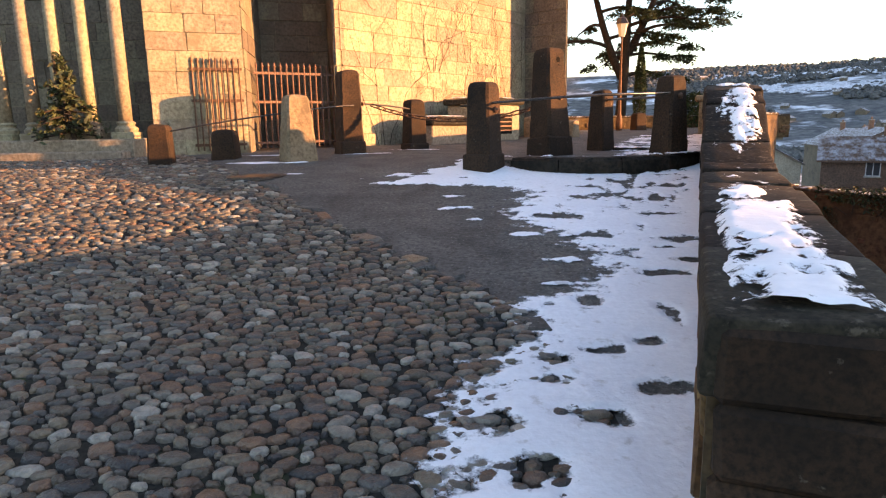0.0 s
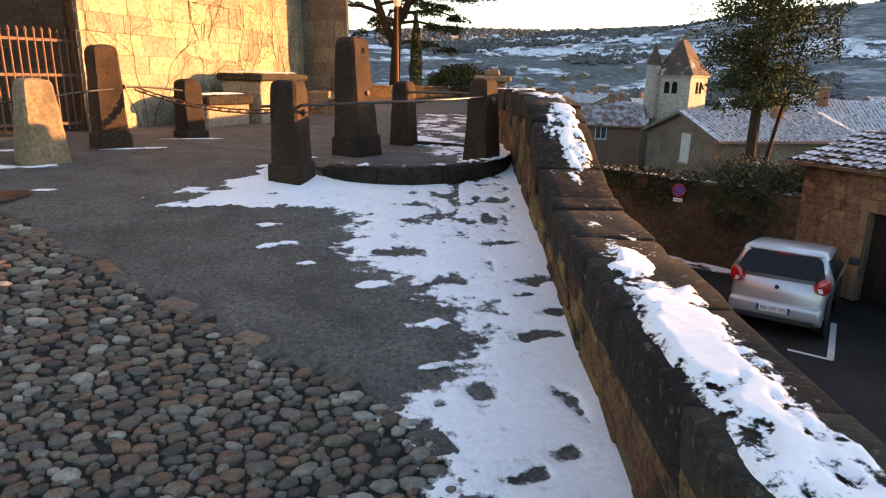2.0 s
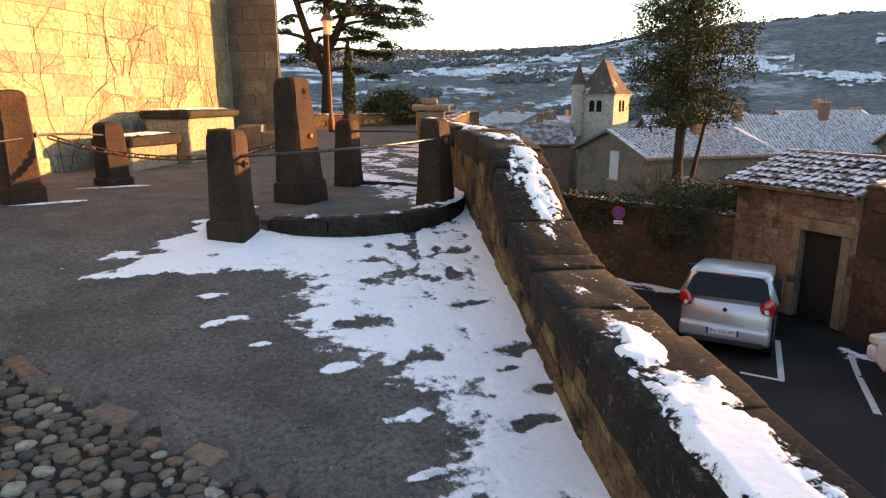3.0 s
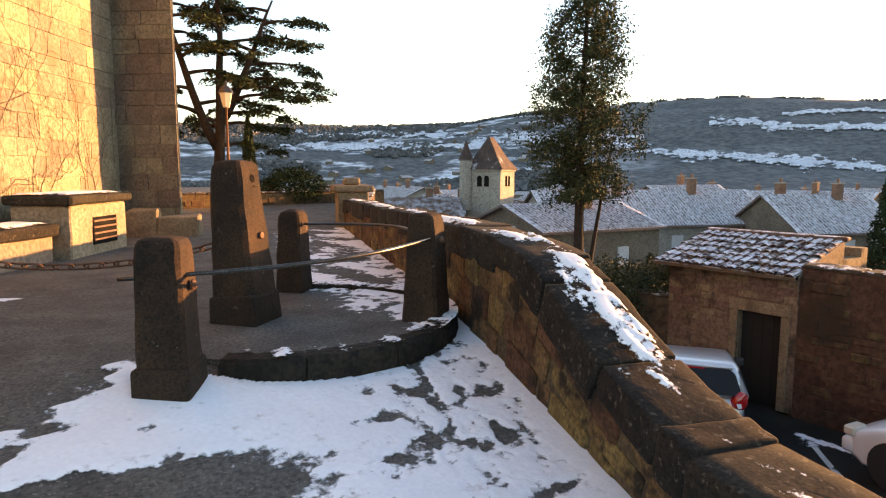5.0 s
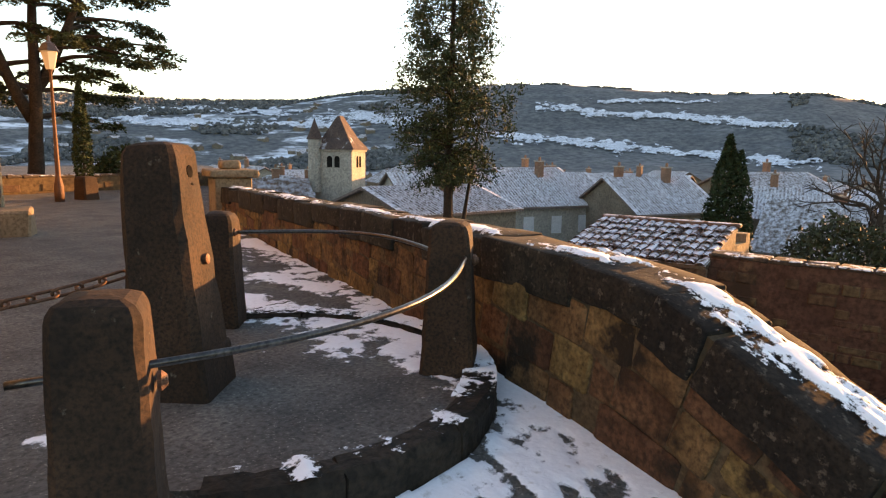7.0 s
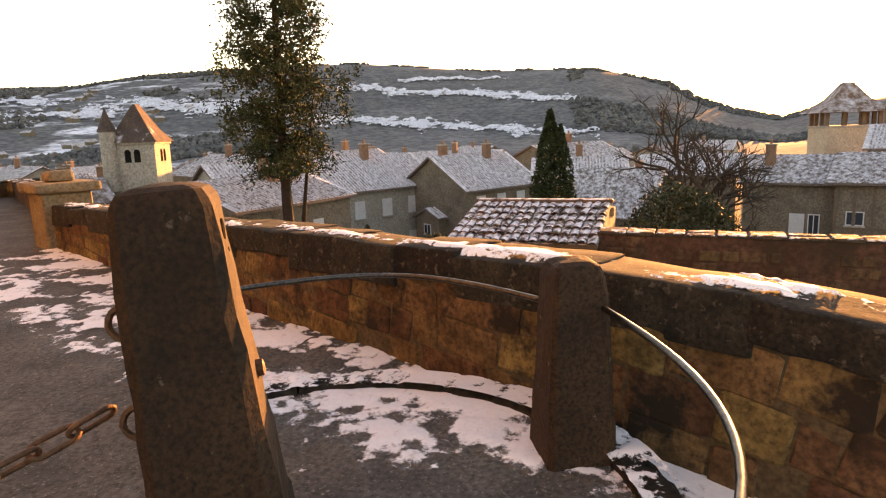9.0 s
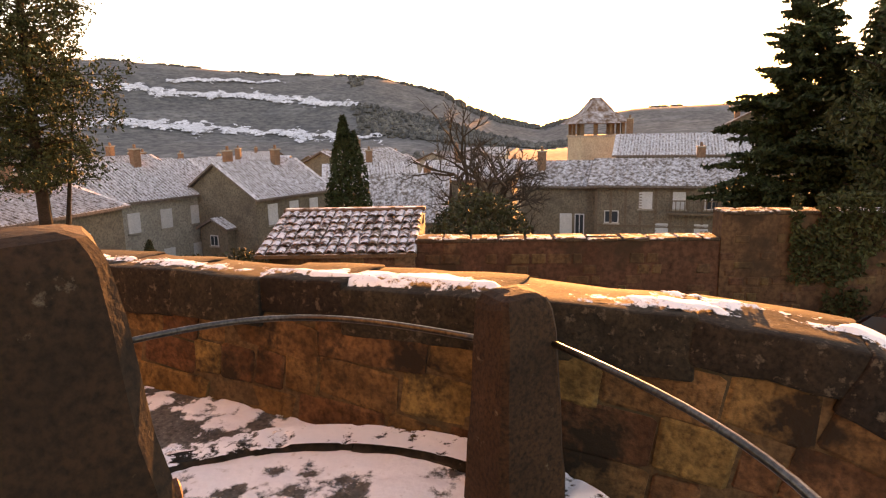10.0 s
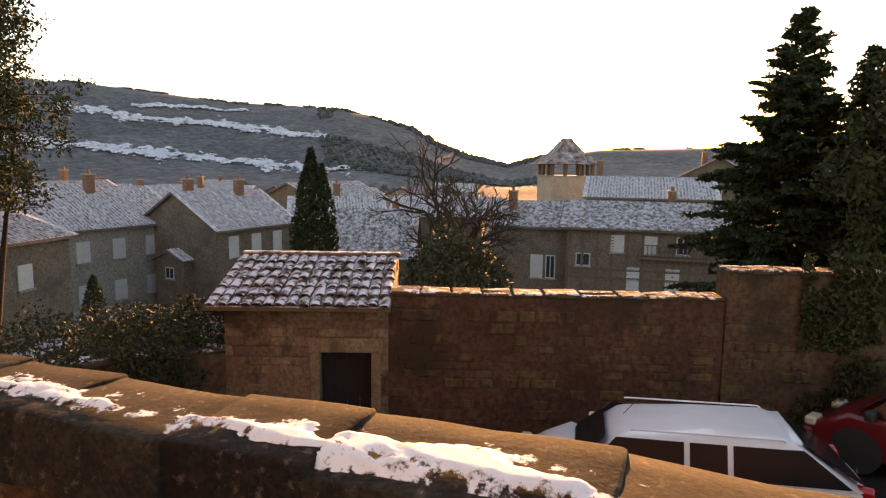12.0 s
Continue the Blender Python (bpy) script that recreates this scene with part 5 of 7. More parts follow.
# ---- parked cars ----
def side_shape(outline, half, bevel, squeeze=None):
    """A car volume: side outline (x, z) extruded to +-half in y; squeeze(x, z) narrows it."""
    bm = bmesh.new()
    n_y = 6
    cols = []
    for k in range(n_y + 1):
        f = -1 + 2 * k / n_y
        col = []
        for x, z in outline:
            s = half * (squeeze(x, z) if squeeze else 1.0)
            bow = 1 - 0.055 * f * f
            col.append(bm.verts.new((x * bow, f * s, z)))
        cols.append(col)
    m = len(outline)
    for a, b in zip(cols, cols[1:]):
        for k in range(m):
            bm.faces.new((a[k], a[(k + 1) % m], b[(k + 1) % m], b[k]))
    f0, f1 = bm.faces.new(cols[0][::-1]), bm.faces.new(cols[-1])
    bmesh.ops.recalc_face_normals(bm, faces=bm.faces[:])
    edges = list(set(f0.edges[:] + f1.edges[:]))
    bmesh.ops.bevel(bm, geom=edges, offset=bevel, segments=3, affect="EDGES", profile=0.6)
    return bm


def quad_strip(pts, depth_dir, d):
    bm = bmesh.new()
    a = [bm.verts.new(p) for p in pts]
    b = [bm.verts.new(Vector(p) + Vector(depth_dir) * d) for p in pts]
    bm.faces.new(a)
    bm.faces.new(b[::-1])
    for i in range(len(a)):
        j = (i + 1) % len(a)
        bm.faces.new((a[i], b[i], b[j], a[j]))
    bmesh.ops.recalc_face_normals(bm, faces=bm.faces[:])
    return bm


def car(m, paint, label, L, W, H, belt, hood, roof0, roof1, glass0, glass1, tail_z, plate_text="", wagon=False, snow_roof=False):
    """A parked car, nose to +x. belt/hood: heights; roof0..roof1: roof from front to back; glass0, glass1: foot of the screens."""
    t = thing("car", m, label, "car", "parked cars")
    f, r = L / 2, -L / 2
    lower = [(r + 0.02, 0.3), (r, 0.5), (r + 0.03, 0.72), (r + 0.05, belt - 0.05), (r + 0.12, belt), (0.0, belt + 0.01), (glass0 - 0.05, belt), (glass0 + 0.1, hood + 0.04), (f - 0.35, hood - 0.1), (f - 0.06, hood - 0.24), (f, 0.55), (f - 0.02, 0.3), (f - 0.2, 0.2), (r + 0.2, 0.2)]
    part("body", side_shape(lower, W / 2, 0.09, lambda x, z: (1 - 0.16 * abs(x / (L / 2)) ** 5) * (1 - 0.06 * abs(z - 0.6))), paint, t, "", True)
    cabin = [(r + 0.1 if wagon else glass1, belt - 0.02), (roof1, H - 0.035), (roof1 + 0.12, H), ((roof0 + roof1) / 2, H - 0.015), (roof0 - 0.12, H - 0.085), (roof0, H - 0.12), (glass0, belt - 0.02)]

    def tumble(x, z):
        return 0.95 - 0.2 * (z - belt) / (H - belt)
    part("cabin", side_shape(cabin, W / 2, 0.1, tumble), paint, t, "", True)
    hb, ht = belt + 0.03, H - 0.1

    def yw(z):
        return W / 2 * (0.95 - 0.2 * (z - belt) / (H - belt))

    def lerp_front(z):
        return glass0 + (roof0 - glass0) * (z - belt) / (H - belt)

    def lerp_back(z):
        g = r + 0.1 if wagon else glass1
        return g + (roof1 - g) * (z - belt) / (H - belt)
    for s, nm in ((1, "side_window"), (-1, "side_window")):
        splits = [lerp_back(hb) + 0.16, (lerp_back(hb) * 0.55 + lerp_front(hb) * 0.45) if wagon else None, (lerp_back(hb) + lerp_front(hb)) / 2 - (0.0 if not wagon else -0.35), lerp_front(hb) - 0.1]
        splits = [v for v in splits if v is not None]
        for i in range(len(splits) - 1):
            xa, xb = splits[i] + 0.035, splits[i + 1] - 0.035
            ta = max(xa, lerp_back(ht) + 0.1)
            tb = min(xb, lerp_front(ht) - 0.08)
            pts = [(xa, s * (yw(hb) + 0.006), hb), (xb, s * (yw(hb) + 0.006), hb), (tb, s * (yw(ht) + 0.006), ht), (ta, s * (yw(ht) + 0.006), ht)]
            part(nm, quad_strip(pts, (0, -s, 0), 0.02), M_CARGLASS, t, "dark side window")
    for g, w, sg, nm in ((lerp_front, 0.82, 1, "windscreen"), (lerp_back, 0.86, -1, "rear_window")):
        z0, z1 = belt + 0.04, H - (0.15 if sg > 0 else 0.08)
        o = sg * 0.012
        pts = [(g(z0) + o, -yw(z0) * w, z0), (g(z0) + o, yw(z0) * w, z0), (g(z1) + o, yw(z1) * w, z1), (g(z1) + o, -yw(z1) * w, z1)]
        bm = quad_strip(pts, (-sg, 0, 0), 0.02)
        bmesh.ops.bevel(bm, geom=[ed for ed in bm.edges if abs((ed.verts[0].co - ed.verts[1].co).normalized().x) > 0.9], offset=0.09, segments=4, affect="EDGES", profile=0.5)
        ob = part(nm, bm, M_CARGLASS, t, "dark glass")
    for x in (f - 0.78, r + 0.72):
        for s in (1, -1):
            w = part("wheel", moved(lathe([(0.2, -0.1), (0.29, -0.1), (0.31, -0.06), (0.31, 0.06), (0.29, 0.1), (0.2, 0.1)], 24), Matrix.Rotation(radians(90), 4, "X")), M_TYRE, t, "black tyre")
            w.matrix_basis = pose(x, s * (W / 2 - 0.18), 0.31)
            part("rim", moved(join(lathe([(0.2, -0.06), (0.2, 0.06)], 20), lathe([(0.06, 0.05), (0.05, 0.075)], 10)), Matrix.Rotation(radians(90 * s), 4, "X")), M_RIM, w, "grey wheel rim")
            part("arch", moved(lathe([(0.36, -0.02), (0.36, 0.015)], 24), pose(x, s * (W / 2 - 0.085), 0.33, 90, 0, 0)), M_TRIM, t, "dark wheel arch")
    part("bumper", box(r - 0.05, -W / 2 + 0.14, 0.3, r + 0.2, W / 2 - 0.14, 0.57, 0.07, 0, 0, 0, 3), paint, t, "rear bumper", True)
    part("bumper", box(f - 0.2, -W / 2 + 0.14, 0.3, f + 0.04, W / 2 - 0.14, 0.54, 0.07, 0, 0, 0, 3), paint, t, "front bumper", True)
    part("diffuser", box(r - 0.055, -W / 2 + 0.25, 0.24, r + 0.1, W / 2 - 0.25, 0.34, 0.02), M_TRIM, t)
    for s in (1, -1):
        lens = [(-0.1, -0.03), (-0.06, -0.12), (0.06, -0.14), (0.13, -0.06), (0.13, 0.1), (0.05, 0.15), (-0.04, 0.08)]
        lb = prism([(px * s, pz) for px, pz in lens], 0.0, 0.2)
        bmesh.ops.bevel(lb, geom=lb.edges[:], offset=0.025, segments=2, affect="EDGES", profile=0.5)
        place = pose(r + 0.04, s * (W / 2 - 0.2), tail_z - 0.03, 0, 0, -s * 26) @ Matrix(((0, 0, 1, 0), (1, 0, 0, 0), (0, 1, 0, 0), (0, 0, 0, 1)))
        lamp = part("tail_light", moved(lb, place), M_REDLIGHT, t, "red tail light", True)
        inner = prism([(-0.075 * s, -0.03), (-0.045 * s, -0.1), (0.02 * s, -0.105), (0.0, -0.03)], -0.008, 0.03)
        part("reversing_lens", moved(inner, place), M_PLATE, lamp, "white reversing lens")
        part("mirror", box(glass0 - 0.38, s * (W / 2 + 0.09) - 0.09, belt, glass0 - 0.24, s * (W / 2 + 0.09) + 0.09, belt + 0.15, 0.03, 0, 0, 0, 2), M_TRIM if paint is not M_CAR_W else paint, t, "door mirror", True)
        part("headlight", box(f - 0.2, s * (W / 2 - 0.26) - 0.16, hood - 0.32, f - 0.02, s * (W / 2 - 0.26) + 0.16, hood - 0.17, 0.03), M_LANTERN, t, "clear headlight")
    part("badge", moved(lathe([(0.045, 0), (0.045, 0.01)], 4), pose(r + 0.012, 0, 0.83, 0, -90, 0)), M_TRIM, t, "small dark badge")
    p = part("number_plate", box(r - 0.062, -0.26, 0.4, r - 0.05, 0.26, 0.51), M_PLATE, t, "white number plate")
    part("plate_band", box(r - 0.066, -0.26, 0.402, r - 0.06, -0.22, 0.508), M_BLUE, p)
    part("plate_band", box(r - 0.066, 0.22, 0.402, r - 0.06, 0.26, 0.508), M_BLUE, p)
    if plate_text:
        cu = bpy.data.curves.new("plate_text", "FONT")
        cu.body, cu.size, cu.align_x, cu.align_y, cu.extrude = plate_text, 0.082, "CENTER", "CENTER", 0.001
        cu.materials.append(M_INK)
        ob = new("plate_text", cu)
        ob.parent = p
        ob.matrix_basis = pose(r - 0.065, 0, 0.455, 90, 0, -90)
    part("spoiler", box(roof1 - 0.07, -W * 0.33, H - 0.075, roof1 + 0.1, W * 0.33, H - 0.03, 0.018, 0, 0, 0, 2), paint, t, "roof spoiler", True)
    part("brake_light", box(roof1 - 0.075, -0.14, H - 0.1, roof1 - 0.02, 0.14, H - 0.072, 0.006), M_REDLIGHT, t, "high brake light")
    part("antenna", tube([(roof0 - 0.1, 0, H - 0.02), (roof0 - 0.28, 0, H + 0.2)], 0.006, 5), M_TRIM, t)
    part("wiper", tube([(lerp_back(belt + 0.1) - 0.03, -0.05, belt + 0.08), (lerp_back(belt + 0.2) - 0.03, 0.35, belt + 0.14)], 0.01, 5), M_TRIM, t)
    if wagon:
        for s in (1, -1):
            part("roof_rail", tube([(roof0 - 0.15, s * W * 0.37, H), (roof0 - 0.2, s * W * 0.37, H + 0.004), (roof1 + 0.2, s * W * 0.37, H + 0.004), (roof1 + 0.15, s * W * 0.37, H - 0.02)], 0.012, 6), paint, t)
    return t


def on_yard(x, y, az, nose=0.0):
    z0, fx = yard_z(x, y), math.sin(radians(az))
    pitch = math.degrees(math.atan(-0.1 * fx))
    return pose(x, y, z0 - 0.005, 0, 0, 90 - az) @ pose(0, 0, 0, 0, -pitch, 0)


car(on_yard(10.2, 9.55, 56), M_CAR_S, "silver hatchback parked nose towards the stone shed", 4.0, 1.72, 1.45, 0.97, 0.92, 0.4, -1.6, 1.2, -1.92, 0.97, "BN 555 VM")
car(on_yard(10.1, 4.45, 13), M_CAR_W, "white estate car parked beside the yard wall", 4.55, 1.66, 1.42, 0.88, 0.9, 0.85, -1.35, 1.45, -2.05, 0.8, "", True)
car(on_yard(10.5, 0.1, 52), M_CAR_R, "dark red hatchback parked in the yard", 3.75, 1.62, 1.42, 0.9, 0.88, 0.5, -1.35, 1.15, -1.75, 0.85)
car(on_yard(9.9, -2.4, 52), M_CAR_B, "black hatchback parked beside a red car", 3.8, 1.65, 1.44, 0.9, 0.88, 0.5, -1.4, 1.15, -1.78, 0.85)


# ---- town ----
def window(parent, m, w, h, shutters=False, kind="window"):
    win = part("window", box(-w / 2, -0.02, -h / 2, w / 2, 0.03, h / 2), M_SHUTTER, parent, "painted window")
    win.matrix_basis = m
    if shutters:
        part("shutter_slats", join(*[box(-w / 2 + 0.04, 0.03, -h / 2 + 0.05 + k * h / 6, w / 2 - 0.04, 0.045, -h / 2 + 0.02 + (k + 0.8) * h / 6) for k in range(6)]), M_SHUTTER, win)
    else:
        part("pane", box(-w / 2 + 0.07, 0.03, -h / 2 + 0.07, -0.03, 0.034, h / 2 - 0.07), M_GLASS, win, "dark glass pane")
        part("pane", box(0.03, 0.03, -h / 2 + 0.07, w / 2 - 0.07, 0.034, h / 2 - 0.07), M_GLASS, win, "dark glass pane")
    part("sill", box(-w / 2 - 0.08, 0.0, -h / 2 - 0.1, w / 2 + 0.08, 0.12, -h / 2), M_TOWER, win)
    return win


def house(x, y, yaw, L, D, z0, eave, ridge, wall_m, roof_m, label, windows=(), chimneys=(), hip=0.0, over=0.35, timber=False, name="house"):
    """Ridge along local x (length L), depth D in local y; windows: (side, along, z, w, h, shutters)."""
    t = thing(name, pose(x, y, z0, 0, 0, yaw), label, "house")
    e, rg = eave - z0, ridge - z0
    hl, hd = L / 2, D / 2
    bm = bmesh.new()
    v = [bm.verts.new(p) for p in ((-hl, -hd, 0), (hl, -hd, 0), (hl, hd, 0), (-hl, hd, 0), (-hl, -hd, e), (hl, -hd, e), (hl, hd, e), (-hl, hd, e))]
    for q in ((0, 1, 5, 4), (1, 2, 6, 5), (2, 3, 7, 6), (3, 0, 4, 7), (3, 2, 1, 0)):
        bm.faces.new([v[k] for k in q])
    if hip == 0:
        a, b = bm.verts.new((-hl, 0, rg)), bm.verts.new((hl, 0, rg))
        bm.faces.new((v[7], v[4], a))
        bm.faces.new((v[5], v[6], b))
    part("wall", bm, wall_m, t)
    ol = over * (1 if hip == 0 else 1)
    sl = (rg - e) / hd
    ez = e - over * sl
    bm = bmesh.new()
    rr = hl - hip if hip else hl + ol
    nseg = 10

    def slab(pts):
        top = [bm.verts.new(p) for p in pts]
        low = [bm.verts.new(Vector(p) - Vector((0, 0, 0.16))) for p in pts]
        bm.faces.new(top)
        bm.faces.new(low[::-1])
        for i in range(len(top)):
            j = (i + 1) % len(top)
            bm.faces.new((top[i], low[i], low[j], top[j]))
    slab([(-hl - ol, -hd - over, ez + 0.16), (hl + ol, -hd - over, ez + 0.16), (rr, 0, rg + 0.16), (-rr, 0, rg + 0.16)])
    slab([(hl + ol, hd + over, ez + 0.16), (-hl - ol, hd + over, ez + 0.16), (-rr, 0, rg + 0.16), (rr, 0, rg + 0.16)])
    if hip:
        slab([(hl + ol, -hd - over, ez + 0.16), (hl + ol, hd + over, ez + 0.16), (rr, 0, rg + 0.16)])
        slab([(-hl - ol, hd + over, ez + 0.16), (-hl - ol, -hd - over, ez + 0.16), (-rr, 0, rg + 0.16)])
    bmesh.ops.recalc_face_normals(bm, faces=bm.faces[:])
    roof = part("roof", bm, roof_m, t)
    # rows of tile ribs
    verts, faces = [], []
    for sgn in (-1, 1):
        n = int((2 * hl) / 0.27)
        for k in range(n):
            px = -hl + (k + 0.5) * 2 * hl / n
            y_top = 0.0
            if hip and abs(px) > rr:
                y_top = hd * (abs(px) - rr) / max(0.01, hl - rr)
            p0, p1 = (sgn * (hd + over - 0.02)), sgn * max(0.03, y_top)
            o = len(verts)
            for yy in (p0, p1):
                zz = e + (hd - abs(yy)) * sl + 0.17
                verts += [(px - 0.07, yy, zz), (px, yy, zz + 0.06), (px + 0.07, yy, zz)]
            faces += [(o, o + 1, o + 4, o + 3), (o + 1, o + 2, o + 5, o + 4), (o, o + 2, o + 1)]
    me = bpy.data.meshes.new("tiling")
    me.from_pydata(verts, [], faces)
    tagged(mesh_part("tiling", me, M_RIB if roof_m is M_ROOF else roof_m, roof), "", "", "", "stuff")
    for cx, cy, ch in chimneys:
        zc = e + (hd - abs(cy)) * sl
        c = part("chimney", box(cx - 0.3, cy - 0.25, zc - 0.3, cx + 0.3, cy + 0.25, zc + ch, 0.02, 0.01, 4), M_CHIM, roof, "brick chimney")
        c.parent = t
        part("chimney_cap", box(cx - 0.36, cy - 0.31, zc + ch, cx + 0.36, cy + 0.31, zc + ch + 0.1), M_TOWER, c)
        part("chimney_pot", moved(lathe([(0.11, 0), (0.09, 0.3)], 8), pose(cx, cy, zc + ch + 0.1)), M_CHIM, c)
    spin = {"s": (0, -hd, 180), "n": (0, hd, 0), "e": (hl, 0, -90), "w": (-hl, 0, 90)}
    for side, al, z, w, h, sh in windows:
        bx, by, rz = spin[side]
        along = {"s": (al, 0), "n": (al, 0), "e": (0, al), "w": (0, al)}[side]
        window(t, pose(bx + along[0], by + along[1], z - z0, 0, 0, rz), w, h, sh)
    if timber:
        for k in range(11):
            px = -hl + 0.12 + k * (2 * hl - 0.24) / 10
            part("timber_post", box(px - 0.09, -hd - 0.04, 0.2, px + 0.09, -hd + 0.02, e - 0.1), M_TIMBER, t)
        for zz in (0.3, e * 0.42, e * 0.52, e - 0.2):
            part("timber_beam", box(-hl, -hd - 0.045, zz - 0.09, hl, -hd + 0.02, zz + 0.09), M_TIMBER, t)
        bal = part("balcony", box(-0.3, -hd - 0.75, e - 2.0, hl - 0.4, -hd, e - 1.88), M_TIMBER, t, "narrow wooden balcony")
        part("balcony_rail", box(-0.3, -hd - 0.75, e - 1.08, hl - 0.4, -hd - 0.68, e - 1.0), M_TIMBER, bal)
        nb = int((hl + 0.0) / 0.28)
        for k in range(nb + 1):
            px = -0.27 + k * (hl - 0.16) / nb
            part("baluster", box(px - 0.025, -hd - 0.74, e - 1.88, px + 0.025, -hd - 0.69, e - 1.08), M_TIMBER, bal)
    return t


W = 0.95
house(31.4, 31.6, -10, 9, 8, -7.5, -1.3, 0.0, M_PLASTERD, M_ROOF, "small grey house with snowy roof below the terrace", [("w", -0.6, -2.0, 1.0, 1.7, True), ("s", -2, -3.0, 0.9, 1.2, True), ("s", 1.5, -3.0, 0.9, 1.2, True)], [(1.0, -1.0, 1.0)])
house(43.3, 34.0, -26, 18, 8, -9.0, -1.7, 0.6, M_PLASTERG, M_ROOF, "long grey house row with shuttered windows", [("s", -7 + 2.6 * k, zz, 0.95, 1.35, True) for k in range(6) for zz in (-3.2, -6.0)], [(-5.5, -1.5, 1.4), (-2.5, -0.6, 1.3), (4, -0.5, 1.3)])
house(50.0, 23.9, -26, 8.4, 7.4, -9.0, -1.9, 0.4, M_PLASTERD, M_ROOF, "dark gabled house with a snowy roof", [("w", -0.2, -4.6, 0.9, 1.2, False), ("s", -2.6, -3.2, 1.0, 1.5, True), ("s", -0.3, -3.2, 1.0, 1.5, True), ("s", 2.0, -3.2, 1.0, 1.5, True)], [(-2.4, 0.6, 1.3), (1.5, -0.5, 1.2)])
house(46.2, 25.6, -26, 1.6, 2.6, -9.0, -4.1, -3.5, M_PLASTERD, M_ROOF, "small lean-to with snowy roof", [("w", 0, -5.0, 0.8, 0.8, False)], (), 0.0, 0.25, False, "lean_to")
house(56.0, 12.6, -92, 6.5, 9.0, -10.0, -4.6, -1.2, M_PLASTERD, M_ROOF3, "low house with a wide snowy roof slope", [("s", -2, -6, 0.9, 1.2, True)], [(1.5, 1.0, 1.3)])
house(60.0, 16.6, -80, 8, 8.0, -10.0, -2.6, -0.4, M_PLASTERD, M_ROOF, "grey house behind a cypress", [("s", -2, -4, 0.9, 1.3, True), ("s", 1, -4, 0.9, 1.3, True)], [(0, 0.3, 1.4)])
house(48.8, -7.7, -107, 10.4, 8.0, -7.6, -1.5, 0.0, M_PLASTERD, M_ROOF3, "half-timbered house with white shutters and tiled roof", [("s", -1.7, -2.6, 0.9, 1.2, True), ("s", 0.5, -2.6, 0.9, 1.2, True), ("s", 2.6, -2.6, 0.9, 1.2, False), ("s", -0.6, -5.0, 0.9, 1.6, True), ("s", 2.0, -5.0, 0.9, 1.6, True), ("s", -4.0, -3.8, 1.0, 0.9, False)], [(2, 0.8, 1.2)], 0.0, 0.5, True, "half_timbered_house")
house(51.5, -0.2, -107, 5.6, 7.0, -7.6, -1.7, -0.15, M_PLASTERD, M_ROOF3, "narrow house with snowy roof and chimney", [("s", 0.6, -4.6, 0.9, 1.7, True), ("s", 1.6, -4.6, 0.7, 1.7, False)], [(-1.6, -1.4, 1.5)])
house(62.0, -12.5, -107, 11, 8.0, -8.0, 0.0, 1.7, M_PLASTERD, M_ROOF, "grey house with a snow-dusted roof", [("s", -3, -2, 0.9, 1.3, True)], [(-4.6, 0.5, 1.8)])
house(66.0, -20.5, -20, 8, 9.0, -8.0, 1.2, 3.6, M_PLASTERD, M_ROOF2, "tall gabled house in the far town", [("w", 0, 0.2, 0.8, 1.2, False)], [(-2, 1.2, 1.3)])
house(42.5, 60.0, -30, 9, 8, -9, -2.3, -0.5, M_PLASTERD, M_ROOF3, "pale house with snowy hipped roof", [("s", -3, -4.0, 1, 1.3, False), ("s", 0, -4.0, 1, 1.3, False), ("s", 3, -4.0, 1, 1.3, False)], [(0, 0.4, 1.2), (2.5, -1, 1.2)], 3.0)
house(34.8, 52.6, -30, 7, 6, -9, -2.0, -0.4, M_ROOF2, M_ROOF2, "brown sunlit house beside the terrace", [("s", 0, -2.6, 1, 1.3, False)], [(1, 0.4, 1.2)])


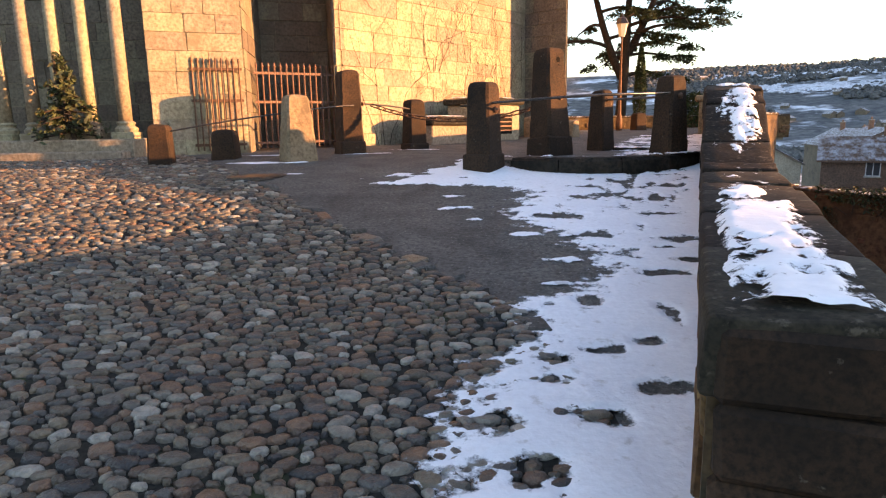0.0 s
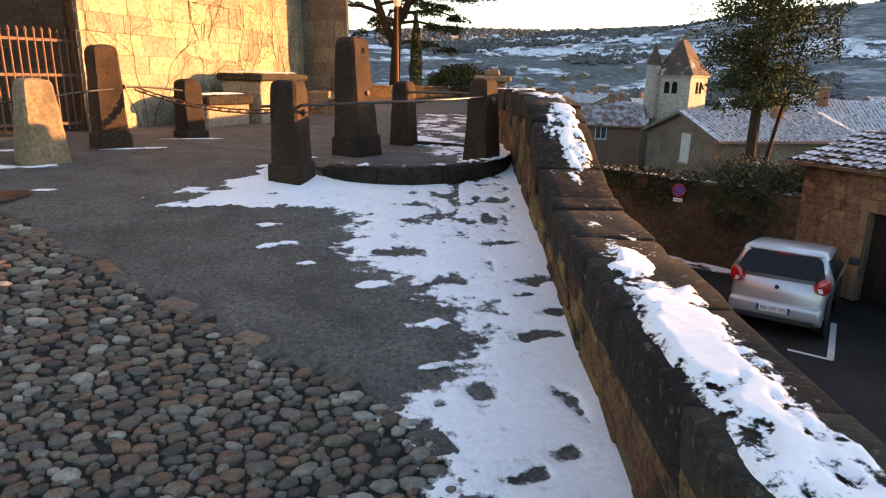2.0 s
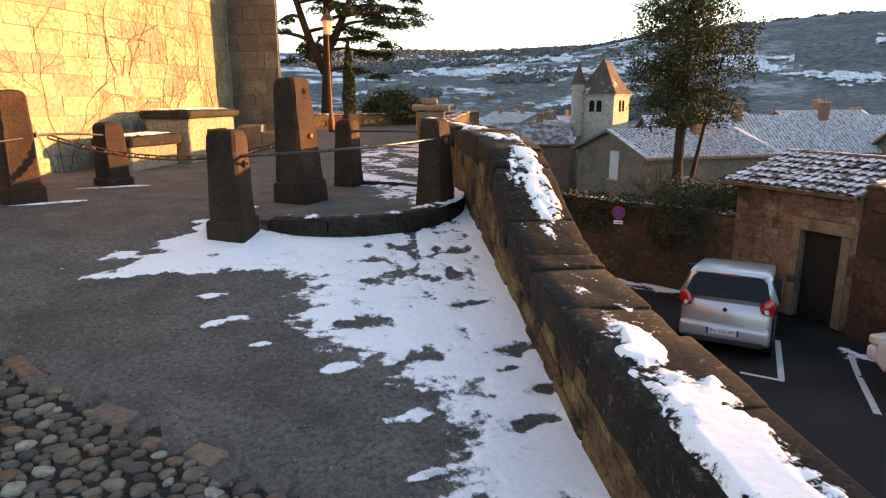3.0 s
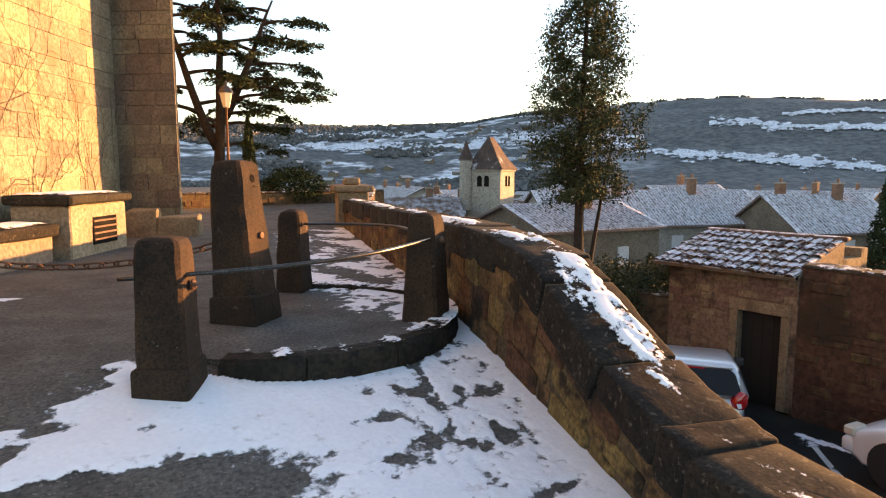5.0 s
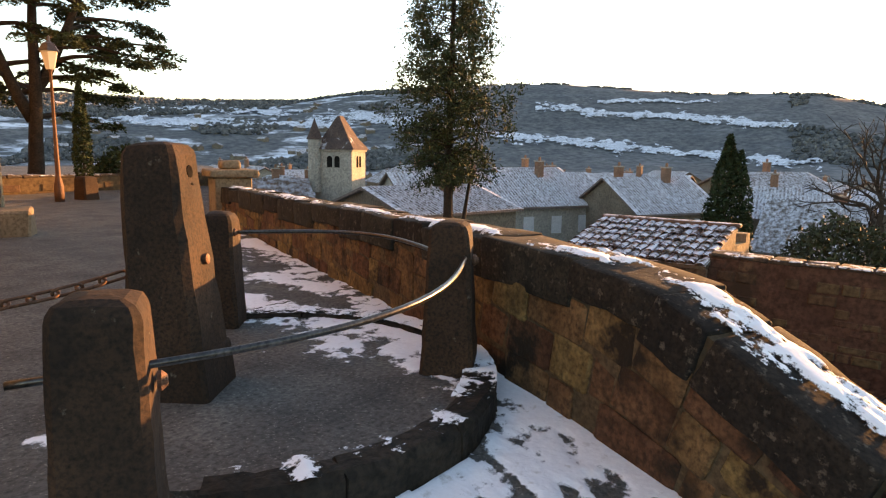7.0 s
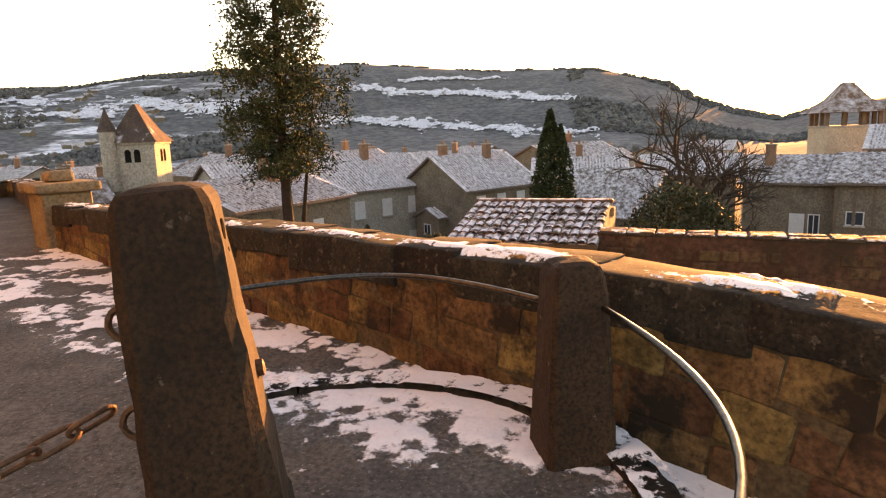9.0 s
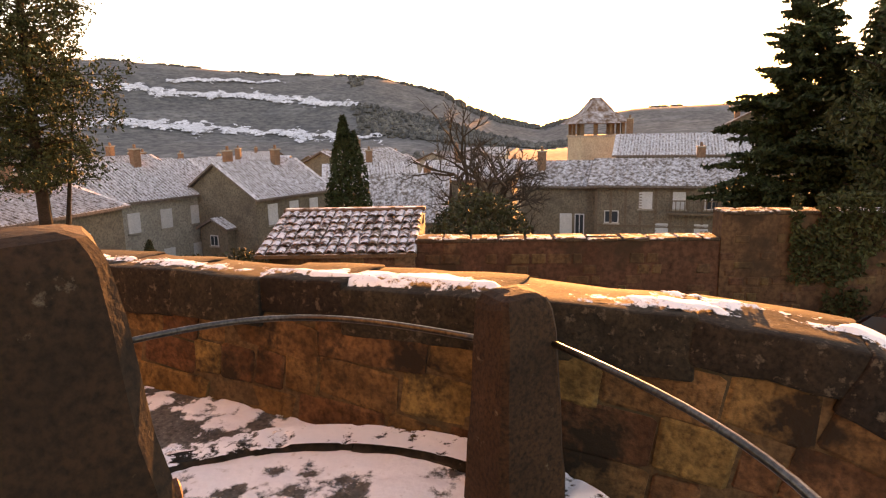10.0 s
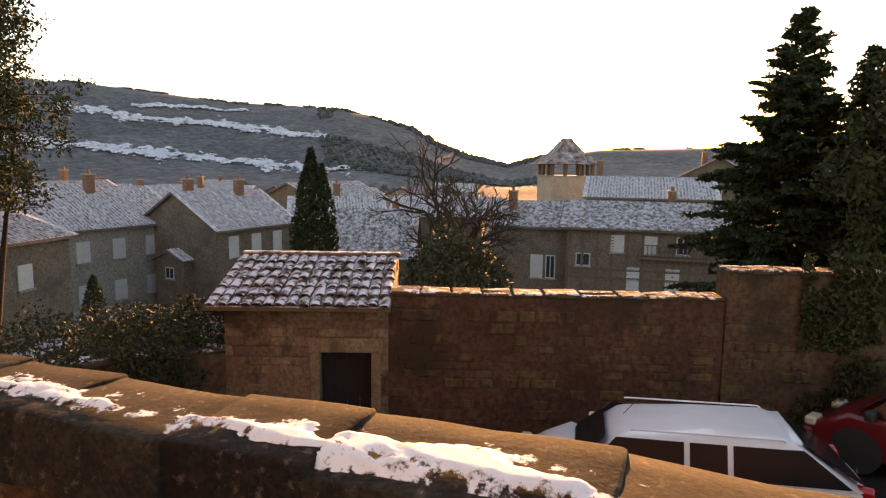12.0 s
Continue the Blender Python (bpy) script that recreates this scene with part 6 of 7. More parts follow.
def tower_house(x, y, yaw):
    t = thing("stone_tower", pose(x, y, -5.7, 0, 0, yaw) @ Matrix.Scale(0.655, 4), "old square stone tower with steep tiled roof", "tower")
    w = 2.7
    part("body", box(-w, -w, 0, w, w, 12.3), M_TOWER, t)
    part("cornice", box(-w - 0.2, -w - 0.2, 12.05, w + 0.2, w + 0.2, 12.4, 0.05), M_TOWER, t)
    bm = bmesh.new()
    b = [bm.verts.new(((w + 0.45) * sx, (w + 0.45) * sy, 12.35)) for sx, sy in ((-1, -1), (1, -1), (1, 1), (-1, 1))]
    m = [bm.verts.new(((w - 0.75) * sx, (w - 0.75) * sy, 13.9)) for sx, sy in ((-1, -1), (1, -1), (1, 1), (-1, 1))]
    a = [bm.verts.new((0.7 * sx, 0.15 * sy, 17.0)) for sx, sy in ((-1, -1), (1, -1), (1, 1), (-1, 1))]
    for i in range(4):
        j = (i + 1) % 4
        bm.faces.new((b[i], b[j], m[j], m[i]))
        bm.faces.new((m[i], m[j], a[j], a[i]))
    bm.faces.new(a)
    bm.faces.new(b[::-1])
    part("roof", bm, M_SLATE, t, "steep dark brown tiled roof")
    tw = part("turret", moved(lathe([(0.95, 6.5), (0.95, 13.6), (1.1, 13.7)], 14), pose(-w, w, 0)), M_TOWER, t, "round stair turret")
    part("turret_roof", moved(lathe([(1.15, 13.7), (0.5, 15.2), (0.02, 16.6)], 14), pose(-w, w, 0)), M_SLATE, tw)
    for rz in (0, 90, 180, 270):
        for dx in (-0.55, 0.55):
            bm = join(box(dx - 0.38, -w - 0.02, 9.9, dx + 0.38, -w + 0.1, 11.1), moved(lathe([(0.38, 0), (0.38, 0.12)], 16), pose(dx, -w + 0.1, 11.1, 90, 0, 0)))
            ob = part("window", moved(bm, Matrix.Rotation(radians(rz), 4, "Z")), M_DARK, t, "dark arched belfry opening")
    return t


tower_house(41.0, 49.5, 25)


def dovecote(x, y, yaw):
    t = thing("belvedere_tower", pose(x, y, -8, 0, 0, yaw), "square tower with open gallery under a tiled roof", "tower")
    w = 2.5
    part("body", box(-w, -w, 0, w, w, 9.6), M_PLASTER, t)
    part("parapet_rail", box(-w - 0.1, -w - 0.1, 9.5, w + 0.1, w + 0.1, 9.75), M_TOWER, t)
    for px in (-w + 0.2, -0.85, 0.85, w - 0.2):
        for py in (-w + 0.2, w - 0.2):
            part("post", box(px - 0.16, py - 0.16, 9.7, px + 0.16, py + 0.16, 11.0), M_TIMBER, t)
        if abs(px) < 1:
            for sx in (-w + 0.2, w - 0.2):
                part("post", box(sx - 0.16, px - 0.16, 9.7, sx + 0.16, px + 0.16, 11.0), M_TIMBER, t)
    bm = bmesh.new()
    b = [bm.verts.new((3.3 * sx, 3.3 * sy, 11.0)) for sx, sy in ((-1, -1), (1, -1), (1, 1), (-1, 1))]
    m = [bm.verts.new((1.6 * sx, 1.6 * sy, 12.3)) for sx, sy in ((-1, -1), (1, -1), (1, 1), (-1, 1))]
    a = [bm.verts.new((0.5 * sx, 0.4 * sy, 13.9)) for sx, sy in ((-1, -1), (1, -1), (1, 1), (-1, 1))]
    for i in range(4):
        j = (i + 1) % 4
        bm.faces.new((b[i], b[j], m[j], m[i]))
        bm.faces.new((m[i], m[j], a[j], a[i]))
    bm.faces.new(a)
    bm.faces.new(b[::-1])
    part("roof", bm, M_ROOF2, t, "tiled pyramid roof")
    return t


dovecote(75.0, -7.2, 8)
# roofs of the wider town
rng = random.Random(77)
for k in range(60):
    az = rng.uniform(27, 103)
    d = rng.uniform(66, 170)
    if abs(az - 42.3) < 4 and d < 105 or abs(az - 101.5) < 6:
        continue
    hx, hy = d * math.sin(radians(az)), 5 + d * math.cos(radians(az))
    gz = terrain_z(d, az)
    top = 2.2 - d * math.tan(radians(rng.uniform(1.2, 2.9)))
    top = max(top, gz + 5.0)
    house(hx, hy, rng.choice((-26, 64, -10, 80)) + rng.uniform(-8, 8), rng.uniform(8, 14), rng.uniform(7, 9), gz - 1, top - rng.uniform(1.6, 2.4), top, rng.choice((M_PLASTER, M_PLASTERD, M_TOWER)), rng.choice((M_ROOF, M_ROOF, M_ROOF2)),
          "distant town house with a snow-dusted roof", [("s", -2, top - 4, 1, 1.3, True), ("s", 1.5, top - 4, 1, 1.3, False), ("w", 0.5, top - 4, 1, 1.3, False)], [(rng.uniform(-2, 2), 0.5, 1.3)])
# ---- trees ----
def tree(x, y, z, h, crown_lo, radius, profile, n_br, n_leaf, leaf, droop, leaf_m, label, trunk_r=0.25, seed=1, flat=0.0, name="tree", category="tree", spread=0.16, up=0.0, lean=0.0, twin=False, bare_tip=0.0):
    """Trunk, limbs and a crown of leaf sprays along the limbs. profile(f): crown radius share at height share f."""
    rng = random.Random(seed)
    t = thing(name, pose(x, y, z), label, category)
    pts = [(lean * f * h + 0.06 * math.sin(5 * f + seed), 0.06 * math.sin(4 * f), -0.4 + f * (h + 0.4)) for f in np.linspace(0, 1, 12)]
    part("trunk", tube(pts, [trunk_r * (1.15 - f) + 0.012 for f in np.linspace(0, 1, 12)], 10), M_BARK, t, "", True)
    if twin:
        part("trunk", tube([(0.15 + 1.7 * f ** 1.3, -0.5 * f, -0.4 + f * h * 0.6) for f in np.linspace(0, 1, 8)], [trunk_r * 0.6 * (1.1 - f) for f in np.linspace(0, 1, 8)], 8), M_BARK, t, "", True)
    verts, faces, leaves = [], [], []
    for k in range(n_br):
        f = (k + rng.random()) / n_br
        zz = crown_lo + (h - crown_lo) * f
        r = radius * profile(f) * rng.uniform(0.55, 1.12)
        a = rng.uniform(0, 2 * math.pi)
        d = Vector((math.cos(a), math.sin(a), 0))
        bx = lean * zz
        limb = [Vector((bx, 0, zz)) + d * r * s + Vector((0, 0, up * r * s - droop * r * s * s)) + noise.noise_vector(Vector((k, s * 2, seed))) * 0.06 * r for s in (0, 0.25, 0.5, 0.75, 1.0)]
        v, fc = tube_data(limb, [max(0.012, 0.035 * trunk_r / 0.25 * (1.1 - s) * (1.3 - f)) for s in (0, 0.25, 0.5, 0.75, 1.0)], 4)
        o = len(verts)
        verts += [tuple(p) for p in v]
        faces += [tuple(i + o for i in q) for q in fc]
        n = max(4, int(n_leaf * (0.25 + r / radius)))
        tufts = []
        for _ in range(max(3, n // 45)):
            s = rng.random() ** 0.6
            i = min(3, int(s * 4))
            p = limb[i].lerp(limb[i + 1], s * 4 - i)
            q = spread * (0.3 * radius * profile(f) + 0.7 * r) * (0.4 + 0.6 * s)
            tufts.append((p + Vector((rng.gauss(0, q), rng.gauss(0, q), rng.gauss(0, q * (1 - 0.75 * flat)))), s))
        for _ in range(n):
            p, s = rng.choice(tufts)
            q = min(0.19, 0.055 * radius) * (0.6 + 0.5 * s)
            leaves.append(tuple(p + Vector((rng.gauss(0, q), rng.gauss(0, q), rng.gauss(0, q * (1 - 0.75 * flat))))))
    me = bpy.data.meshes.new("branching")
    me.from_pydata(verts, [], faces)
    mesh_part("branching", me, M_BARK, t)
    cards("crown", leaves, leaf, leaf_m, t, seed, flat)
    return t


def bare_tree(x, y, z, h, label, seed, r0=0.2, depth=6, spread=0.62, split=3, lean=(0, 0)):
    rng = random.Random(seed)
    t = thing("bare_tree", pose(x, y, z), label, "tree")
    verts, faces = [], []

    def grow(p, d, length, r, level):
        pts = [p]
        for _ in range(3):
            d = (d + Vector((rng.gauss(0, 0.12), rng.gauss(0, 0.12), rng.gauss(0.03, 0.1)))).normalized()
            p = p + d * length / 3
            pts.append(p)
        v, fc = tube_data(pts, [r, r * 0.88, r * 0.78, r * 0.66], 6 if level < 2 else 3)
        if level == 0:
            tm = bpy.data.meshes.new("trunk")
            tm.from_pydata([tuple(q) for q in v], [], fc)
            mesh_part("trunk", tm, M_BARK, t)
        else:
            o = len(verts)
            verts.extend(tuple(q) for q in v)
            faces.extend(tuple(i + o for i in q) for q in fc)
        if level >= depth:
            return
        for k in range(split if level else split + 1):
            nd = (d + Vector((rng.gauss(0, spread), rng.gauss(0, spread), rng.gauss(0.08, spread * 0.6)))).normalized()
            grow(pts[-1] if k else pts[2], nd, length * rng.uniform(0.6, 0.85), r * 0.6, level + 1)
    grow(Vector((0, 0, -0.3)), Vector((lean[0], lean[1], 1)).normalized(), h * 0.3, r0, 0)
    me = bpy.data.meshes.new("branching")
    me.from_pydata(verts, [], faces)
    mesh_part("branching", me, M_TWIG, t)
    return t


def bush(x, y, z, rx, ry, rz, n, leaf, leaf_m, label, seed, name="bush"):
    t = thing(name, pose(x, y, z), label, "bush")
    rng = np.random.default_rng(seed)
    d = rng.normal(size=(n, 3))
    d /= np.linalg.norm(d, axis=1)[:, None]
    lump = np.array([1 + 0.28 * noise.noise(Vector(tuple(v)) * 2.6 + Vector((seed, 0, 0))) for v in d])
    rad = (rng.uniform(0.35, 1.0, n) ** 0.4 * lump)[:, None]
    p = d * rad * np.array([rx, ry, rz]) + np.array([0, 0, rz * 0.8])
    p = p[p[:, 2] > -0.1]
    for a in (0.3, 1.7, 3.0, 4.4, 5.5):
        part("stem", tube([(0.1 * math.cos(a), 0.1 * math.sin(a), -0.2), (rx * 0.5 * math.cos(a), ry * 0.5 * math.sin(a), rz)], [0.04, 0.015], 5), M_BARK, t)
    cards("crown", p, leaf, leaf_m, t, seed)
    return t


tree(22.7, 22.8, -5.0, 17.0, 5.6, 4.2, lambda f: (0.5 + 0.7 * f) if f < 0.35 else max(0.08, 0.74 * (1.25 - f)) + 0.02, 190, 330, 0.1, 0.25, M_LEAF, "tall dark evergreen tree with a bare lower trunk", 0.25, 3, 0.0, "conifer", "tree", 0.1, 0.35, 0.0, True)


def fir(x, y, z, h, radius, n_br, seed, label, leaf_m):
    """Whorls of limbs that rise and then droop, each with pairs of hanging needle twigs: pointed tips and gaps between the tiers."""
    rng = random.Random(seed)
    t = thing("fir_tree", pose(x, y, z), label, "tree")
    part("trunk", tube([(0.03 * math.sin(k), 0.03 * math.cos(k), -0.4 + (h + 0.3) * k / 9) for k in range(10)], [0.22 * (1.05 - k / 9) + 0.012 for k in range(10)], 9), M_BARK, t, "", True)
    verts, faces, needles = [], [], []
    for k in range(n_br):
        f = 0.04 + 0.95 * (k + rng.random()) / n_br
        L = radius * (1 - f) ** 0.85 * rng.choice((rng.uniform(0.4, 0.8), rng.uniform(0.75, 1.2))) * (1 + 0.25 * noise.noise(Vector((k * 0.05, seed, 2)))) + 0.1
        a = rng.uniform(0, 2 * math.pi)
        d, side = Vector((math.cos(a), math.sin(a), 0)), Vector((-math.sin(a), math.cos(a), 0))
        rise = 0.2 + 0.5 * f
        limb = [Vector((0, 0, f * h)) + d * L * s + Vector((0, 0, L * (rise * s - 0.3 * s * s))) for s in np.linspace(0, 1, 7)]
        v, fc = tube_data(limb, [0.03 * (1.1 - q / 6) * (1.2 - f) + 0.004 for q in range(7)], 4)
        o = len(verts)
        verts += [tuple(p) for p in v]
        faces += [tuple(q + o for q in w) for w in fc]
        n_tw = max(5, int(L / 0.075))
        for m in range(n_tw):
            s = 0.2 + 0.8 * (m + rng.random()) / n_tw
            i = min(5, int(s * 6))
            p = limb[i].lerp(limb[i + 1], min(1.0, s * 6 - i))
            tl = (0.15 + 0.3 * L * (1.05 - s)) * rng.uniform(0.7, 1.2)
            td = (side * (1 if m % 2 else -1) + d * 0.9 + Vector((0, 0, rng.uniform(-0.35, 0.1)))).normalized()
            cnt = max(3, int(tl / 0.028))
            for q in range(cnt):
                w = (q + rng.random()) / cnt * tl
                needles.append(tuple(p + td * w + Vector((rng.gauss(0, 0.02), rng.gauss(0, 0.02), rng.gauss(0, 0.025) - 0.35 * w * w))))
    me = bpy.data.meshes.new("branching")
    me.from_pydata(verts, [], faces)
    mesh_part("branching", me, M_BARK, t)
    cards("crown", needles, 0.12, leaf_m, t, seed, 0.3, 2.0)
    return t


fir(22.5, -3.8, -3.6, 11.3, 4.1, 380, 5, "dense dark fir with drooping tips behind the yard wall", M_LEAF2)
fir(20.6, -5.0, -3.4, 9.6, 3.4, 320, 6, "smaller dark fir behind the yard wall", M_LEAF2)
tree(17.4, -4.5, -3.0, 8.3, 1.2, 2.6, lambda f: max(0.25, math.sin(math.pi * (0.15 + 0.75 * f))), 170, 130, 0.125, 0.0, M_LEAF, "glossy broadleaf evergreen tree behind the wall", 0.16, 7, 0.0, "broadleaf_tree", "tree", 0.13, 0.5)


def cedar(x, y, z, h, seed):
    """Several rising stems, long level limbs and flat plates of needles."""
    rng = random.Random(seed)
    t = thing("cedar_tree", pose(x, y, z), "spreading cedar with level dark plates of needles", "tree")
    stems = []
    fork = 0.42
    for k, (dx, dy, hh, r) in enumerate(((0.2, 0.0, h, 0.2), (2.1, -0.5, h * 0.86, 0.15), (-1.7, 0.5, h * 0.92, 0.15))):
        s0 = 0.0 if k == 0 else fork - 0.08 * k
        pts = []
        for s in np.linspace(s0, 1, 10):
            b = max(0.0, s - s0)
            base = Vector((0.2 * s0, 0, 0))
            pts.append(base + Vector((dx * b ** 0.8 * 1.3, dy * b, -0.3 + (h * s0 + (hh - h * s0) * b / (1 - s0)))) + noise.noise_vector(Vector((k * 3, s * 3.0, 1))) * 0.34 * (b if k else 1))
        part("trunk", tube(pts, [r * (1.15 - 0.95 * s) for s in np.linspace(0, 1, 10)], 9), M_BARK, t, "", True)
        stems.append(pts)
    verts, faces, leaves = [], [], []
    for k in range(34):
        pts = stems[k % 3]
        lo = 0.3 if k % 3 == 0 else 0.12
        f = lo + (0.97 - lo) * (k // 3) / 11.0 + rng.uniform(-0.02, 0.02)
        i = min(8, int(f * 9))
        p0 = pts[i].lerp(pts[i + 1], f * 9 - i)
        a = rng.uniform(0, 2 * math.pi) if k % 2 else rng.uniform(-0.9, 0.5)
        level = p0.z / h
        L = (4.4 - 2.5 * level) * rng.uniform(0.65, 1.1)
        limb = [p0 + Vector((math.cos(a), math.sin(a), 0)) * L * s + Vector((0, 0, 0.3 * L * s - 0.36 * L * s * s)) + noise.noise_vector(Vector((k * 3.1, s * 3, 7))) * 0.28 * s for s in np.linspace(0, 1, 9)]
        v, fc = tube_data(limb, [0.07 * (1.05 - s) * (1.25 - 0.7 * level) + 0.008 for s in np.linspace(0, 1, 9)], 5)
        o = len(verts)
        verts += [tuple(p) for p in v]
        faces += [tuple(q + o for q in w) for w in fc]
        for m in range(rng.randint(5, 8)):
            s = rng.uniform(0.35, 1.0)
            i2 = min(7, int(s * 8))
            side = rng.uniform(-1, 1) * (0.25 + 0.16 * L * s)
            c = limb[i2].lerp(limb[i2 + 1], s * 8 - i2) + Vector((-math.sin(a) * side, math.cos(a) * side, 0.04 - 0.12 * abs(side)))
            rx, ry = rng.uniform(0.22, 0.55), rng.uniform(0.14, 0.32)
            turn = a + rng.uniform(-0.7, 0.7)
            for _ in range(int(330 * rx)):
                q, d = rng.uniform(0, 2 * math.pi), math.sqrt(rng.random())
                ex, ey = rx * d * math.cos(q), ry * d * math.sin(q)
                leaves.append((c.x + ex * math.cos(turn) - ey * math.sin(turn), c.y + ex * math.sin(turn) + ey * math.cos(turn), c.z + rng.gauss(0, 0.045) - 0.16 * d * d))
    me = bpy.data.meshes.new("branching")
    me.from_pydata(verts, [], faces)
    mesh_part("branching", me, M_BARK, t)
    cards("crown", leaves, 0.085, M_LEAF, t, seed, 0.5)
    return t


cedar(6.9, 25.6, 1.0, 8.6, 8)


def cypress(x, y, z, h, r, n, leaf, m, label, seed, name="cypress", twin=0.0):
    """A dense spindle of small upright sprays with a ragged outline."""
    rng = np.random.default_rng(seed)
    t = thing(name, pose(x, y, z), label, "tree")
    part("trunk", tube([(0, 0, -0.3), (0.02, 0, h * 0.5), (0, 0, h * 0.92)], [r * 0.16, r * 0.1, 0.01], 7), M_BARK, t)
    f = rng.random(n) ** 0.85
    a = rng.uniform(0, 2 * math.pi, n)
    prof = np.clip(np.sin(np.pi * np.clip(0.22 + 0.78 * f, 0, 1)) ** 0.75, 0.04, 1)
    lump = np.array([1 + 0.3 * noise.noise(Vector((2 * math.cos(q), 2 * math.sin(q), 7 * g + seed))) for q, g in zip(a, f)])
    rad = r * prof * lump * rng.uniform(0.45, 1.0, n) ** 0.35
    off = np.where(np.arange(n) % 3 == 0, twin, 0.0) * f
    p = np.stack([rad * np.cos(a) + off, rad * np.sin(a) - off, f * h * np.where(np.arange(n) % 3 == 0, 0.93, 1.0) + rng.normal(0, 0.02 * h, n) * (1 - f)], 1)
    cards("crown", p, leaf, m, t, seed, 0.0, 2.2)
    return t


cypress(37.0, 14.6, -8.5, 11.9, 1.25, 11000, 0.15, M_CYP, "slim dark cypress among the houses", 9, "cypress", 0.5)
cypress(6.35, 21.2, 1.0, 2.75, 0.2, 5200, 0.045, M_CYP, "small slim cypress beside the street lamp", 10)
cypress(23.7, 19.7, -5.0, 3.6, 0.5, 2600, 0.08, M_LEAF3, "small conical evergreen in a garden", 12, "garden_conifer")
tree(-5.62, 9.75, 1.15, 1.25, 0.1, 0.55, lambda f: max(0.05, 1 - f), 70, 40, 0.06, 0.15, M_LEAF3, "small fir tree standing before the church portal", 0.03, 13, 0.1, "small_fir", "tree", 0.14, 0.0)
bare_tree(37.6, 6.7, -7.0, 12.5, "leafless spreading tree before the houses", 14, 0.45, 6, 0.68, 3)
bare_tree(13.6, -5.2, -2.8, 10.5, "leafless thin-branched tree beside the evergreens", 15, 0.1, 6, 0.5, 3)
bare_tree(26.0, 27.5, -5.5, 5.0, "small leafless garden tree", 16, 0.08, 5, 0.5, 3)
bush(20.6, 7.3, -2.6, 1.7, 1.7, 1.75, 9000, 0.11, M_LEAF3, "rounded evergreen bush behind the yard wall", 1)
for k, (bx, by, bz, rr, hh) in enumerate(((12.3, 12.9, -1.75, 1.0, 1.0), (11.2, 14.8, -1.5, 0.9, 0.5), (10.0, 16.6, -1.5, 1.0, 0.4), (13.4, 12.1, -1.7, 1.0, 1.0), (14.8, 13.8, -2.2, 1.2, 1.0))):
    bush(bx, by, bz, rr, rr, hh, 9000, 0.055, M_LEAF3, "untrimmed green hedge bush above the back wall", 20 + k, "hedge_bush")
for k, (bx, by, bz, rr, hh) in enumerate(((13.4, -4.6, -0.6, 1.3, 1.3), (13.2, -7.6, -0.6, 1.6, 1.6), (13.8, -2.2, -0.8, 1.1, 1.0), (13.3, -10.5, -0.6, 1.8, 1.9))):
    bush(bx, by, bz, rr, rr, hh, 9000, 0.065, M_LEAF, "dark ivy-clad shrub overhanging the yard wall", 30 + k, "shrub")
bush(18.5, 18.0, -4.6, 2.2, 2.2, 1.7, 9000, 0.09, M_LEAF3, "rounded dark garden shrub below the terrace", 43)
bush(16.4, 15.4, -3.6, 1.7, 1.7, 1.3, 8000, 0.08, M_LEAF3, "low dark garden shrub behind the back wall", 44)
bush(9.2, 24.5, 1.0, 1.2, 1.0, 0.7, 4000, 0.09, M_CYP, "dark clipped shrub beyond the terrace", 40)
bush(3.6, 25.5, 1.0, 1.2, 1.0, 1.0, 3000, 0.09, M_LEAF, "dark shrub behind the church buttress", 41)


def street_lamp(x, y):
    t = thing("street_lamp", pose(x, y, 1.05), "slim street lamp with a glass lantern", "street lamp")
    part("pole", lathe([(0.1, -0.1), (0.1, 0.3), (0.055, 0.5), (0.036, 1.6), (0.028, 2.75), (0.055, 2.8)], 12), M_RUST, t, "", True)
    lan = part("lantern", lathe([(0.09, 2.8), (0.17, 3.16), (0.17, 3.18)], 6), M_LANTERN, t, "pale glass lantern")
    part("hood", lathe([(0.22, 3.18), (0.12, 3.34), (0.05, 3.38), (0.02, 3.5)], 6), M_IRON, lan)
    return t


street_lamp(5.55, 20.6)
bollard(6.25, 20.9, 1.0, 0.4, 0.36, 0.55, 0.0, 15, "short stone stub beside the street lamp", 9.0)
low = yard_wall("wall_garden", (3.2, 23.0), (13.0, 24.5), 0.6, 1.45, 1.4, 0.4, "low stone garden wall at the end of the terrace", 5)
low = yard_wall("wall_terrace_east", (12.0, 24.3), (6.2, 15.2), -4.0, 1.45, 1.4, 0.4, "stone retaining wall along the terrace edge", 6)


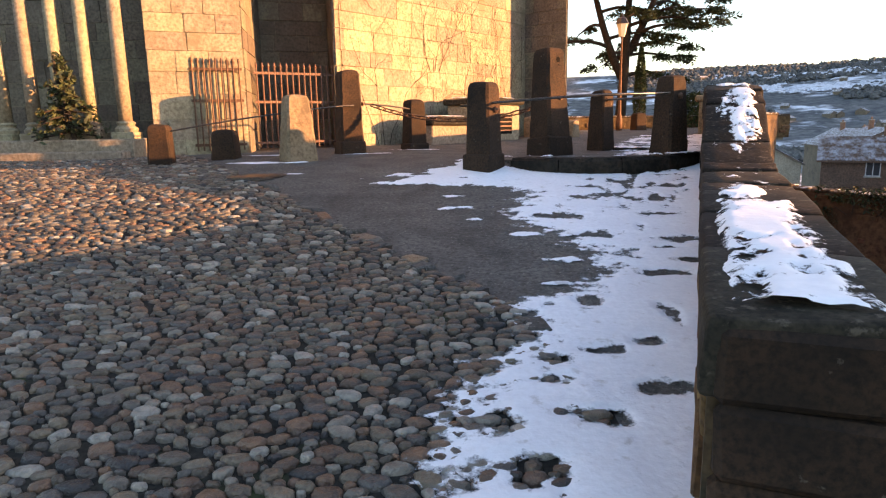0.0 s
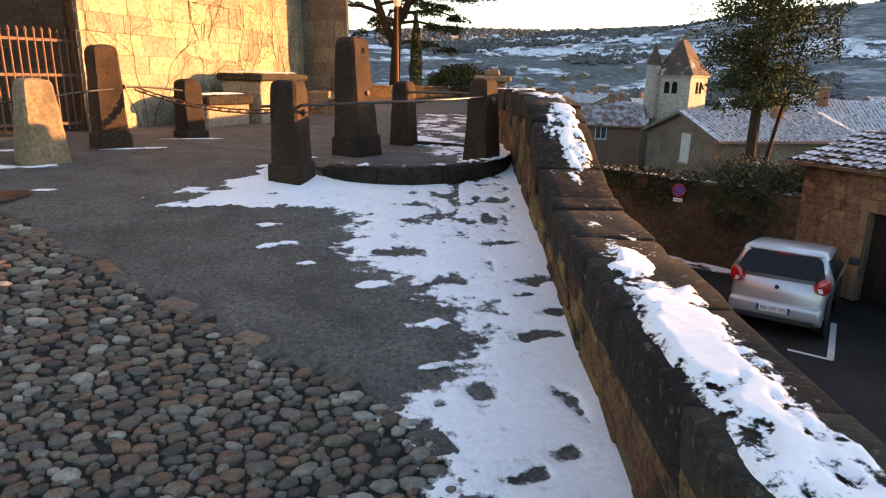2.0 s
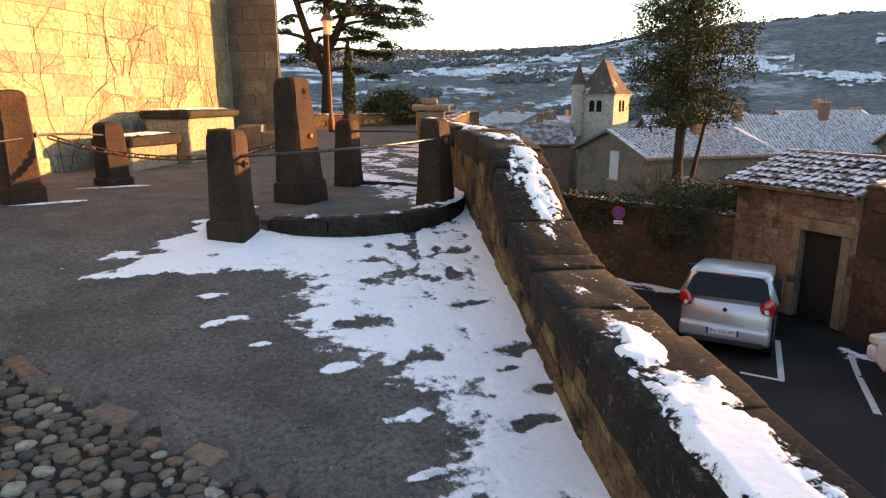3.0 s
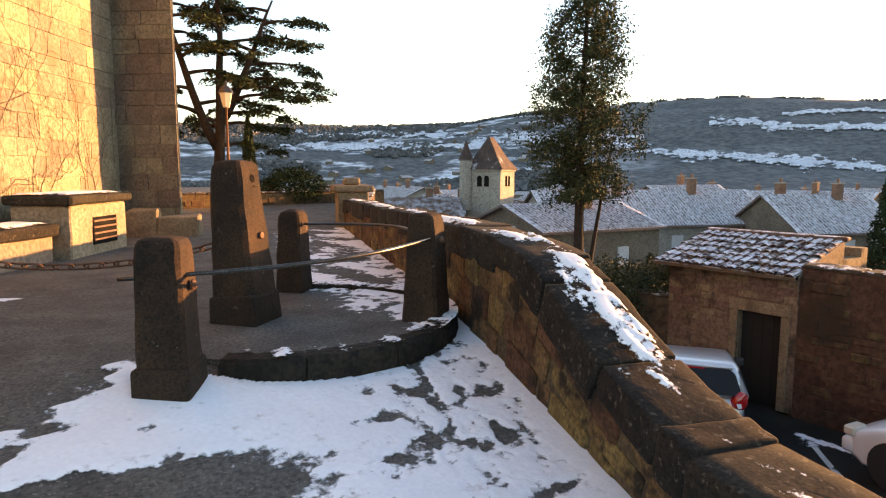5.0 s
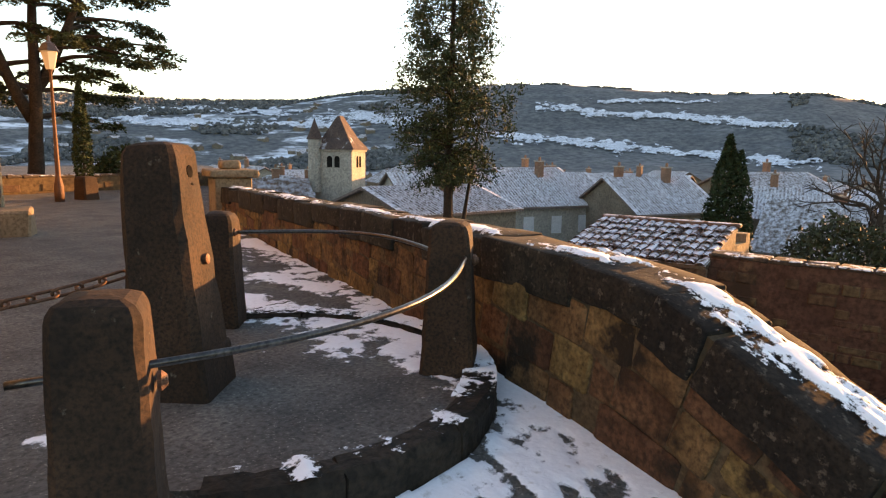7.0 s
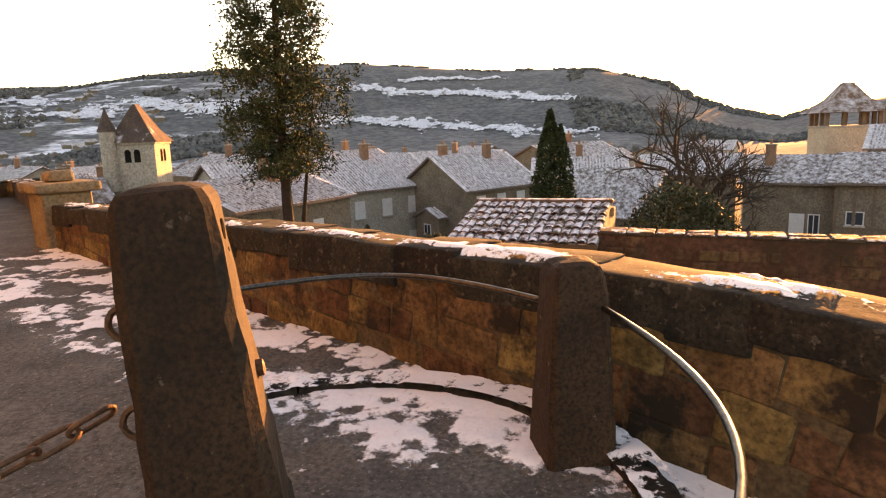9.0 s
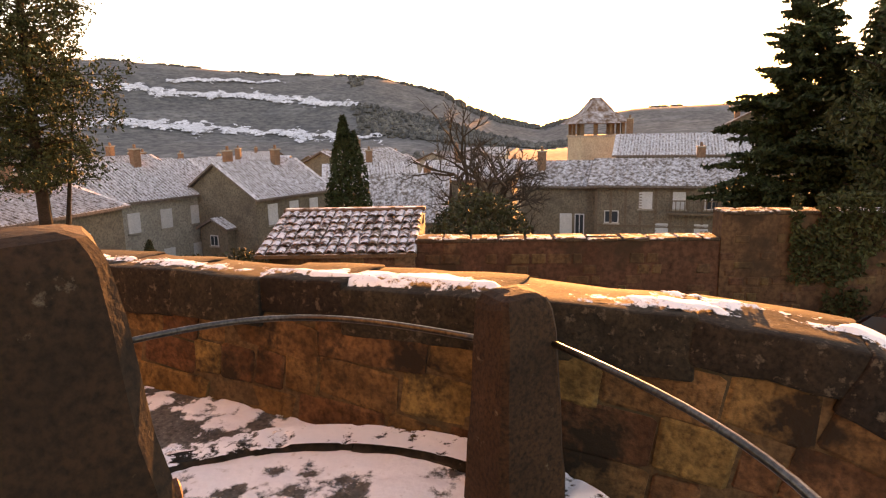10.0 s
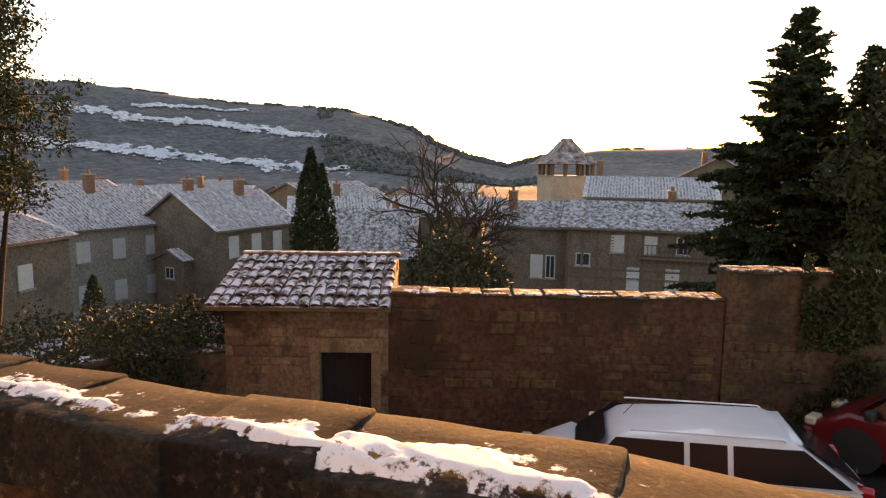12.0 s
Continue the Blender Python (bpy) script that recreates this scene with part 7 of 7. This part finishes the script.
# woods and hamlets on the slopes
def far_woods():
    rng = random.Random(9)
    verts, faces = [], []
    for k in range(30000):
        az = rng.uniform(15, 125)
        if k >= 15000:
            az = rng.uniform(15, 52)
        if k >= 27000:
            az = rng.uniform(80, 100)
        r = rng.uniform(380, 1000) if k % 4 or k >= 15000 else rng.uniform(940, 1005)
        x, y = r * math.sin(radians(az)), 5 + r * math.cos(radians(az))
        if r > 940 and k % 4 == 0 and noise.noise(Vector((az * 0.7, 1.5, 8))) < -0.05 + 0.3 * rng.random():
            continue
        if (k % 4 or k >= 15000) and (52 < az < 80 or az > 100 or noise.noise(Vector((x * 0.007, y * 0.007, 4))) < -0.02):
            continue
        z = terrain_z(r, az)
        h = rng.uniform(2.0, 5.5) * (0.6 if r > 940 else 1.0)
        w = h * rng.uniform(0.5, 0.95)
        o = len(verts)
        for lev, f in ((0.0, 0.6), (0.35, 1.0), (0.75, 0.7)):
            for q in range(5):
                a = 2 * math.pi * q / 5 + lev
                g = w * f * rng.uniform(0.6, 1.25)
                verts.append((x + g * math.cos(a), y + g * math.sin(a), z - 0.5 + h * lev))
        verts.append((x + rng.uniform(-1, 1), y, z + h))
        for lv in (0, 5):
            for q in range(5):
                faces.append((o + lv + q, o + lv + (q + 1) % 5, o + lv + 5 + (q + 1) % 5, o + lv + 5 + q))
        faces += [(o + 10 + q, o + 10 + (q + 1) % 5, o + 15) for q in range(5)]
    me = bpy.data.meshes.new("far_woods")
    me.from_pydata(verts, [], faces)
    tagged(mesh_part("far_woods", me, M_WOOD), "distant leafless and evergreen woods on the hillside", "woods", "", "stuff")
    verts, faces = [], []
    wv, wf = [], []
    for k in range(60):
        az, r = rng.uniform(20, 50), rng.uniform(420, 900)
        x, y, z = r * math.sin(radians(az)), 5 + r * math.cos(radians(az)), terrain_z(r, az)
        a, b, h = rng.uniform(3, 6), rng.uniform(2.5, 4), rng.uniform(1.5, 3)
        th = rng.uniform(0, 3)
        c, s = math.cos(th), math.sin(th)
        o = len(wv)
        for px, py in ((-a, -b), (a, -b), (a, b), (-a, b)):
            for zz in (-3, h):
                wv.append((x + c * px - s * py, y + s * px + c * py, z + zz))
        wf += [(o, o + 2, o + 3, o + 1), (o + 2, o + 4, o + 5, o + 3), (o + 4, o + 6, o + 7, o + 5), (o + 6, o, o + 1, o + 7)]
        o2 = len(verts)
        verts += [(x + c * px - s * py, y + s * px + c * py, z + h) for px, py in ((-a - .4, -b - .4), (a + .4, -b - .4), (a + .4, b + .4), (-a - .4, b + .4))] + [(x - c * a, y - s * a, z + h + 2.2), (x + c * a, y + s * a, z + h + 2.2)]
        faces += [(o2, o2 + 1, o2 + 5, o2 + 4), (o2 + 2, o2 + 3, o2 + 4, o2 + 5), (o2 + 1, o2 + 2, o2 + 5), (o2 + 3, o2, o2 + 4)]
    for nm, v, f, m in (("far_house_walls", wv, wf, M_PLASTERD), ("far_house_roofs", verts, faces, M_ROOF3)):
        me = bpy.data.meshes.new(nm)
        me.from_pydata(v, [], f)
        tagged(mesh_part(nm, me, m), "distant houses scattered over the snowy hillside", "houses", "", "stuff")


# far trees paled to blue-grey, distance haze mixed into their colour
M_WOOD = mat("hazed_far_trees", (0.085, 0.093, 0.095), (0.155, 0.15, 0.14), 0.02, 0.95, 0.0, 0.3, rnd=0.3)
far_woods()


# ---- snow fields on the slopes ----
def slope_point(az, el, h):
    lo, hi = 345.0, 1000.0
    for _ in range(22):
        r = (lo + hi) / 2
        if math.degrees(math.atan2(terrain_z(r, az) - 2.3, r)) < el:
            lo = r
        else:
            hi = r
    return (r * math.sin(radians(az)), 5 + r * math.cos(radians(az)), terrain_z(r, az) + 1.2 + 1.5 * h)


def snow_field(az0, az1, e0, e1, thick, seed, label):
    """A clearing that drops from elevation e0 to e1, torn by copses and hedges."""
    def mask(az, el):
        mid = e0 + (e1 - e0) * (az - az0) / (az1 - az0) + 0.25 * fbm(az, 0.0, 0.3, seed + 2)
        ends = min(az - az0, az1 - az) * 0.18
        wide = thick * (0.75 + 0.7 * fbm(az, 3.0, 0.35, seed + 8))
        lumps = 0.5 * fbm(az * 0.5, el * 2.2, 1.0, seed) + 0.6 * fbm(az * 1.2, el * 7.0, 1.1, seed + 5)
        return max(-1, min(0.5, min(ends, 0.8 - abs(el - mid) / max(0.05, wide)) * 0.8 + lumps - 0.12))
    lo, hi = min(e0, e1) - thick * 1.8, max(e0, e1) + thick * 1.8
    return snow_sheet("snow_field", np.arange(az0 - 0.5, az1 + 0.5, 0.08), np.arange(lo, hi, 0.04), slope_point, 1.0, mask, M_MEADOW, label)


snow_field(54.5, 82.0, 1.75, -0.6, 0.55, 1.0, "long snow-covered meadow on the wooded slope")
snow_field(60.5, 80.5, 3.95, 2.4, 0.45, 2.0, "narrow snowy clearing high on the wooded slope")
snow_field(42.5, 54.5, 2.9, 2.4, 0.9, 3.0, "broad snowy meadow on the hillside above the town")
snow_field(64.0, 75.0, 4.6, 4.4, 0.2, 4.0, "thin snowy strip below the ridge")
snow_field(24.0, 43.0, 2.0, 2.3, 0.6, 6.0, "torn snowy gardens on the far hillside")
snow_field(23.0, 40.0, 3.1, 3.2, 0.35, 7.0, "thin snowy strips high on the far hillside")


# ---- cobbles ----
def cobbles():
    """Flat river stones of many sizes, packed at random with dark gaps."""
    rng = random.Random(2)
    meshes = []
    for k in range(9):
        bm = bmesh.new()
        n = 8
        wob = [rng.uniform(0.78, 1.14) for _ in range(n)]
        rings = []
        for rr, z in ((0.5, -0.5), (0.5, 0.05), (0.44, 0.28), (0.3, 0.38)):
            rings.append([bm.verts.new((rr * wob[q] * math.cos(2 * math.pi * q / n), rr * wob[q] * math.sin(2 * math.pi * q / n), z + rng.uniform(-0.05, 0.05))) for q in range(n)])
        for a, b in zip(rings, rings[1:]):
            for q in range(n):
                bm.faces.new((a[q], a[(q + 1) % n], b[(q + 1) % n], b[q]))
        bm.faces.new(rings[-1])
        me = bpy.data.meshes.new("cobblestone")
        bm.to_mesh(me)
        bm.free()
        me.materials.append(M_COBBLE)
        me.polygons.foreach_set("use_smooth", [True] * len(me.polygons))
        meshes.append(me)
    shapes = [([v.co.copy() for v in me.vertices], [tuple(p.vertices) for p in me.polygons]) for me in meshes]
    cell = 0.075
    grid, stones = {}, []

    def fits(x, y, r):
        i, j = int(x // cell), int(y // cell)
        for a in range(i - 2, i + 3):
            for b in range(j - 2, j + 3):
                for q in grid.get((a, b), ()):
                    if (0.86 * (q[0] - x)) ** 2 + (1.22 * (q[1] - y)) ** 2 < (0.9 * (q[2] + r)) ** 2:
                        return False
        return True
    for r0, r1, tries in ((0.042, 0.052, 9000), (0.03, 0.04, 90000), (0.02, 0.028, 190000), (0.012, 0.017, 90000)):
        for _ in range(tries):
            y = -2.0 + 13.5 * rng.random() ** 1.25
            x = rng.uniform(-3.6 - max(0, y) * 0.75, cobble_edge(y) - 0.03)
            r = rng.uniform(r0, r1) * (1.0 if y < 5 else 1.15)
            if r1 < 0.02 and y > 4:
                continue
            if fits(x, y, r):
                grid.setdefault((int(x // cell), int(y // cell)), []).append((x, y, r))
                stones.append((x, y, r))
    verts, faces = [], []
    singles = 0
    for x, y, r in stones:
        lie = rng.uniform(0.6, 0.82)
        m = pose(x, y, ground_z(x, y) + rng.uniform(-0.004, 0.003), rng.uniform(-6, 6), rng.uniform(-6, 6), rng.gauss(0, 24)) @ Matrix.Diagonal((2.4 * r, 2.4 * r * lie, 0.03 + 0.2 * r, 1))
        k = rng.randrange(9)
        if 1.9 < y < 3.3 and -1.4 < x < 0.6 and r > 0.022 and singles < 300:
            ob = new("cobblestone", meshes[k])
            ob.parent = bed
            ob.matrix_basis = m
            singles += 1
        else:
            o = len(verts)
            vs, fs = shapes[k]
            verts.extend(tuple(m @ v) for v in vs)
            faces.extend(tuple(i + o for i in f) for f in fs)
    me = bpy.data.meshes.new("cobblestones")
    me.from_pydata(verts, [], faces)
    tagged(mesh_part("cobblestones", me, M_COBBLE, bed, "", True), "rounded river cobblestones of mixed colours", "", "", "stuff")


cobbles()
